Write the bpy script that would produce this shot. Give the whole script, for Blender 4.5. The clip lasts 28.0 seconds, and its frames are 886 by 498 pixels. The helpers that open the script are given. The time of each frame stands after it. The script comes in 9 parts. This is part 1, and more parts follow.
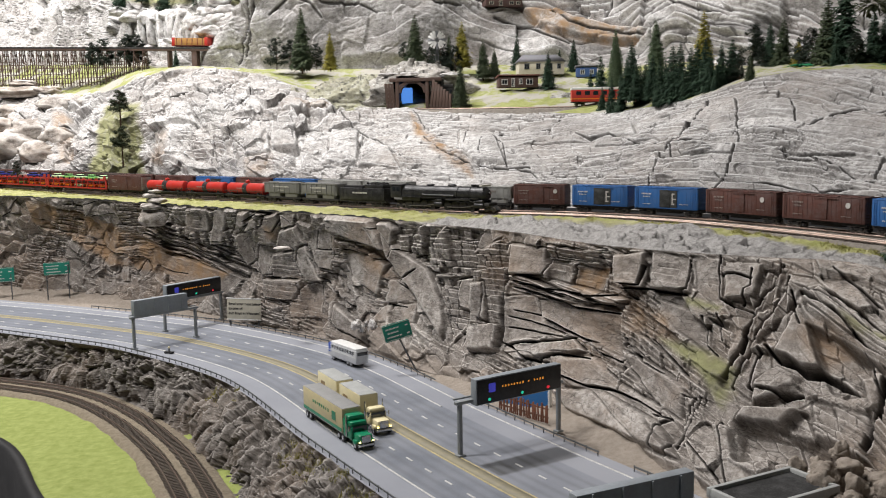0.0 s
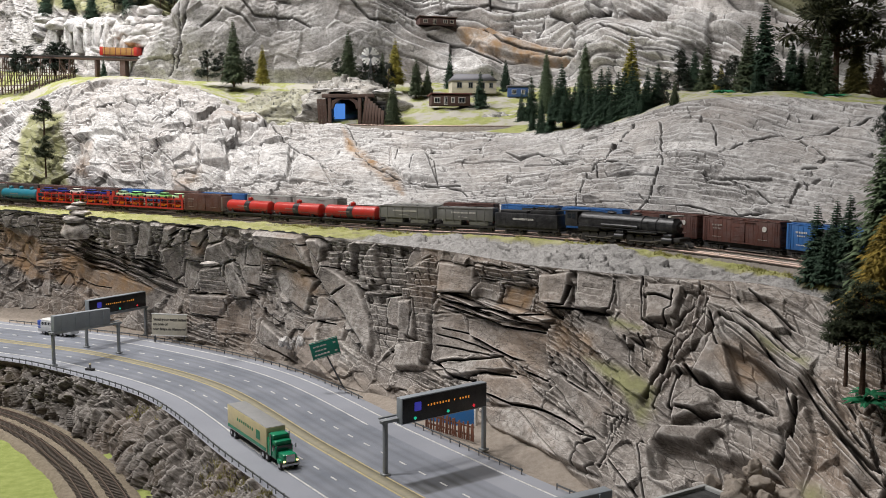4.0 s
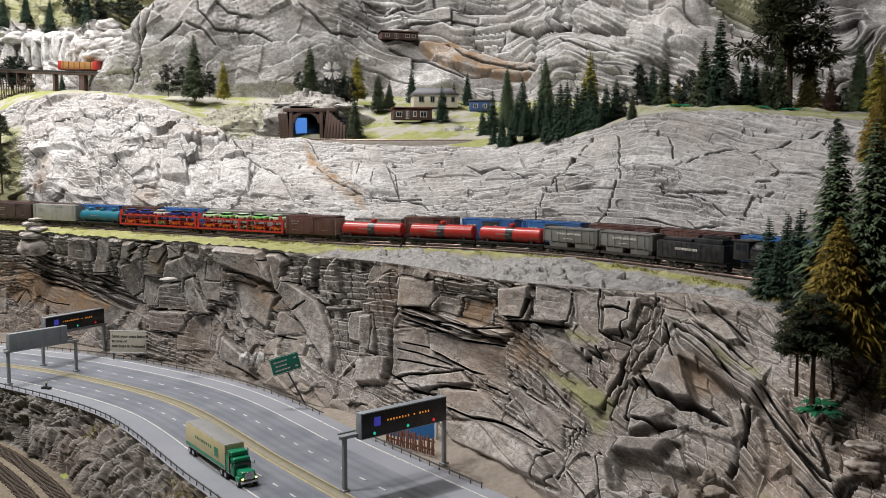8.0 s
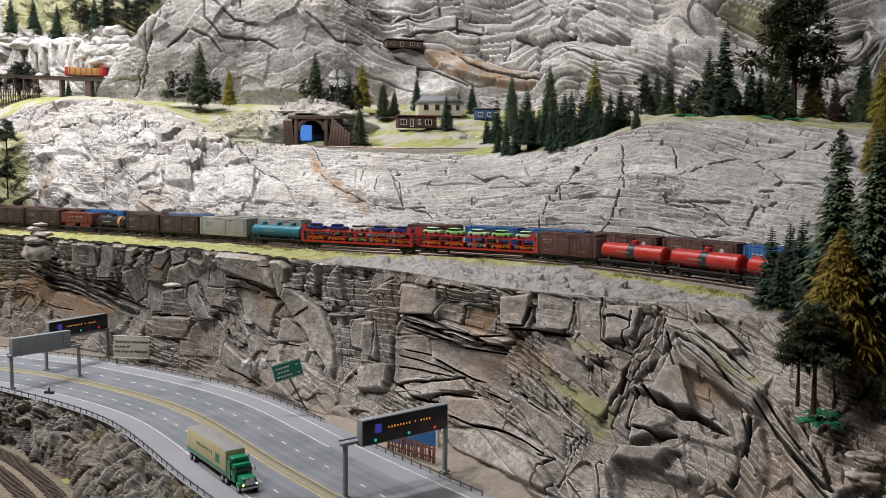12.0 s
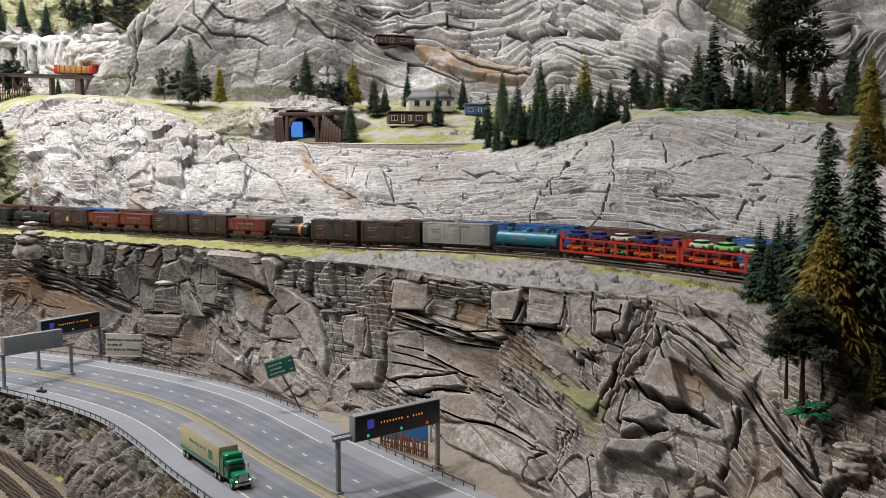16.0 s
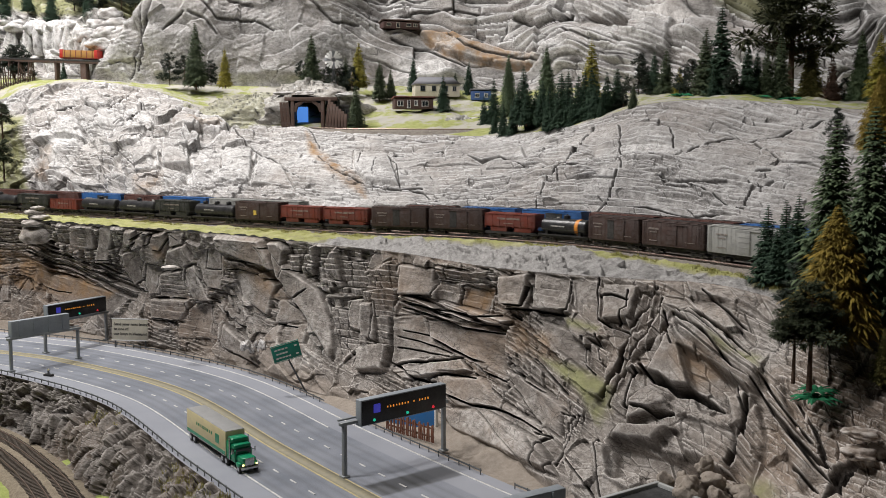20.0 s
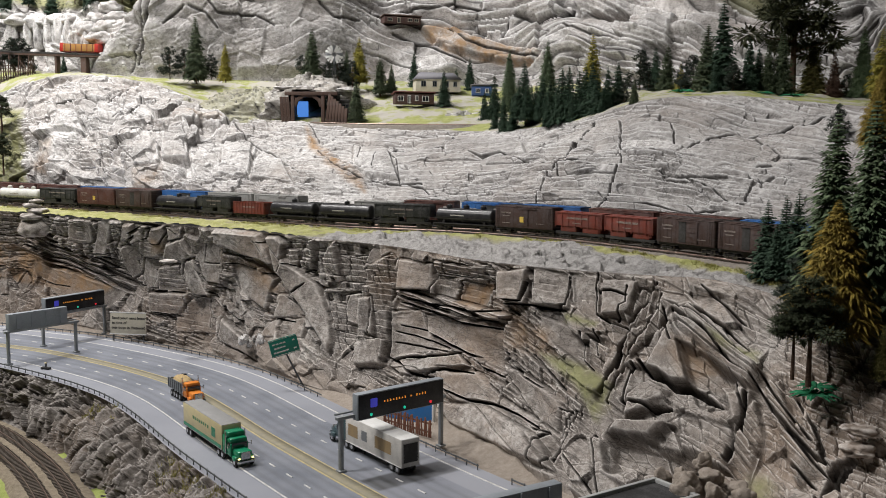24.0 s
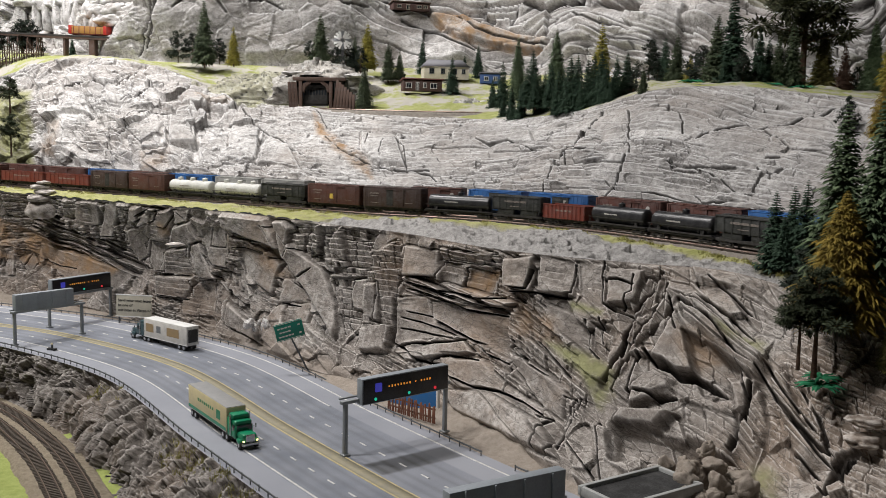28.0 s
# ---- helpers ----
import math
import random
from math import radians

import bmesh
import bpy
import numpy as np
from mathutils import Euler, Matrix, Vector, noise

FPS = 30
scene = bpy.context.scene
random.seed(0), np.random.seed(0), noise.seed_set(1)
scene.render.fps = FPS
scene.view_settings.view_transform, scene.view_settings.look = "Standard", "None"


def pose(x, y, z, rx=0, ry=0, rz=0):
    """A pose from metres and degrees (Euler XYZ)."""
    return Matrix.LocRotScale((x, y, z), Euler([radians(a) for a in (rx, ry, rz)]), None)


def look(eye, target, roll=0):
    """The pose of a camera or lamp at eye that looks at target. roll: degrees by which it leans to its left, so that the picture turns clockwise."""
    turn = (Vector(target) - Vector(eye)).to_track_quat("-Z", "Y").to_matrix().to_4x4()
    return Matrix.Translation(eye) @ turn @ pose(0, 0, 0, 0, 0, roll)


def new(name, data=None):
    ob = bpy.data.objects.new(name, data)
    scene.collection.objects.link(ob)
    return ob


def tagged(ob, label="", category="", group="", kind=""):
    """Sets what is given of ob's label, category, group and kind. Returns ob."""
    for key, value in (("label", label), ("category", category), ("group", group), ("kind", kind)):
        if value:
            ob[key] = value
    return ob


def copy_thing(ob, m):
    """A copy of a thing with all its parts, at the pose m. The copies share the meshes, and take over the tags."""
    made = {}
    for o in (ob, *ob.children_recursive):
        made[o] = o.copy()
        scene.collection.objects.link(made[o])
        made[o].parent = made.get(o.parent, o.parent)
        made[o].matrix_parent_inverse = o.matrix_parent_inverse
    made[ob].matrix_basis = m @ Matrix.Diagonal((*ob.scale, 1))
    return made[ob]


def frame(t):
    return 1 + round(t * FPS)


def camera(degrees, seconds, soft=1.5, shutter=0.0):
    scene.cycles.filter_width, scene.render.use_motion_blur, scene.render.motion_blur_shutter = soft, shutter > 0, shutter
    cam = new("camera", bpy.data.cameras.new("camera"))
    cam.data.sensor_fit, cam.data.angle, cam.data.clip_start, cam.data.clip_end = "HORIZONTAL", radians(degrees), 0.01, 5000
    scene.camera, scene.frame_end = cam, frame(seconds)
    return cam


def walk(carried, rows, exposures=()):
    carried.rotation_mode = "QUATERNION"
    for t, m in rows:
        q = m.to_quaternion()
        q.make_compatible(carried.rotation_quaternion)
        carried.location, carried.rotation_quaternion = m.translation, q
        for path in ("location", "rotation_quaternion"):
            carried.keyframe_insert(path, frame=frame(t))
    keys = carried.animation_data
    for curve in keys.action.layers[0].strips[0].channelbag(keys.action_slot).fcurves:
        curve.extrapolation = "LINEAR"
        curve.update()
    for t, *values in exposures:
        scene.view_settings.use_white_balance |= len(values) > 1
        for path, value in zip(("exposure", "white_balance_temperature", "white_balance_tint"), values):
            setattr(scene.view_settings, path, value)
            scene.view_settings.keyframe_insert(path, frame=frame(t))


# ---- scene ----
cam = camera(51.7, 28.0, 0.8, 0.5)
PATH = [
    (0, (0.025, -0.005, 1.515), (0.0, 1.98, 1.275), -0.9),
    (0.5, (0.028, -0.006, 1.517), (0.047, 1.982, 1.306), -0.5),
    (1, (0.029, -0.008, 1.518), (0.09, 1.982, 1.33), 0.4),
    (1.5, (0.026, -0.01, 1.521), (0.11, 1.979, 1.334), 0.6),
    (2, (0.027, -0.01, 1.521), (0.119, 1.978, 1.327), 0.4),
    (2.5, (0.028, -0.011, 1.519), (0.112, 1.977, 1.316), 0.4),
    (3, (0.031, -0.006, 1.52), (0.122, 1.981, 1.31), 0.3),
    (3.5, (0.032, -0.009, 1.521), (0.139, 1.977, 1.31), 0.3),
    (5.5, (0.04, -0.011, 1.523), (0.181, 1.975, 1.337), -0.1),
    (6, (0.04, -0.014, 1.524), (0.194, 1.973, 1.346), 0.1),
    (6.5, (0.042, -0.013, 1.523), (0.215, 1.972, 1.345), 0.1),
    (7, (0.044, -0.013, 1.524), (0.224, 1.971, 1.348), -0.1),
    (7.5, (0.044, -0.016, 1.524), (0.233, 1.968, 1.349), -0.1),
    (8, (0.045, -0.014, 1.524), (0.237, 1.968, 1.343), 0.0),
    (8.5, (0.045, -0.014, 1.524), (0.23, 1.969, 1.347), 0.0),
    (9, (0.047, -0.017, 1.524), (0.232, 1.967, 1.348), 0.1),
    (9.5, (0.046, -0.016, 1.524), (0.236, 1.967, 1.347), 0.2),
    (10, (0.046, -0.018, 1.525), (0.226, 1.966, 1.352), 0.3),
    (10.5, (0.046, -0.018, 1.525), (0.223, 1.967, 1.356), 0.2),
    (11, (0.046, -0.017, 1.526), (0.228, 1.968, 1.359), 0.3),
    (11.5, (0.046, -0.016, 1.525), (0.226, 1.97, 1.363), 0.3),
    (12, (0.048, -0.016, 1.523), (0.23, 1.969, 1.36), 0.4),
    (12.5, (0.046, -0.018, 1.524), (0.232, 1.966, 1.354), 0.5),
    (14.5, (0.048, -0.019, 1.522), (0.231, 1.965, 1.349), -0.2),
    (15, (0.049, -0.019, 1.524), (0.24, 1.963, 1.341), -0.1),
    (15.5, (0.05, -0.017, 1.523), (0.248, 1.964, 1.34), -0.2),
    (16, (0.05, -0.021, 1.524), (0.248, 1.962, 1.351), -0.0),
    (16.5, (0.05, -0.021, 1.525), (0.232, 1.964, 1.358), -0.2),
    (17, (0.05, -0.02, 1.522), (0.229, 1.963, 1.334), 0.1),
    (17.5, (0.048, -0.016, 1.521), (0.219, 1.967, 1.325), 0.2),
    (18, (0.051, -0.016, 1.52), (0.23, 1.966, 1.325), 0.3),
    (18.5, (0.049, -0.017, 1.522), (0.24, 1.965, 1.336), 0.5),
    (19, (0.051, -0.015, 1.519), (0.243, 1.967, 1.331), 0.5),
    (19.5, (0.05, -0.016, 1.519), (0.246, 1.964, 1.319), 0.4),
    (20, (0.048, -0.019, 1.521), (0.235, 1.962, 1.319), 0.1),
    (20.5, (0.051, -0.015, 1.519), (0.229, 1.967, 1.316), 0.0),
    (21, (0.053, -0.016, 1.519), (0.239, 1.965, 1.314), 0.3),
    (21.5, (0.049, -0.016, 1.519), (0.232, 1.965, 1.317), 0.2),
    (23.5, (0.053, -0.014, 1.517), (0.227, 1.967, 1.305), 0.0),
    (24, (0.053, -0.013, 1.516), (0.237, 1.967, 1.308), 0.4),
    (24.5, (0.049, -0.017, 1.519), (0.234, 1.964, 1.324), 0.4),
    (25, (0.05, -0.017, 1.519), (0.225, 1.967, 1.334), 0.4),
    (25.5, (0.051, -0.017, 1.516), (0.223, 1.968, 1.333), 0.6),
    (26, (0.05, -0.017, 1.515), (0.214, 1.966, 1.318), 0.7),
    (26.5, (0.049, -0.016, 1.515), (0.206, 1.967, 1.305), 0.8),
    (27, (0.05, -0.015, 1.512), (0.217, 1.966, 1.293), 0.9),
    (27.5, (0.05, -0.016, 1.512), (0.218, 1.964, 1.285), 1.1),
    (28, (0.051, -0.013, 1.512), (0.224, 1.966, 1.28), 1.2),
]
walk(cam, [(t, look(eye, target, roll)) for t, eye, target, roll in PATH], [(0, 0.13), (1.5, 0.08), (4, 0.0), (28, 0.0)])

# ---- world, hall and light ----
world = bpy.data.worlds.new("hall_air")
scene.world = world
world.use_nodes = True
world.node_tree.nodes["Background"].inputs[0].default_value = (0.9, 0.95, 1.0, 1)
world.node_tree.nodes["Background"].inputs[1].default_value = 0.035


def hall_lamp(x, y, z, tx, ty, tz, size, watts, colour):
    data = bpy.data.lights.new("ceiling_lamp", "AREA")
    data.shape, data.size, data.size_y, data.energy, data.color = "RECTANGLE", size, size * 0.5, watts, colour
    ob = new("ceiling_lamp", data)
    ob.matrix_world = look((x, y, z), (tx, ty, tz))
    return ob


for lx, watts in ((-2.3, 56), (-1.25, 42), (-0.2, 9)):
    hall_lamp(lx, 0.9, 4.1, lx + 0.2, 2.1, 1.2, 0.34, watts, (1.0, 0.965, 0.945))
for lx, watts in ((-2.3, 34), (-1.2, 70), (-0.3, 4)):
    hall_lamp(lx, 2.8, 4.1, lx + 0.2, 3.3, 1.8, 0.34, watts, (1.0, 0.965, 0.945))


# ---- number helpers ----
def spline(points, n):
    """n points along a smooth curve through the control points."""
    p = np.asarray(points, float)
    q = np.vstack([2 * p[0] - p[1], p, 2 * p[-1] - p[-2]])
    u = np.linspace(0, len(p) - 1 - 1e-9, n)
    i = u.astype(int)
    f = (u - i)[:, None]
    a, b, c, d = q[i], q[i + 1], q[i + 2], q[i + 3]
    return 0.5 * (2 * b + (c - a) * f + (2 * a - 5 * b + 4 * c - d) * f * f + (3 * b - a - 3 * c + d) * f ** 3)


class Curve:
    """A smooth plan curve, measured by its length."""

    def __init__(self, points, n=1200):
        self.p = spline(points, n)
        step = np.linalg.norm(np.diff(self.p[:, :2], axis=0), axis=1)
        self.s = np.concatenate([[0], np.cumsum(step)])
        t = np.gradient(self.p[:, :2], axis=0)
        self.t = t / np.linalg.norm(t, axis=1)[:, None]
        self.length = self.s[-1]

    def at(self, s, off=0.0):
        """Place and tangent at length s, off metres to the left."""
        s = np.asarray(s, float)
        k = [np.interp(s, self.s, self.p[:, i]) for i in range(self.p.shape[1])]
        tx, ty = np.interp(s, self.s, self.t[:, 0]), np.interp(s, self.s, self.t[:, 1])
        past = np.where(s > self.length, s - self.length, np.where(s < 0, s, 0.0))
        x, y = k[0] - ty * off + tx * past, k[1] + tx * off + ty * past
        z = k[2] if len(k) > 2 else np.zeros_like(x)
        return x, y, z, tx, ty


def hashed(ix, iy, seed):
    h = (ix.astype(np.int64) * 374761393 + iy.astype(np.int64) * 668265263 + seed * 1442695041) & 0xFFFFFFFF
    h = ((h ^ (h >> 13)) * 1274126177) & 0xFFFFFFFF
    h = ((h ^ (h >> 16)) * 2246822519) & 0xFFFFFFFF
    return ((h ^ (h >> 15)) & 0xFFFFFF) / float(0xFFFFFF)


def vnoise(x, y, seed=0):
    ix, iy = np.floor(x), np.floor(y)
    fx, fy = x - ix, y - iy
    fx, fy = fx * fx * (3 - 2 * fx), fy * fy * (3 - 2 * fy)
    a, b = hashed(ix, iy, seed), hashed(ix + 1, iy, seed)
    c, d = hashed(ix, iy + 1, seed), hashed(ix + 1, iy + 1, seed)
    return (a + (b - a) * fx) * (1 - fy) + (c + (d - c) * fx) * fy - 0.5


def fbm(x, y, seed=0, octaves=4, gain=0.5):
    total, amp = np.zeros_like(x), 1.0
    for k in range(octaves):
        total += amp * vnoise(x, y, seed + 17 * k)
        x, y, amp = x * 2.03 + 5.1, y * 2.03 - 3.7, amp * gain
    return total


def cells(x, y, seed=0, jitter=0.85):
    """Cellular noise: nearest and second distance, three numbers per cell and the offset from its seed."""
    ix, iy = np.floor(x), np.floor(y)
    f1, f2 = np.full_like(x, 9.0), np.full_like(x, 9.0)
    a, b, c = np.zeros_like(x), np.zeros_like(x), np.zeros_like(x)
    ox, oy = np.zeros_like(x), np.zeros_like(x)
    for dx in (-1, 0, 1):
        for dy in (-1, 0, 1):
            cx, cy = ix + dx, iy + dy
            px = cx + 0.5 + jitter * (hashed(cx, cy, seed) - 0.5)
            py = cy + 0.5 + jitter * (hashed(cx, cy, seed + 7) - 0.5)
            d = np.hypot(x - px, y - py)
            near = d < f1
            f2 = np.where(near, f1, np.minimum(f2, d))
            f1 = np.where(near, d, f1)
            a = np.where(near, hashed(cx, cy, seed + 11), a)
            b = np.where(near, hashed(cx, cy, seed + 23), b)
            c = np.where(near, hashed(cx, cy, seed + 31), c)
            ox, oy = np.where(near, x - px, ox), np.where(near, y - py, oy)
    return f1, f2, a - 0.5, b - 0.5, c - 0.5, ox, oy


def smooth(e0, e1, x):
    t = np.clip((x - e0) / (e1 - e0), 0, 1)
    return t * t * (3 - 2 * t)


def rock_parts(a, z, dip, size, seed, blocks=0.012, strata=0.003, fine=0.0016, tall=1.0):
    """Relief of cast plaster rock in metres outwards, on a face of running length a and height z, and its seams."""
    wa = a + 0.014 * fbm(a * 11, z * 11, seed + 1, 4)
    wz = z + 0.014 * fbm(a * 11 + 40, z * 11, seed + 2, 4)
    da = np.diff(a, axis=1, prepend=a[:, :1])
    p = np.cumsum(np.cos(dip) * da, axis=1) + (wa - a) * np.cos(dip) + wz * np.sin(dip)
    q = -np.cumsum(np.sin(dip) * da, axis=1) - (wa - a) * np.sin(dip) + wz * np.cos(dip)
    f1, f2, r1, r2, r3, ox, oy = cells(p / size, q / (size * 0.7 * tall), seed)
    patch = smooth(-0.2, 0.1, fbm(a * 9 + 7, z * 9, seed + 14, 2))
    big = r1 * 1.25 + (r2 * ox + r3 * oy) * 1.7 - 0.35 * np.exp(-((f2 - f1) / 0.02) ** 2) * patch
    seam = 0.6 * np.exp(-((f2 - f1) / 0.016) ** 2) * patch
    f1, f2, r1, r2, r3, ox, oy = cells(p / (size * 0.42), q / (size * 0.26 * tall), seed + 3)
    some = smooth(-0.25, 0.15, fbm(a * 6 + 3, z * 6, seed + 9, 2))
    small = (r1 + (r2 * ox + r3 * oy) * 1.3) * (0.3 + 0.7 * some)
    seam = np.maximum(seam, 0.35 * np.exp(-((f2 - f1) / 0.03) ** 2) * some)
    # small chips broken off along the bedding
    f1, f2, r1, r2, r3, ox, oy = cells(p / 0.021, q / 0.0075, seed + 5, 0.95)
    chip = (np.maximum(r1, -0.1) + 0.6 * r3 * oy) * smooth(-0.1, 0.25, fbm(a * 7 + 23, z * 9, seed + 16, 2))
    level = q / (size * 0.16) + 1.2 * fbm(p / size, q / size, seed + 4, 3)
    bed = (np.abs((level % 1.0) - 0.5) < 0.05) * smooth(0.05, 0.3, fbm(a * 8, z * 8, seed + 5, 2) + 0.1)
    grain = fbm(a * 130, z * 130, seed + 6, 4, 0.6)
    seam = np.maximum(seam, 0.6 * bed)
    d = blocks * big + blocks * 0.36 * small + strata * (1.1 * chip - 1.2 * bed) + fine * 1.3 * grain + 0.02 * fbm(a * 5, z * 5, seed + 8, 3)
    return d, seam


def layered(p, q, thick, long, seed, gape=0.0011):
    """Beds of broken blocks: each block's own stand, from -0.5 to 0.5, and the joints between them."""
    level = q / thick + 0.9 * fbm(p / (thick * 9), q / (thick * 9), seed, 3)
    i = np.floor(level)
    f = level - i
    u = p / long + 7.3 * hashed(i, i * 0, seed + 1) + 0.5 * fbm(p / long * 1.7, q / thick * 0.6, seed + 2, 2)
    j = np.floor(u)
    g = u - j
    stand = hashed(i, j, seed + 4)
    gap = np.minimum(np.minimum(f, 1 - f) * thick, np.minimum(g, 1 - g) * long)
    joint = np.exp(-(gap / gape) ** 2) * (hashed(i, j, seed + 9) > 0.4)
    return stand - 0.5 + 0.6 * (f - 0.5) - 0.3 * joint, joint


def facets(a, h, size, seed, degrees=30, tall=1.0):
    """Flat broken faces at odd angles that meet in sharp steps, and the joints between them."""
    p, q = turned(a + 0.012 * fbm(a * 9, h * 9, seed + 1, 3), h + 0.012 * fbm(a * 9 + 30, h * 9, seed + 2, 3), degrees)
    f1, f2, r1, r2, r3, ox, oy = cells(p / size, q / (size * tall), seed)
    joint = np.exp(-((f2 - f1) / 0.045) ** 2) * (r2 > -0.2)
    return r1 + 2.2 * (r2 * ox + r3 * oy) - 0.10 * joint, joint


def turned(a, h, degrees):
    """Length along and across beds that rise by so many degrees."""
    c, s = math.cos(math.radians(degrees)), math.sin(math.radians(degrees))
    return a * c + h * s, h * c - a * s


def rock_skin(kind, a, h, degrees, seed):
    """Relief in metres of one kind of rock surface, and its joints."""
    p, q = turned(a, h, degrees)
    d = 0.0007 * fbm(a * 160, h * 160, seed, 3, 0.6)
    if kind == "bricks":
        one, j1 = layered(p, q, 0.022, 0.030, seed)
        two, j2 = layered(p, q, 0.0085, 0.019, seed + 40)
        return d + 0.009 * one + 0.0045 * two, np.maximum(0.7 * j1, 0.35 * j2)
    if kind == "columns":
        one, j1 = layered(p, q, 0.055, 0.019, seed)
        two, j2 = layered(p, q, 0.012, 0.024, seed + 40)
        return d + 0.014 * one + 0.0045 * two, np.maximum(0.8 * j1, 0.3 * j2)
    if kind == "ledges":
        one, j1 = layered(p, q, 0.0115, 0.21, seed)
        two, j2 = layered(p, q, 0.0055, 0.09, seed + 40)
        return d + 0.0125 * one + 0.003 * two, np.maximum(0.85 * j1, 0.3 * j2)
    if kind == "rubble":
        f1, f2, r1, r2, r3, ox, oy = cells(p / 0.022, q / 0.014, seed)
        joint = np.exp(-((f2 - f1) / 0.06) ** 2)
        return d + 0.010 * r1 + 0.008 * (r2 * ox + r3 * oy) - 0.002 * joint, 0.5 * joint
    if kind == "flow":
        line = fbm(p * 7, q * 42, seed, 3)
        wave = fbm(p * 5 + 9, q * 16, seed + 3, 2)
        groove = np.exp(-(line / 0.035) ** 2) * smooth(-0.1, 0.15, wave)
        return d + 0.010 * wave + 0.004 * np.abs(line) - 0.0030 * groove, 0.55 * groove
    chip, j1 = layered(p, q, 0.011, 0.035, seed + 40)
    some = smooth(0.10, 0.30, fbm(a * 16, h * 16, seed + 5, 2))
    return d + 0.004 * fbm(a * 22, h * 22, seed + 7, 3) + 0.0012 * fbm(p * 10, q * 55, seed + 8, 2) + 0.0028 * some * chip, 0.3 * some * j1


def rock_relief(*shape):
    return rock_parts(*shape)[0]


def near_line(x, z, points):
    """Distance to a line in the face, and the way along it from 0 to 1."""
    best, way = np.full_like(x, 9.0), np.zeros_like(x)
    n = len(points) - 1
    for i in range(n):
        (x0, z0), (x1, z1) = points[i], points[i + 1]
        dx, dz = x1 - x0, z1 - z0
        t = np.clip(((x - x0) * dx + (z - z0) * dz) / (dx * dx + dz * dz + 1e-12), 0, 1)
        d = np.hypot(x - x0 - t * dx, z - z0 - t * dz)
        near = d < best
        best, way = np.where(near, d, best), np.where(near, (i + t) / n, way)
    return best, way


def inside(x, z, points):
    """Signed distance to an outline in the face, positive inside it."""
    ring = list(points) + [points[0]]
    d, _ = near_line(x, z, ring)
    odd = np.zeros(x.shape, bool)
    for (x0, z0), (x1, z1) in zip(ring[:-1], ring[1:]):
        if z0 != z1:
            odd ^= ((z0 > z) != (z1 > z)) & (x < (x1 - x0) * (z - z0) / (z1 - z0) + x0)
    return np.where(odd, d, -d)


def grid_mesh(name, p, material, attributes=None, shade=False):
    """A mesh over a grid of points p[rows, columns, 3]."""
    r, c = p.shape[:2]
    i = np.arange(r * c).reshape(r, c)
    quads = np.stack([i[:-1, :-1], i[:-1, 1:], i[1:, 1:], i[1:, :-1]], -1).reshape(-1, 4)
    me = bpy.data.meshes.new(name)
    me.vertices.add(r * c)
    me.vertices.foreach_set("co", p.reshape(-1).astype(np.float32))
    me.loops.add(quads.size)
    me.loops.foreach_set("vertex_index", quads.reshape(-1).astype(np.int32))
    me.polygons.add(len(quads))
    me.polygons.foreach_set("loop_start", np.arange(0, quads.size, 4, dtype=np.int32))
    if shade:
        me.polygons.foreach_set("use_smooth", np.ones(len(quads), bool))
    for key, values in (attributes or {}).items():
        at = me.attributes.new(key, "FLOAT", "POINT")
        at.data.foreach_set("value", values.reshape(-1).astype(np.float32))
    me.update()
    me.validate()
    me.materials.append(material)
    return me


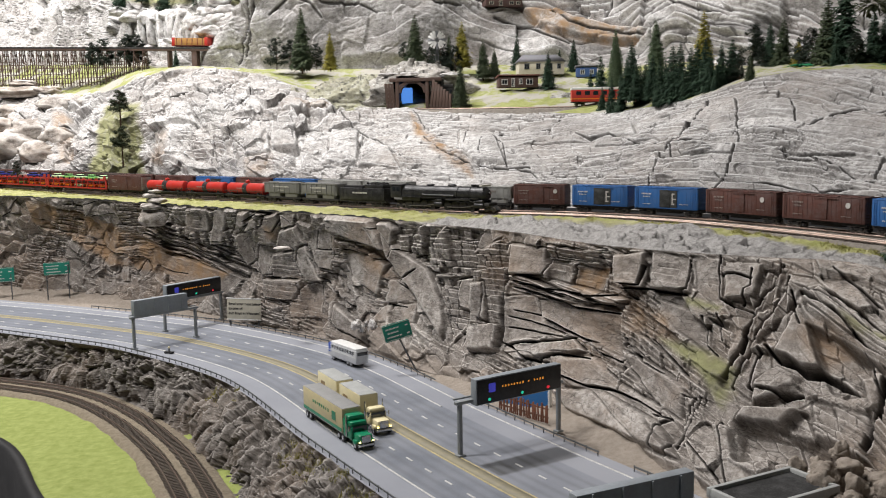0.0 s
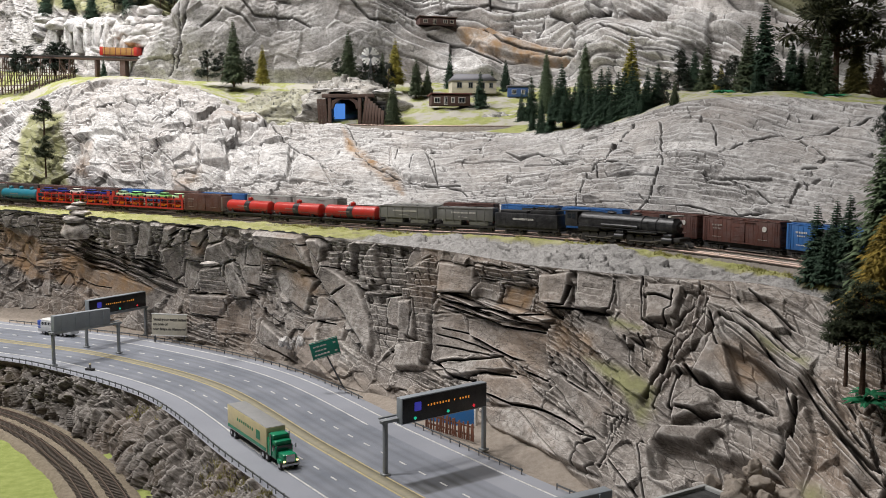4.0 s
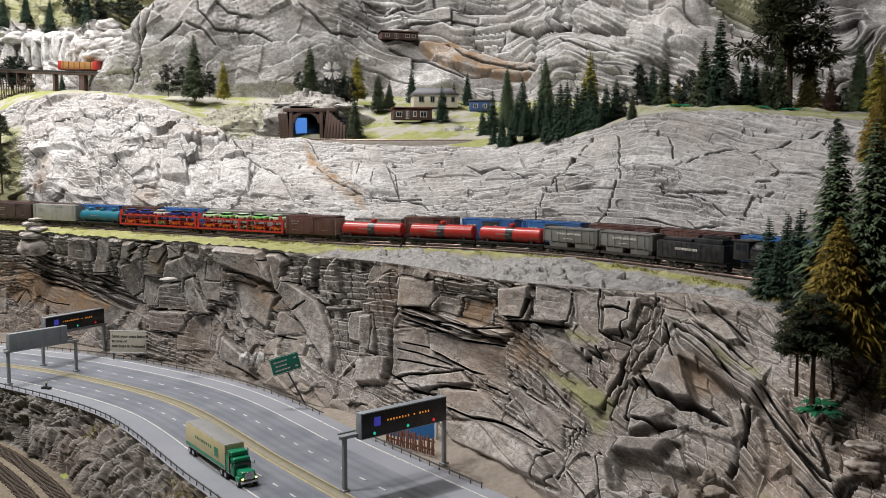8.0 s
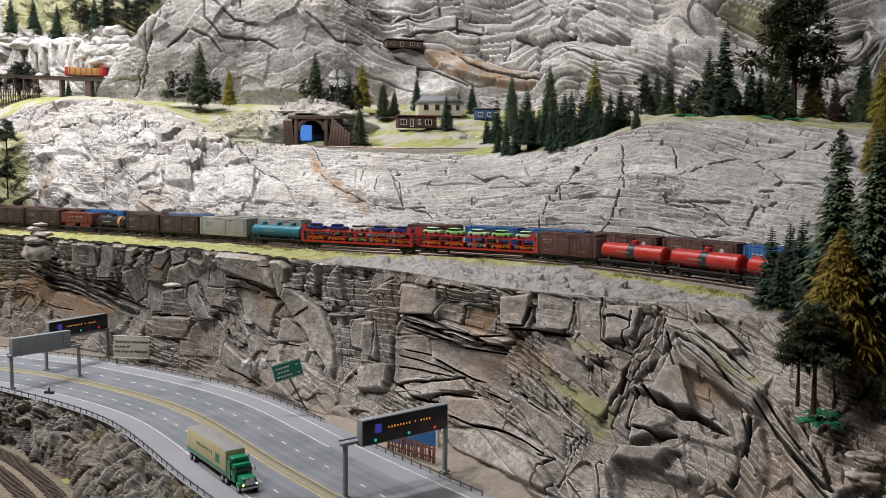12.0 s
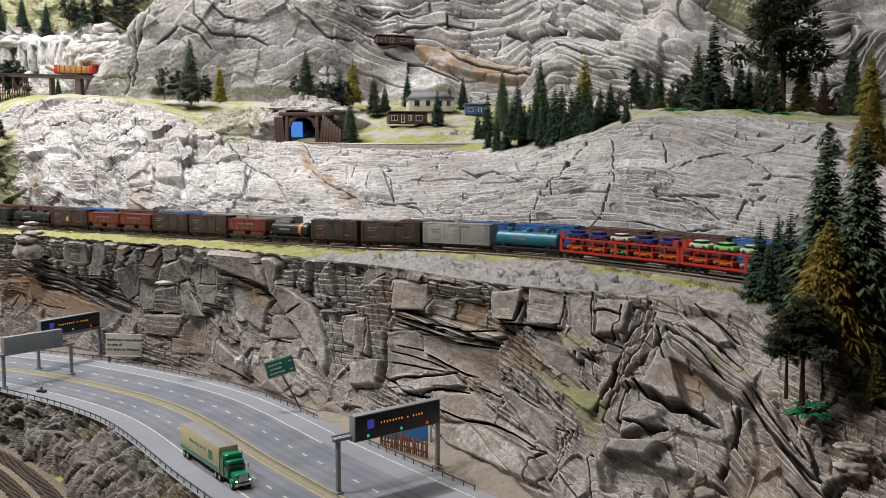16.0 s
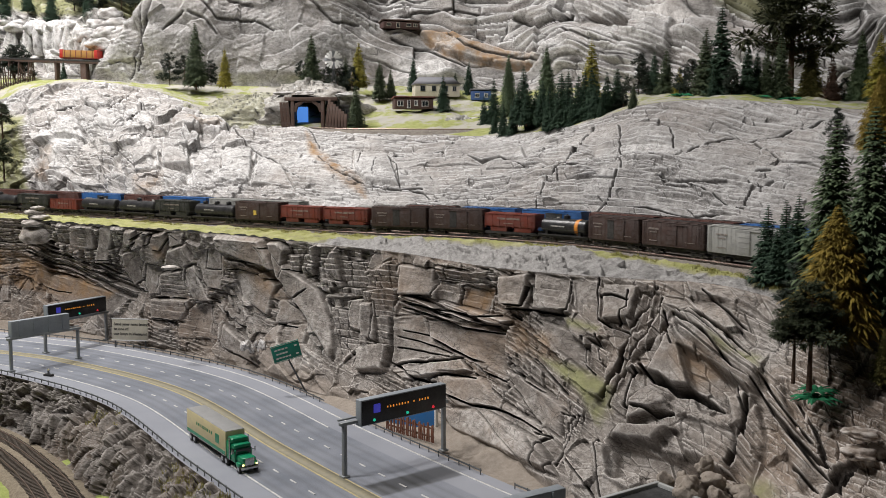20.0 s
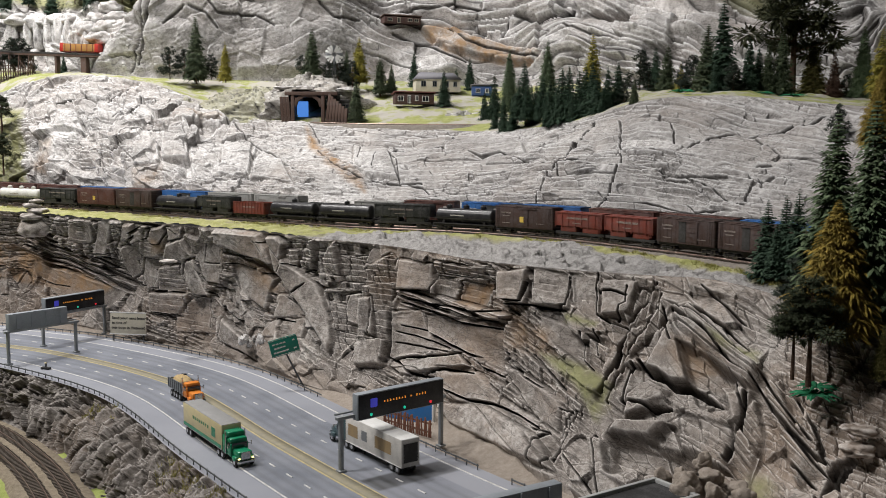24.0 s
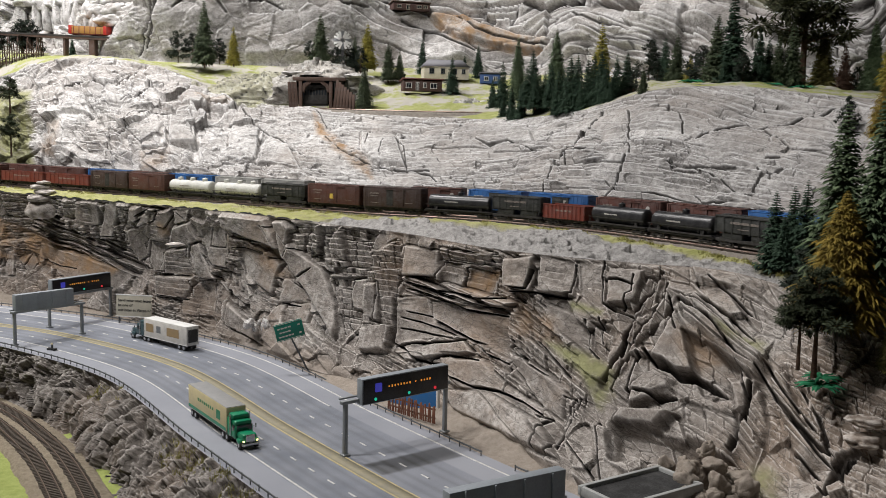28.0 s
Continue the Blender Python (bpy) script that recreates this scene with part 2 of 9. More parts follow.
# ---- materials ----
class Nodes:
    """A small writer for node materials."""

    def __init__(self, name):
        self.m = bpy.data.materials.new(name)
        self.m.use_nodes = True
        self.t = self.m.node_tree
        self.b = self.t.nodes["Principled BSDF"]

    def n(self, kind, **settings):
        node = self.t.nodes.new(kind)
        for key, value in settings.items():
            if key == "blend":
                node.blend_type = value
            elif key == "op":
                node.operation = value
            elif key == "dtype":
                node.data_type = value
            elif key == "attr":
                node.attribute_name = value
            elif key == "feature":
                node.feature = value
        return node

    def link(self, a, b):
        self.t.links.new(a, b)

    def place(self):
        return self.n("ShaderNodeNewGeometry").outputs["Position"]

    def own(self):
        return self.n("ShaderNodeTexCoord").outputs["Object"]

    def noise(self, where, scale, detail=6, rough=0.6):
        node = self.n("ShaderNodeTexNoise")
        self.link(where, node.inputs["Vector"])
        node.inputs["Scale"].default_value, node.inputs["Detail"].default_value, node.inputs["Roughness"].default_value = scale, detail, rough
        return node.outputs["Fac"]

    def colour_noise(self, where, scale):
        node = self.n("ShaderNodeTexNoise")
        self.link(where, node.inputs["Vector"])
        node.inputs["Scale"].default_value, node.inputs["Detail"].default_value = scale, 5
        return node.outputs["Color"]

    def ramp(self, fac, *stops):
        node = self.n("ShaderNodeValToRGB")
        e = node.color_ramp.elements
        while len(e) < len(stops):
            e.new(0.5)
        for k, (at, colour) in enumerate(stops):
            e[k].position = at
            e[k].color = (*colour, 1) if isinstance(colour, tuple) else (colour, colour, colour, 1)
        self.link(fac, node.inputs[0])
        return node.outputs[0]

    def mix(self, fac, a, b, blend="MIX"):
        node = self.n("ShaderNodeMix", dtype="RGBA", blend=blend)
        for socket, value in ((node.inputs[0], fac), (node.inputs[6], a), (node.inputs[7], b)):
            if isinstance(value, (int, float)):
                socket.default_value = value
            elif isinstance(value, tuple):
                socket.default_value = (*value, 1)
            else:
                self.link(value, socket)
        return node.outputs[2]

    def attribute(self, name):
        return self.n("ShaderNodeAttribute", attr=name).outputs["Fac"]

    def math(self, op, a, b=0.0):
        node = self.n("ShaderNodeMath", op=op)
        for socket, value in zip(node.inputs, (a, b)):
            if isinstance(value, (int, float)):
                socket.default_value = value
            else:
                self.link(value, socket)
        return node.outputs[0]

    def done(self, colour, rough=0.85, bump=None, strength=0.3, distance=0.002, metal=0.0, spec=0.4):
        if isinstance(colour, tuple):
            self.b.inputs["Base Color"].default_value = (*colour, 1)
        else:
            self.link(colour, self.b.inputs["Base Color"])
        if isinstance(rough, float):
            self.b.inputs["Roughness"].default_value = rough
        else:
            self.link(rough, self.b.inputs["Roughness"])
        self.b.inputs["Metallic"].default_value = metal
        self.b.inputs["Specular IOR Level"].default_value = spec
        if bump is not None:
            node = self.n("ShaderNodeBump")
            node.inputs["Strength"].default_value, node.inputs["Distance"].default_value = strength, distance
            self.link(bump, node.inputs["Height"])
            self.link(node.outputs[0], self.b.inputs["Normal"])
        return self.m


def rock_material(name, dark, mid, light, warm):
    k = Nodes(name)
    w = k.place()
    wide = k.noise(w, 5, 5, 0.6)
    grain = k.noise(w, 90, 8, 0.7)
    speck = k.noise(w, 420, 3, 0.7)
    colour = k.ramp(k.math("ADD", k.math("MULTIPLY", wide, 0.5), k.math("MULTIPLY", grain, 0.5)), (0.36, dark), (0.5, mid), (0.63, light))
    colour = k.mix(k.ramp(speck, (0.45, 0.0), (0.75, 0.2)), colour, light)
    colour = k.mix(k.ramp(k.noise(w, 4.5, 5, 0.6), (0.47, 0.0), (0.62, warm)), colour, (0.29, 0.205, 0.14))
    # hairline cracks drawn into the plaster
    bent = k.mix(0.045, w, k.colour_noise(w, 9), "ADD")
    for scale, width, amount in ((17, 0.012, 0.9), (46, 0.026, 0.75)):
        cell = k.n("ShaderNodeTexVoronoi", feature="DISTANCE_TO_EDGE")
        stretch = k.n("ShaderNodeMapping")
        stretch.inputs["Scale"].default_value = (1.0, 1.0, 2.4)
        k.link(bent, stretch.inputs["Vector"])
        k.link(stretch.outputs[0], cell.inputs["Vector"])
        cell.inputs["Scale"].default_value = scale
        patch = k.ramp(k.noise(w, 13 + scale * 0.1, 3), (0.42, 0.0), (0.54, amount))
        colour = k.mix(k.math("MULTIPLY", k.ramp(cell.outputs["Distance"], (0.0, 1.0), (width, 0.0)), patch), colour, tuple(c * 0.3 for c in dark))
    # chips broken off along the bedding
    split = k.n("ShaderNodeTexVoronoi", feature="F1")
    flat = k.n("ShaderNodeMapping")
    flat.inputs["Scale"].default_value = (50, 50, 135)
    k.link(bent, flat.inputs["Vector"])
    k.link(flat.outputs[0], split.inputs["Vector"])
    split.inputs["Scale"].default_value = 1.0
    where = k.ramp(k.noise(w, 9, 4), (0.38, 0.15), (0.58, 1.0))
    chip = k.math("MULTIPLY", k.math("ADD", split.outputs["Color"], 0.0), where)
    colour = k.mix(k.math("MULTIPLY", chip, 0.25), colour, light)
    # thin dark strokes of the wash left along the bedding and in the joints
    for size, reach in (((26, 26, 190), 0.55), ((60, 60, 420), 0.2), ((110, 110, 30), 0.15)):
        drawn = k.n("ShaderNodeMapping")
        drawn.inputs["Scale"].default_value = size
        drawn.inputs["Rotation"].default_value = (0.0, 0.06, 0.0)
        k.link(bent, drawn.inputs["Vector"])
        thread = k.ramp(k.noise(drawn.outputs[0], 1.0, 3, 0.55), (0.465, 0.0), (0.492, 1.0), (0.508, 1.0), (0.535, 0.0))
        broken = k.ramp(k.noise(w, 16 + size[0] * 0.2, 4), (0.46, 0.0), (0.60, reach))
        colour = k.mix(k.math("MULTIPLY", thread, broken), colour, tuple(c * 0.35 for c in dark))
    # Convex edges are lightened: dry-brush and edge highlights, both put into the colour.
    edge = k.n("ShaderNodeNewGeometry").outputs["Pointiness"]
    pale_edges = k.math("MULTIPLY", k.ramp(edge, (0.503, 0.0), (0.555, 0.75)), k.ramp(k.noise(w, 60, 5), (0.35, 0.3), (0.6, 1.0)))
    colour = k.mix(pale_edges, colour, tuple(min(0.82, c * 1.45) for c in light))
    ochre = k.mix(k.noise(w, 30, 5), (0.30, 0.17, 0.08), (0.44, 0.30, 0.17))
    colour = k.mix(k.math("MULTIPLY", k.attribute("ochre"), k.ramp(k.noise(w, 22, 6), (0.35, 0.15), (0.62, 0.95))), colour, ochre)
    moss = k.mix(k.noise(w, 160, 4), (0.20, 0.205, 0.09), (0.36, 0.36, 0.19))
    colour = k.mix(k.math("MULTIPLY", k.attribute("moss"), k.ramp(k.noise(w, 40, 6), (0.28, 0.35), (0.5, 0.95))), colour, moss)
    # Dark wash in the cracks, plus shade painted over whole parts of the rock.
    wash = k.math("MULTIPLY", k.attribute("wash"), k.ramp(k.noise(w, 40, 4), (0.3, 0.75), (0.55, 1.0)))
    colour = k.mix(wash, colour, tuple(c * 0.22 for c in dark))
    sand = k.mix(k.noise(w, 200, 5), (0.24, 0.20, 0.165), (0.36, 0.31, 0.265))
    colour = k.mix(k.attribute("sand"), colour, sand)
    return k.done(colour, 0.92, k.math("ADD", k.math("MULTIPLY", chip, 0.6), k.math("ADD", k.math("MULTIPLY", grain, 0.55), k.math("MULTIPLY", speck, 0.3))), 0.7, 0.0035, spec=0.25)


# The pale rock is whiter paint, and partly its stronger light put into colour.
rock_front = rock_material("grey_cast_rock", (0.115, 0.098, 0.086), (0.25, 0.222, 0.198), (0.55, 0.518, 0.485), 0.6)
rock_pale = rock_material("pale_lit_cast_rock", (0.18, 0.168, 0.158), (0.38, 0.365, 0.352), (0.78, 0.768, 0.755), 0.22)


def ground_material(name, low, high, scale=60, spot=None):
    k = Nodes(name)
    w = k.place()
    n1, n2 = k.noise(w, scale, 6, 0.65), k.noise(w, scale * 9, 4, 0.7)
    colour = k.ramp(k.math("ADD", k.math("MULTIPLY", n1, 0.55), k.math("MULTIPLY", n2, 0.45)), (0.35, low), (0.65, high))
    if spot:
        colour = k.mix(k.ramp(k.noise(w, 11, 6, 0.7), (0.46, 0.0), (0.54, 0.95)), colour, spot)
    return k.done(colour, 0.95, n2, 0.6, 0.003, spec=0.2)


grass_low = ground_material("yellow_green_static_grass", (0.20, 0.25, 0.06), (0.36, 0.40, 0.14), 70)
grass_pale = ground_material("pale_dry_grass", (0.22, 0.25, 0.07), (0.42, 0.43, 0.19), 50, (0.43, 0.41, 0.37))
ballast = ground_material("grey_brown_ballast", (0.16, 0.14, 0.12), (0.34, 0.31, 0.27), 160)
gravel = ground_material("brown_earth_gravel", (0.26, 0.22, 0.18), (0.42, 0.37, 0.32), 120)


def asphalt_material():
    k = Nodes("grey_road_paint")
    w = k.place()
    streak = k.noise(w, 12, 5, 0.6)
    fine = k.noise(w, 600, 3, 0.6)
    colour = k.ramp(k.math("ADD", k.math("MULTIPLY", streak, 0.6), k.math("MULTIPLY", fine, 0.4)), (0.35, (0.135, 0.15, 0.18)), (0.62, (0.23, 0.245, 0.28)))
    colour = k.mix(k.attribute("worn"), colour, (0.32, 0.33, 0.365))
    colour = k.mix(k.attribute("tar"), colour, (0.075, 0.077, 0.08))
    return k.done(colour, 0.62, fine, 0.15, 0.001)


asphalt = asphalt_material()


def paint(name, colour, rough=0.55, metal=0.0, grime=0.25, scale=60, spec=0.4):
    """Painted plastic or metal with a little dust and wear."""
    k = Nodes(name)
    w = k.own()
    n1, n2 = k.noise(w, scale, 6, 0.65), k.noise(w, scale * 8, 3, 0.6)
    dull = tuple(c * (1 - grime) + 0.16 * grime for c in colour)
    lit = tuple(min(1.0, c * (1 + grime * 0.35)) for c in colour)
    c = k.ramp(k.math("ADD", k.math("MULTIPLY", n1, 0.7), k.math("MULTIPLY", n2, 0.3)), (0.34, dull), (0.55, colour), (0.7, lit))
    return k.done(c, rough, n2, 0.08, 0.0005, metal, spec)


def glow(name, colour, strength):
    m = bpy.data.materials.new(name)
    m.use_nodes = True
    b = m.node_tree.nodes["Principled BSDF"]
    b.inputs["Base Color"].default_value = (*colour, 1)
    b.inputs["Emission Color"].default_value = (*colour, 1)
    b.inputs["Emission Strength"].default_value = strength
    return m


white_line = paint("white_road_paint", (0.62, 0.62, 0.6), 0.6, 0, 0.5, 90)
yellow_line = paint("yellow_road_paint", (0.50, 0.42, 0.22), 0.6, 0, 0.5, 90)
ochre_strip = paint("ochre_median_paint", (0.27, 0.245, 0.165), 0.7, 0, 0.5, 90)

# ---- plan of the terrain: curves from left to right ----
ROAD_Z, TRACK_Z, LOW_Z = 1.09, 1.37, 1.0
FOOT = spline([(-1.598, 2.693, 1.09), (-1.299, 2.608, 1.09), (-1.008, 2.499, 1.09), (-0.709, 2.300, 1.09), (-0.446, 2.096, 1.09), (-0.222, 1.891, 1.09), (-0.034, 1.640, 1.09), (0.110, 1.487, 1.09), (0.224, 1.311, 1.09), (0.298, 1.109, 1.09), (0.358, 0.974, 1.09), (0.404, 0.868, 1.09), (0.437, 0.753, 1.09), (0.459, 0.668, 1.09), (0.50, 0.50, 1.09)], 1400)
EDGE = spline([(-1.60, 2.75, 1.385), (-1.235, 2.53, 1.375), (-0.955, 2.42, 1.368), (-0.676, 2.247, 1.362), (-0.421, 2.035, 1.362), (-0.210, 1.880, 1.360), (-0.030, 1.720, 1.356), (0.121, 1.584, 1.352), (0.239, 1.398, 1.35), (0.342, 1.287, 1.35), (0.440, 1.220, 1.35), (0.532, 1.150, 1.35), (0.600, 1.054, 1.335), (0.640, 0.940, 1.325), (0.685, 0.74, 1.32)], 1400)
BACK = spline([(-1.85, 3.10, 1.40), (-1.40, 2.88, 1.39), (-1.12, 2.76, 1.38), (-0.813, 2.575, 1.376), (-0.507, 2.365, 1.372), (-0.258, 2.190, 1.372), (-0.039, 2.025, 1.372), (0.140, 1.908, 1.372), (0.304, 1.815, 1.372), (0.442, 1.696, 1.372), (0.552, 1.553, 1.372), (0.633, 1.407, 1.372), (0.694, 1.274, 1.372), (0.740, 1.156, 1.372), (0.83, 0.92, 1.372)], 1400)
BROW = spline([(-2.20, 3.70, 1.70), (-1.70, 3.45, 1.70), (-1.26, 3.22, 1.68), (-0.885, 2.980, 1.746), (-0.584, 2.850, 1.723), (-0.309, 2.720, 1.628), (-0.056, 2.600, 1.595), (0.175, 2.470, 1.585), (0.379, 2.320, 1.573), (0.532, 2.080, 1.589), (0.660, 1.900, 1.631), (0.798, 1.820, 1.638), (0.927, 1.750, 1.624), (1.056, 1.700, 1.612), (1.24, 1.62, 1.60)], 1400)
HEEL = spline([(-2.35, 4.0, 1.861), (-1.88, 3.85, 1.847), (-1.45, 3.70, 1.832), (-0.982, 3.300, 1.785), (-0.647, 3.150, 1.760), (-0.352, 3.100, 1.752), (-0.067, 3.050, 1.747), (0.211, 3.050, 1.752), (0.481, 3.000, 1.734), (0.705, 2.800, 1.732), (0.850, 2.450, 1.691), (1.001, 2.300, 1.694), (1.183, 2.250, 1.682), (1.356, 2.200, 1.673), (1.62, 2.10, 1.665)], 1400)
PEAK = spline([(-2.5, 4.5, 2.837), (-2.04, 4.35, 2.799), (-1.55, 4.1, 2.732), (-1.061, 3.700, 2.634), (-0.690, 3.500, 2.568), (-0.378, 3.500, 2.562), (-0.067, 3.500, 2.556), (0.244, 3.500, 2.550), (0.554, 3.500, 2.545), (0.816, 3.300, 2.480), (1.009, 3.000, 2.388), (1.190, 2.800, 2.325), (1.386, 2.700, 2.292), (1.564, 2.600, 2.259), (1.85, 2.45, 2.22)], 1400)
NEAR_TRACK = Curve([(-2.2, 3.17, 1.40), (-1.78, 2.99, 1.395), (-1.366, 2.785, 1.387), (-0.913, 2.517, 1.377), (-0.56, 2.305, 1.372), (0.0, 1.865, TRACK_Z), (0.24, 1.72, TRACK_Z), (0.404, 1.565, TRACK_Z), (0.52, 1.375, TRACK_Z), (0.598, 1.205, TRACK_Z), (0.67, 1.0, TRACK_Z), (0.745, 0.77, TRACK_Z), (0.87, 0.55, TRACK_Z), (1.1, 0.38, TRACK_Z), (1.6, 0.25, TRACK_Z), (2.4, 0.2, TRACK_Z)])
MEDIAN = Curve([(-1.85, 2.45, ROAD_Z), (-1.45, 2.37, ROAD_Z), (-1.127, 2.245, ROAD_Z), (-0.772, 2.065, ROAD_Z), (-0.554, 1.93, ROAD_Z), (-0.282, 1.672, ROAD_Z), (-0.067, 1.315, ROAD_Z), (0.074, 1.086, ROAD_Z), (0.20, 0.89, ROAD_Z), (0.36, 0.62, ROAD_Z), (0.50, 0.38, ROAD_Z)])


class Face:
    """The cracks, slabs and stains of one rock face, in metres along x and z; widths and heights in millimetres."""

    def __init__(self, least=0.0012, lip=0.3, cut=0.95):
        self.lip, self.cut = lip, cut
        self.cracks, self.slabs, self.stains, self.plates, self.least = [], [], [], [], least

    def crack(self, width, depth, *line):
        self.cracks.append((width / 1000, depth / 1000, line))

    def slab(self, height, edge, *ring):
        self.slabs.append((height / 1000, edge / 1000, ring))

    def plate(self, kind, height, degrees, edge, *ring):
        """A piece of the face with its own stand, rock skin and bedding."""
        self.plates.append((kind, height / 1000, degrees, edge / 1000, ring))

    def stain(self, soft, amount, *ring):
        self.stains.append(("ochre", soft / 1000, amount, ring))

    def moss(self, soft, amount, *ring):
        self.stains.append(("moss", soft / 1000, amount, ring))

    def sand(self, soft, amount, *ring):
        self.stains.append(("sand", soft / 1000, amount, ring))

    def carve(self, x, z, d, seam, seed):
        """The relief d with the slabs raised and the cracks cut, and the stains."""
        wx = x + 0.0030 * fbm(x * 26, z * 34, seed, 3)
        wz = z + 0.0030 * fbm(x * 26 + 9, z * 34, seed + 1, 3)
        for n, (kind, height, degrees, edge, ring) in enumerate(self.plates):
            ax, az = np.array(ring).T
            m = (x > ax.min() - 0.02) & (x < ax.max() + 0.02) & (z > az.min() - 0.02) & (z < az.max() + 0.02)
            sd = inside(wx[m], wz[m], ring)
            step = smooth(-edge, edge, sd)
            skin, joint = rock_skin(kind, 1.35 * x[m], 1.1 * z[m], degrees, 200 + 7 * n)
            lean = 0.026 * ((n * 0.618) % 1 - 0.5) * (x[m] - ax.mean()) / (np.ptp(ax) + 0.01) + 0.026 * (0.4 - (n * 0.414) % 1) * (z[m] - az.mean()) / (np.ptp(az) + 0.01)
            stand = (height - 0.011 + lean) * (0.88 + 0.12 * smooth(0, 0.006, sd)) + skin
            rim = np.exp(-((sd + 0.5 * edge) / 0.0018) ** 2) * smooth(-0.3, 0.1, fbm(x[m] * 30, z[m] * 30, 400 + n, 2))
            d[m] = d[m] * (1 - step) + stand * step - 0.0035 * rim
            seam[m] = np.maximum(seam[m] * (1 - step) + joint * step, 0.55 * rim)
        for height, edge, ring in self.slabs:
            ax, az = np.array(ring).T
            m = (x > ax.min() - 0.05) & (x < ax.max() + 0.05) & (z > az.min() - 0.05) & (z < az.max() + 0.05)
            sd = inside(wx[m], wz[m], ring)
            step = smooth(-edge, edge, sd)
            seam[m] = seam[m] * (1 - 0.6 * step)
            d[m] = d[m] * (1 - 0.45 * step) + 1.25 * height * step + 0.5 * height * smooth(0, 0.03, sd) - 0.005 * np.exp(-((sd + edge) / 0.0035) ** 2)
        for width, depth, line in self.cracks:
            ax, az = np.array(line).T
            m = (x > ax.min() - 0.05) & (x < ax.max() + 0.05) & (z > az.min() - 0.05) & (z < az.max() + 0.05)
            dist, way = near_line(wx[m], wz[m], line)
            w = 0.27 * width * (0.35 + 0.75 * np.sin(np.pi * np.clip(way, 0.04, 0.96)) ** 0.5) * (0.9 + 0.4 * fbm(way * 6, way * 0 + depth * 999, seed + 3, 2))
            above = np.sign(wz[m] - np.interp(wx[m], np.sort(ax), az[np.argsort(ax)])) if np.ptp(ax) > np.ptp(az) else np.sign(wx[m] - np.interp(wz[m], np.sort(az), ax[np.argsort(az)]))
            d[m] += self.lip * depth * above * np.exp(-dist / 0.010) * np.sin(np.pi * np.clip(way, 0.0, 1.0)) ** 0.5
            d[m] -= self.cut * depth * np.exp(-(dist / np.maximum(w, self.least)) ** 4)
            seam[m] = np.maximum(seam[m], np.exp(-(dist / (0.95 * np.maximum(w, self.least) + 0.0004)) ** 4))
        masks = {"wash": seam}
        for kind in ("ochre", "moss", "sand"):
            masks[kind] = np.zeros_like(d)
        for kind, soft, amount, ring in self.stains:
            masks[kind] = np.maximum(masks[kind], amount * smooth(-soft, soft, inside(wx, wz, ring)))
        return d, masks


LOWER = Face(0.0011)
LOWER.crack(4, 10, (-1.189, 1.347), (-1.142, 1.316), (-1.085, 1.292), (-1.031, 1.251), (-0.951, 1.243), (-0.877, 1.224), (-0.801, 1.218), (-0.708, 1.189), (-0.652, 1.186))
LOWER.crack(4, 12, (-1.122, 1.372), (-1.062, 1.332), (-1.01, 1.317), (-0.935, 1.324), (-0.871, 1.333))
LOWER.crack(3, 5, (-0.961, 1.356), (-0.904, 1.365), (-0.864, 1.36))
LOWER.crack(3, 8, (-0.776, 1.295), (-0.697, 1.28), (-0.616, 1.266), (-0.521, 1.262))
LOWER.crack(3, 8, (-0.782, 1.284), (-0.682, 1.261), (-0.612, 1.247), (-0.507, 1.243))
LOWER.crack(3, 8, (-0.772, 1.266), (-0.668, 1.235), (-0.524, 1.223))
LOWER.crack(3, 8, (-0.691, 1.292), (-0.605, 1.277), (-0.515, 1.28))
LOWER.crack(4, 8, (-1.021, 1.277), (-1.013, 1.229), (-1.004, 1.166))
LOWER.crack(3, 8, (-0.94, 1.208), (-0.921, 1.162), (-0.904, 1.157))
LOWER.crack(3, 9, (-0.922, 1.21), (-0.935, 1.178), (-0.891, 1.162), (-0.872, 1.19), (-0.874, 1.212))
LOWER.crack(3, 9, (-0.837, 1.214), (-0.836, 1.192), (-0.815, 1.178), (-0.79, 1.211))
LOWER.crack(5, 12, (-1.263, 1.312), (-1.235, 1.325), (-1.192, 1.368))
LOWER.crack(6, 12, (-1.202, 1.305), (-1.206, 1.255), (-1.2, 1.207))
LOWER.crack(5, 10, (-1.146, 1.299), (-1.123, 1.241), (-1.091, 1.21))
LOWER.crack(4, 10, (-0.511, 1.326), (-0.47, 1.318), (-0.442, 1.331), (-0.441, 1.303), (-0.436, 1.27))
LOWER.crack(4, 9, (-0.47, 1.318), (-0.49, 1.287), (-0.506, 1.25))
LOWER.crack(4, 9, (-0.456, 1.336), (-0.424, 1.351), (-0.4, 1.347), (-0.409, 1.326), (-0.422, 1.322))
LOWER.crack(4, 10, (-0.399, 1.315), (-0.381, 1.314), (-0.368, 1.332), (-0.356, 1.351))
LOWER.crack(4, 12, (-0.351, 1.351), (-0.329, 1.337), (-0.319, 1.308), (-0.305, 1.294), (-0.288, 1.282))
LOWER.crack(4, 9, (-0.417, 1.285), (-0.389, 1.274), (-0.375, 1.281))
LOWER.crack(4, 10, (-0.446, 1.269), (-0.435, 1.216), (-0.412, 1.205), (-0.366, 1.207), (-0.329, 1.21))
LOWER.crack(3, 7, (-0.394, 1.254), (-0.395, 1.233), (-0.407, 1.208))
LOWER.crack(4, 9, (-0.331, 1.278), (-0.331, 1.246), (-0.307, 1.217), (-0.273, 1.207))
LOWER.crack(6, 14, (-0.309, 1.29), (-0.283, 1.258), (-0.263, 1.221), (-0.236, 1.193), (-0.209, 1.174), (-0.182, 1.162))
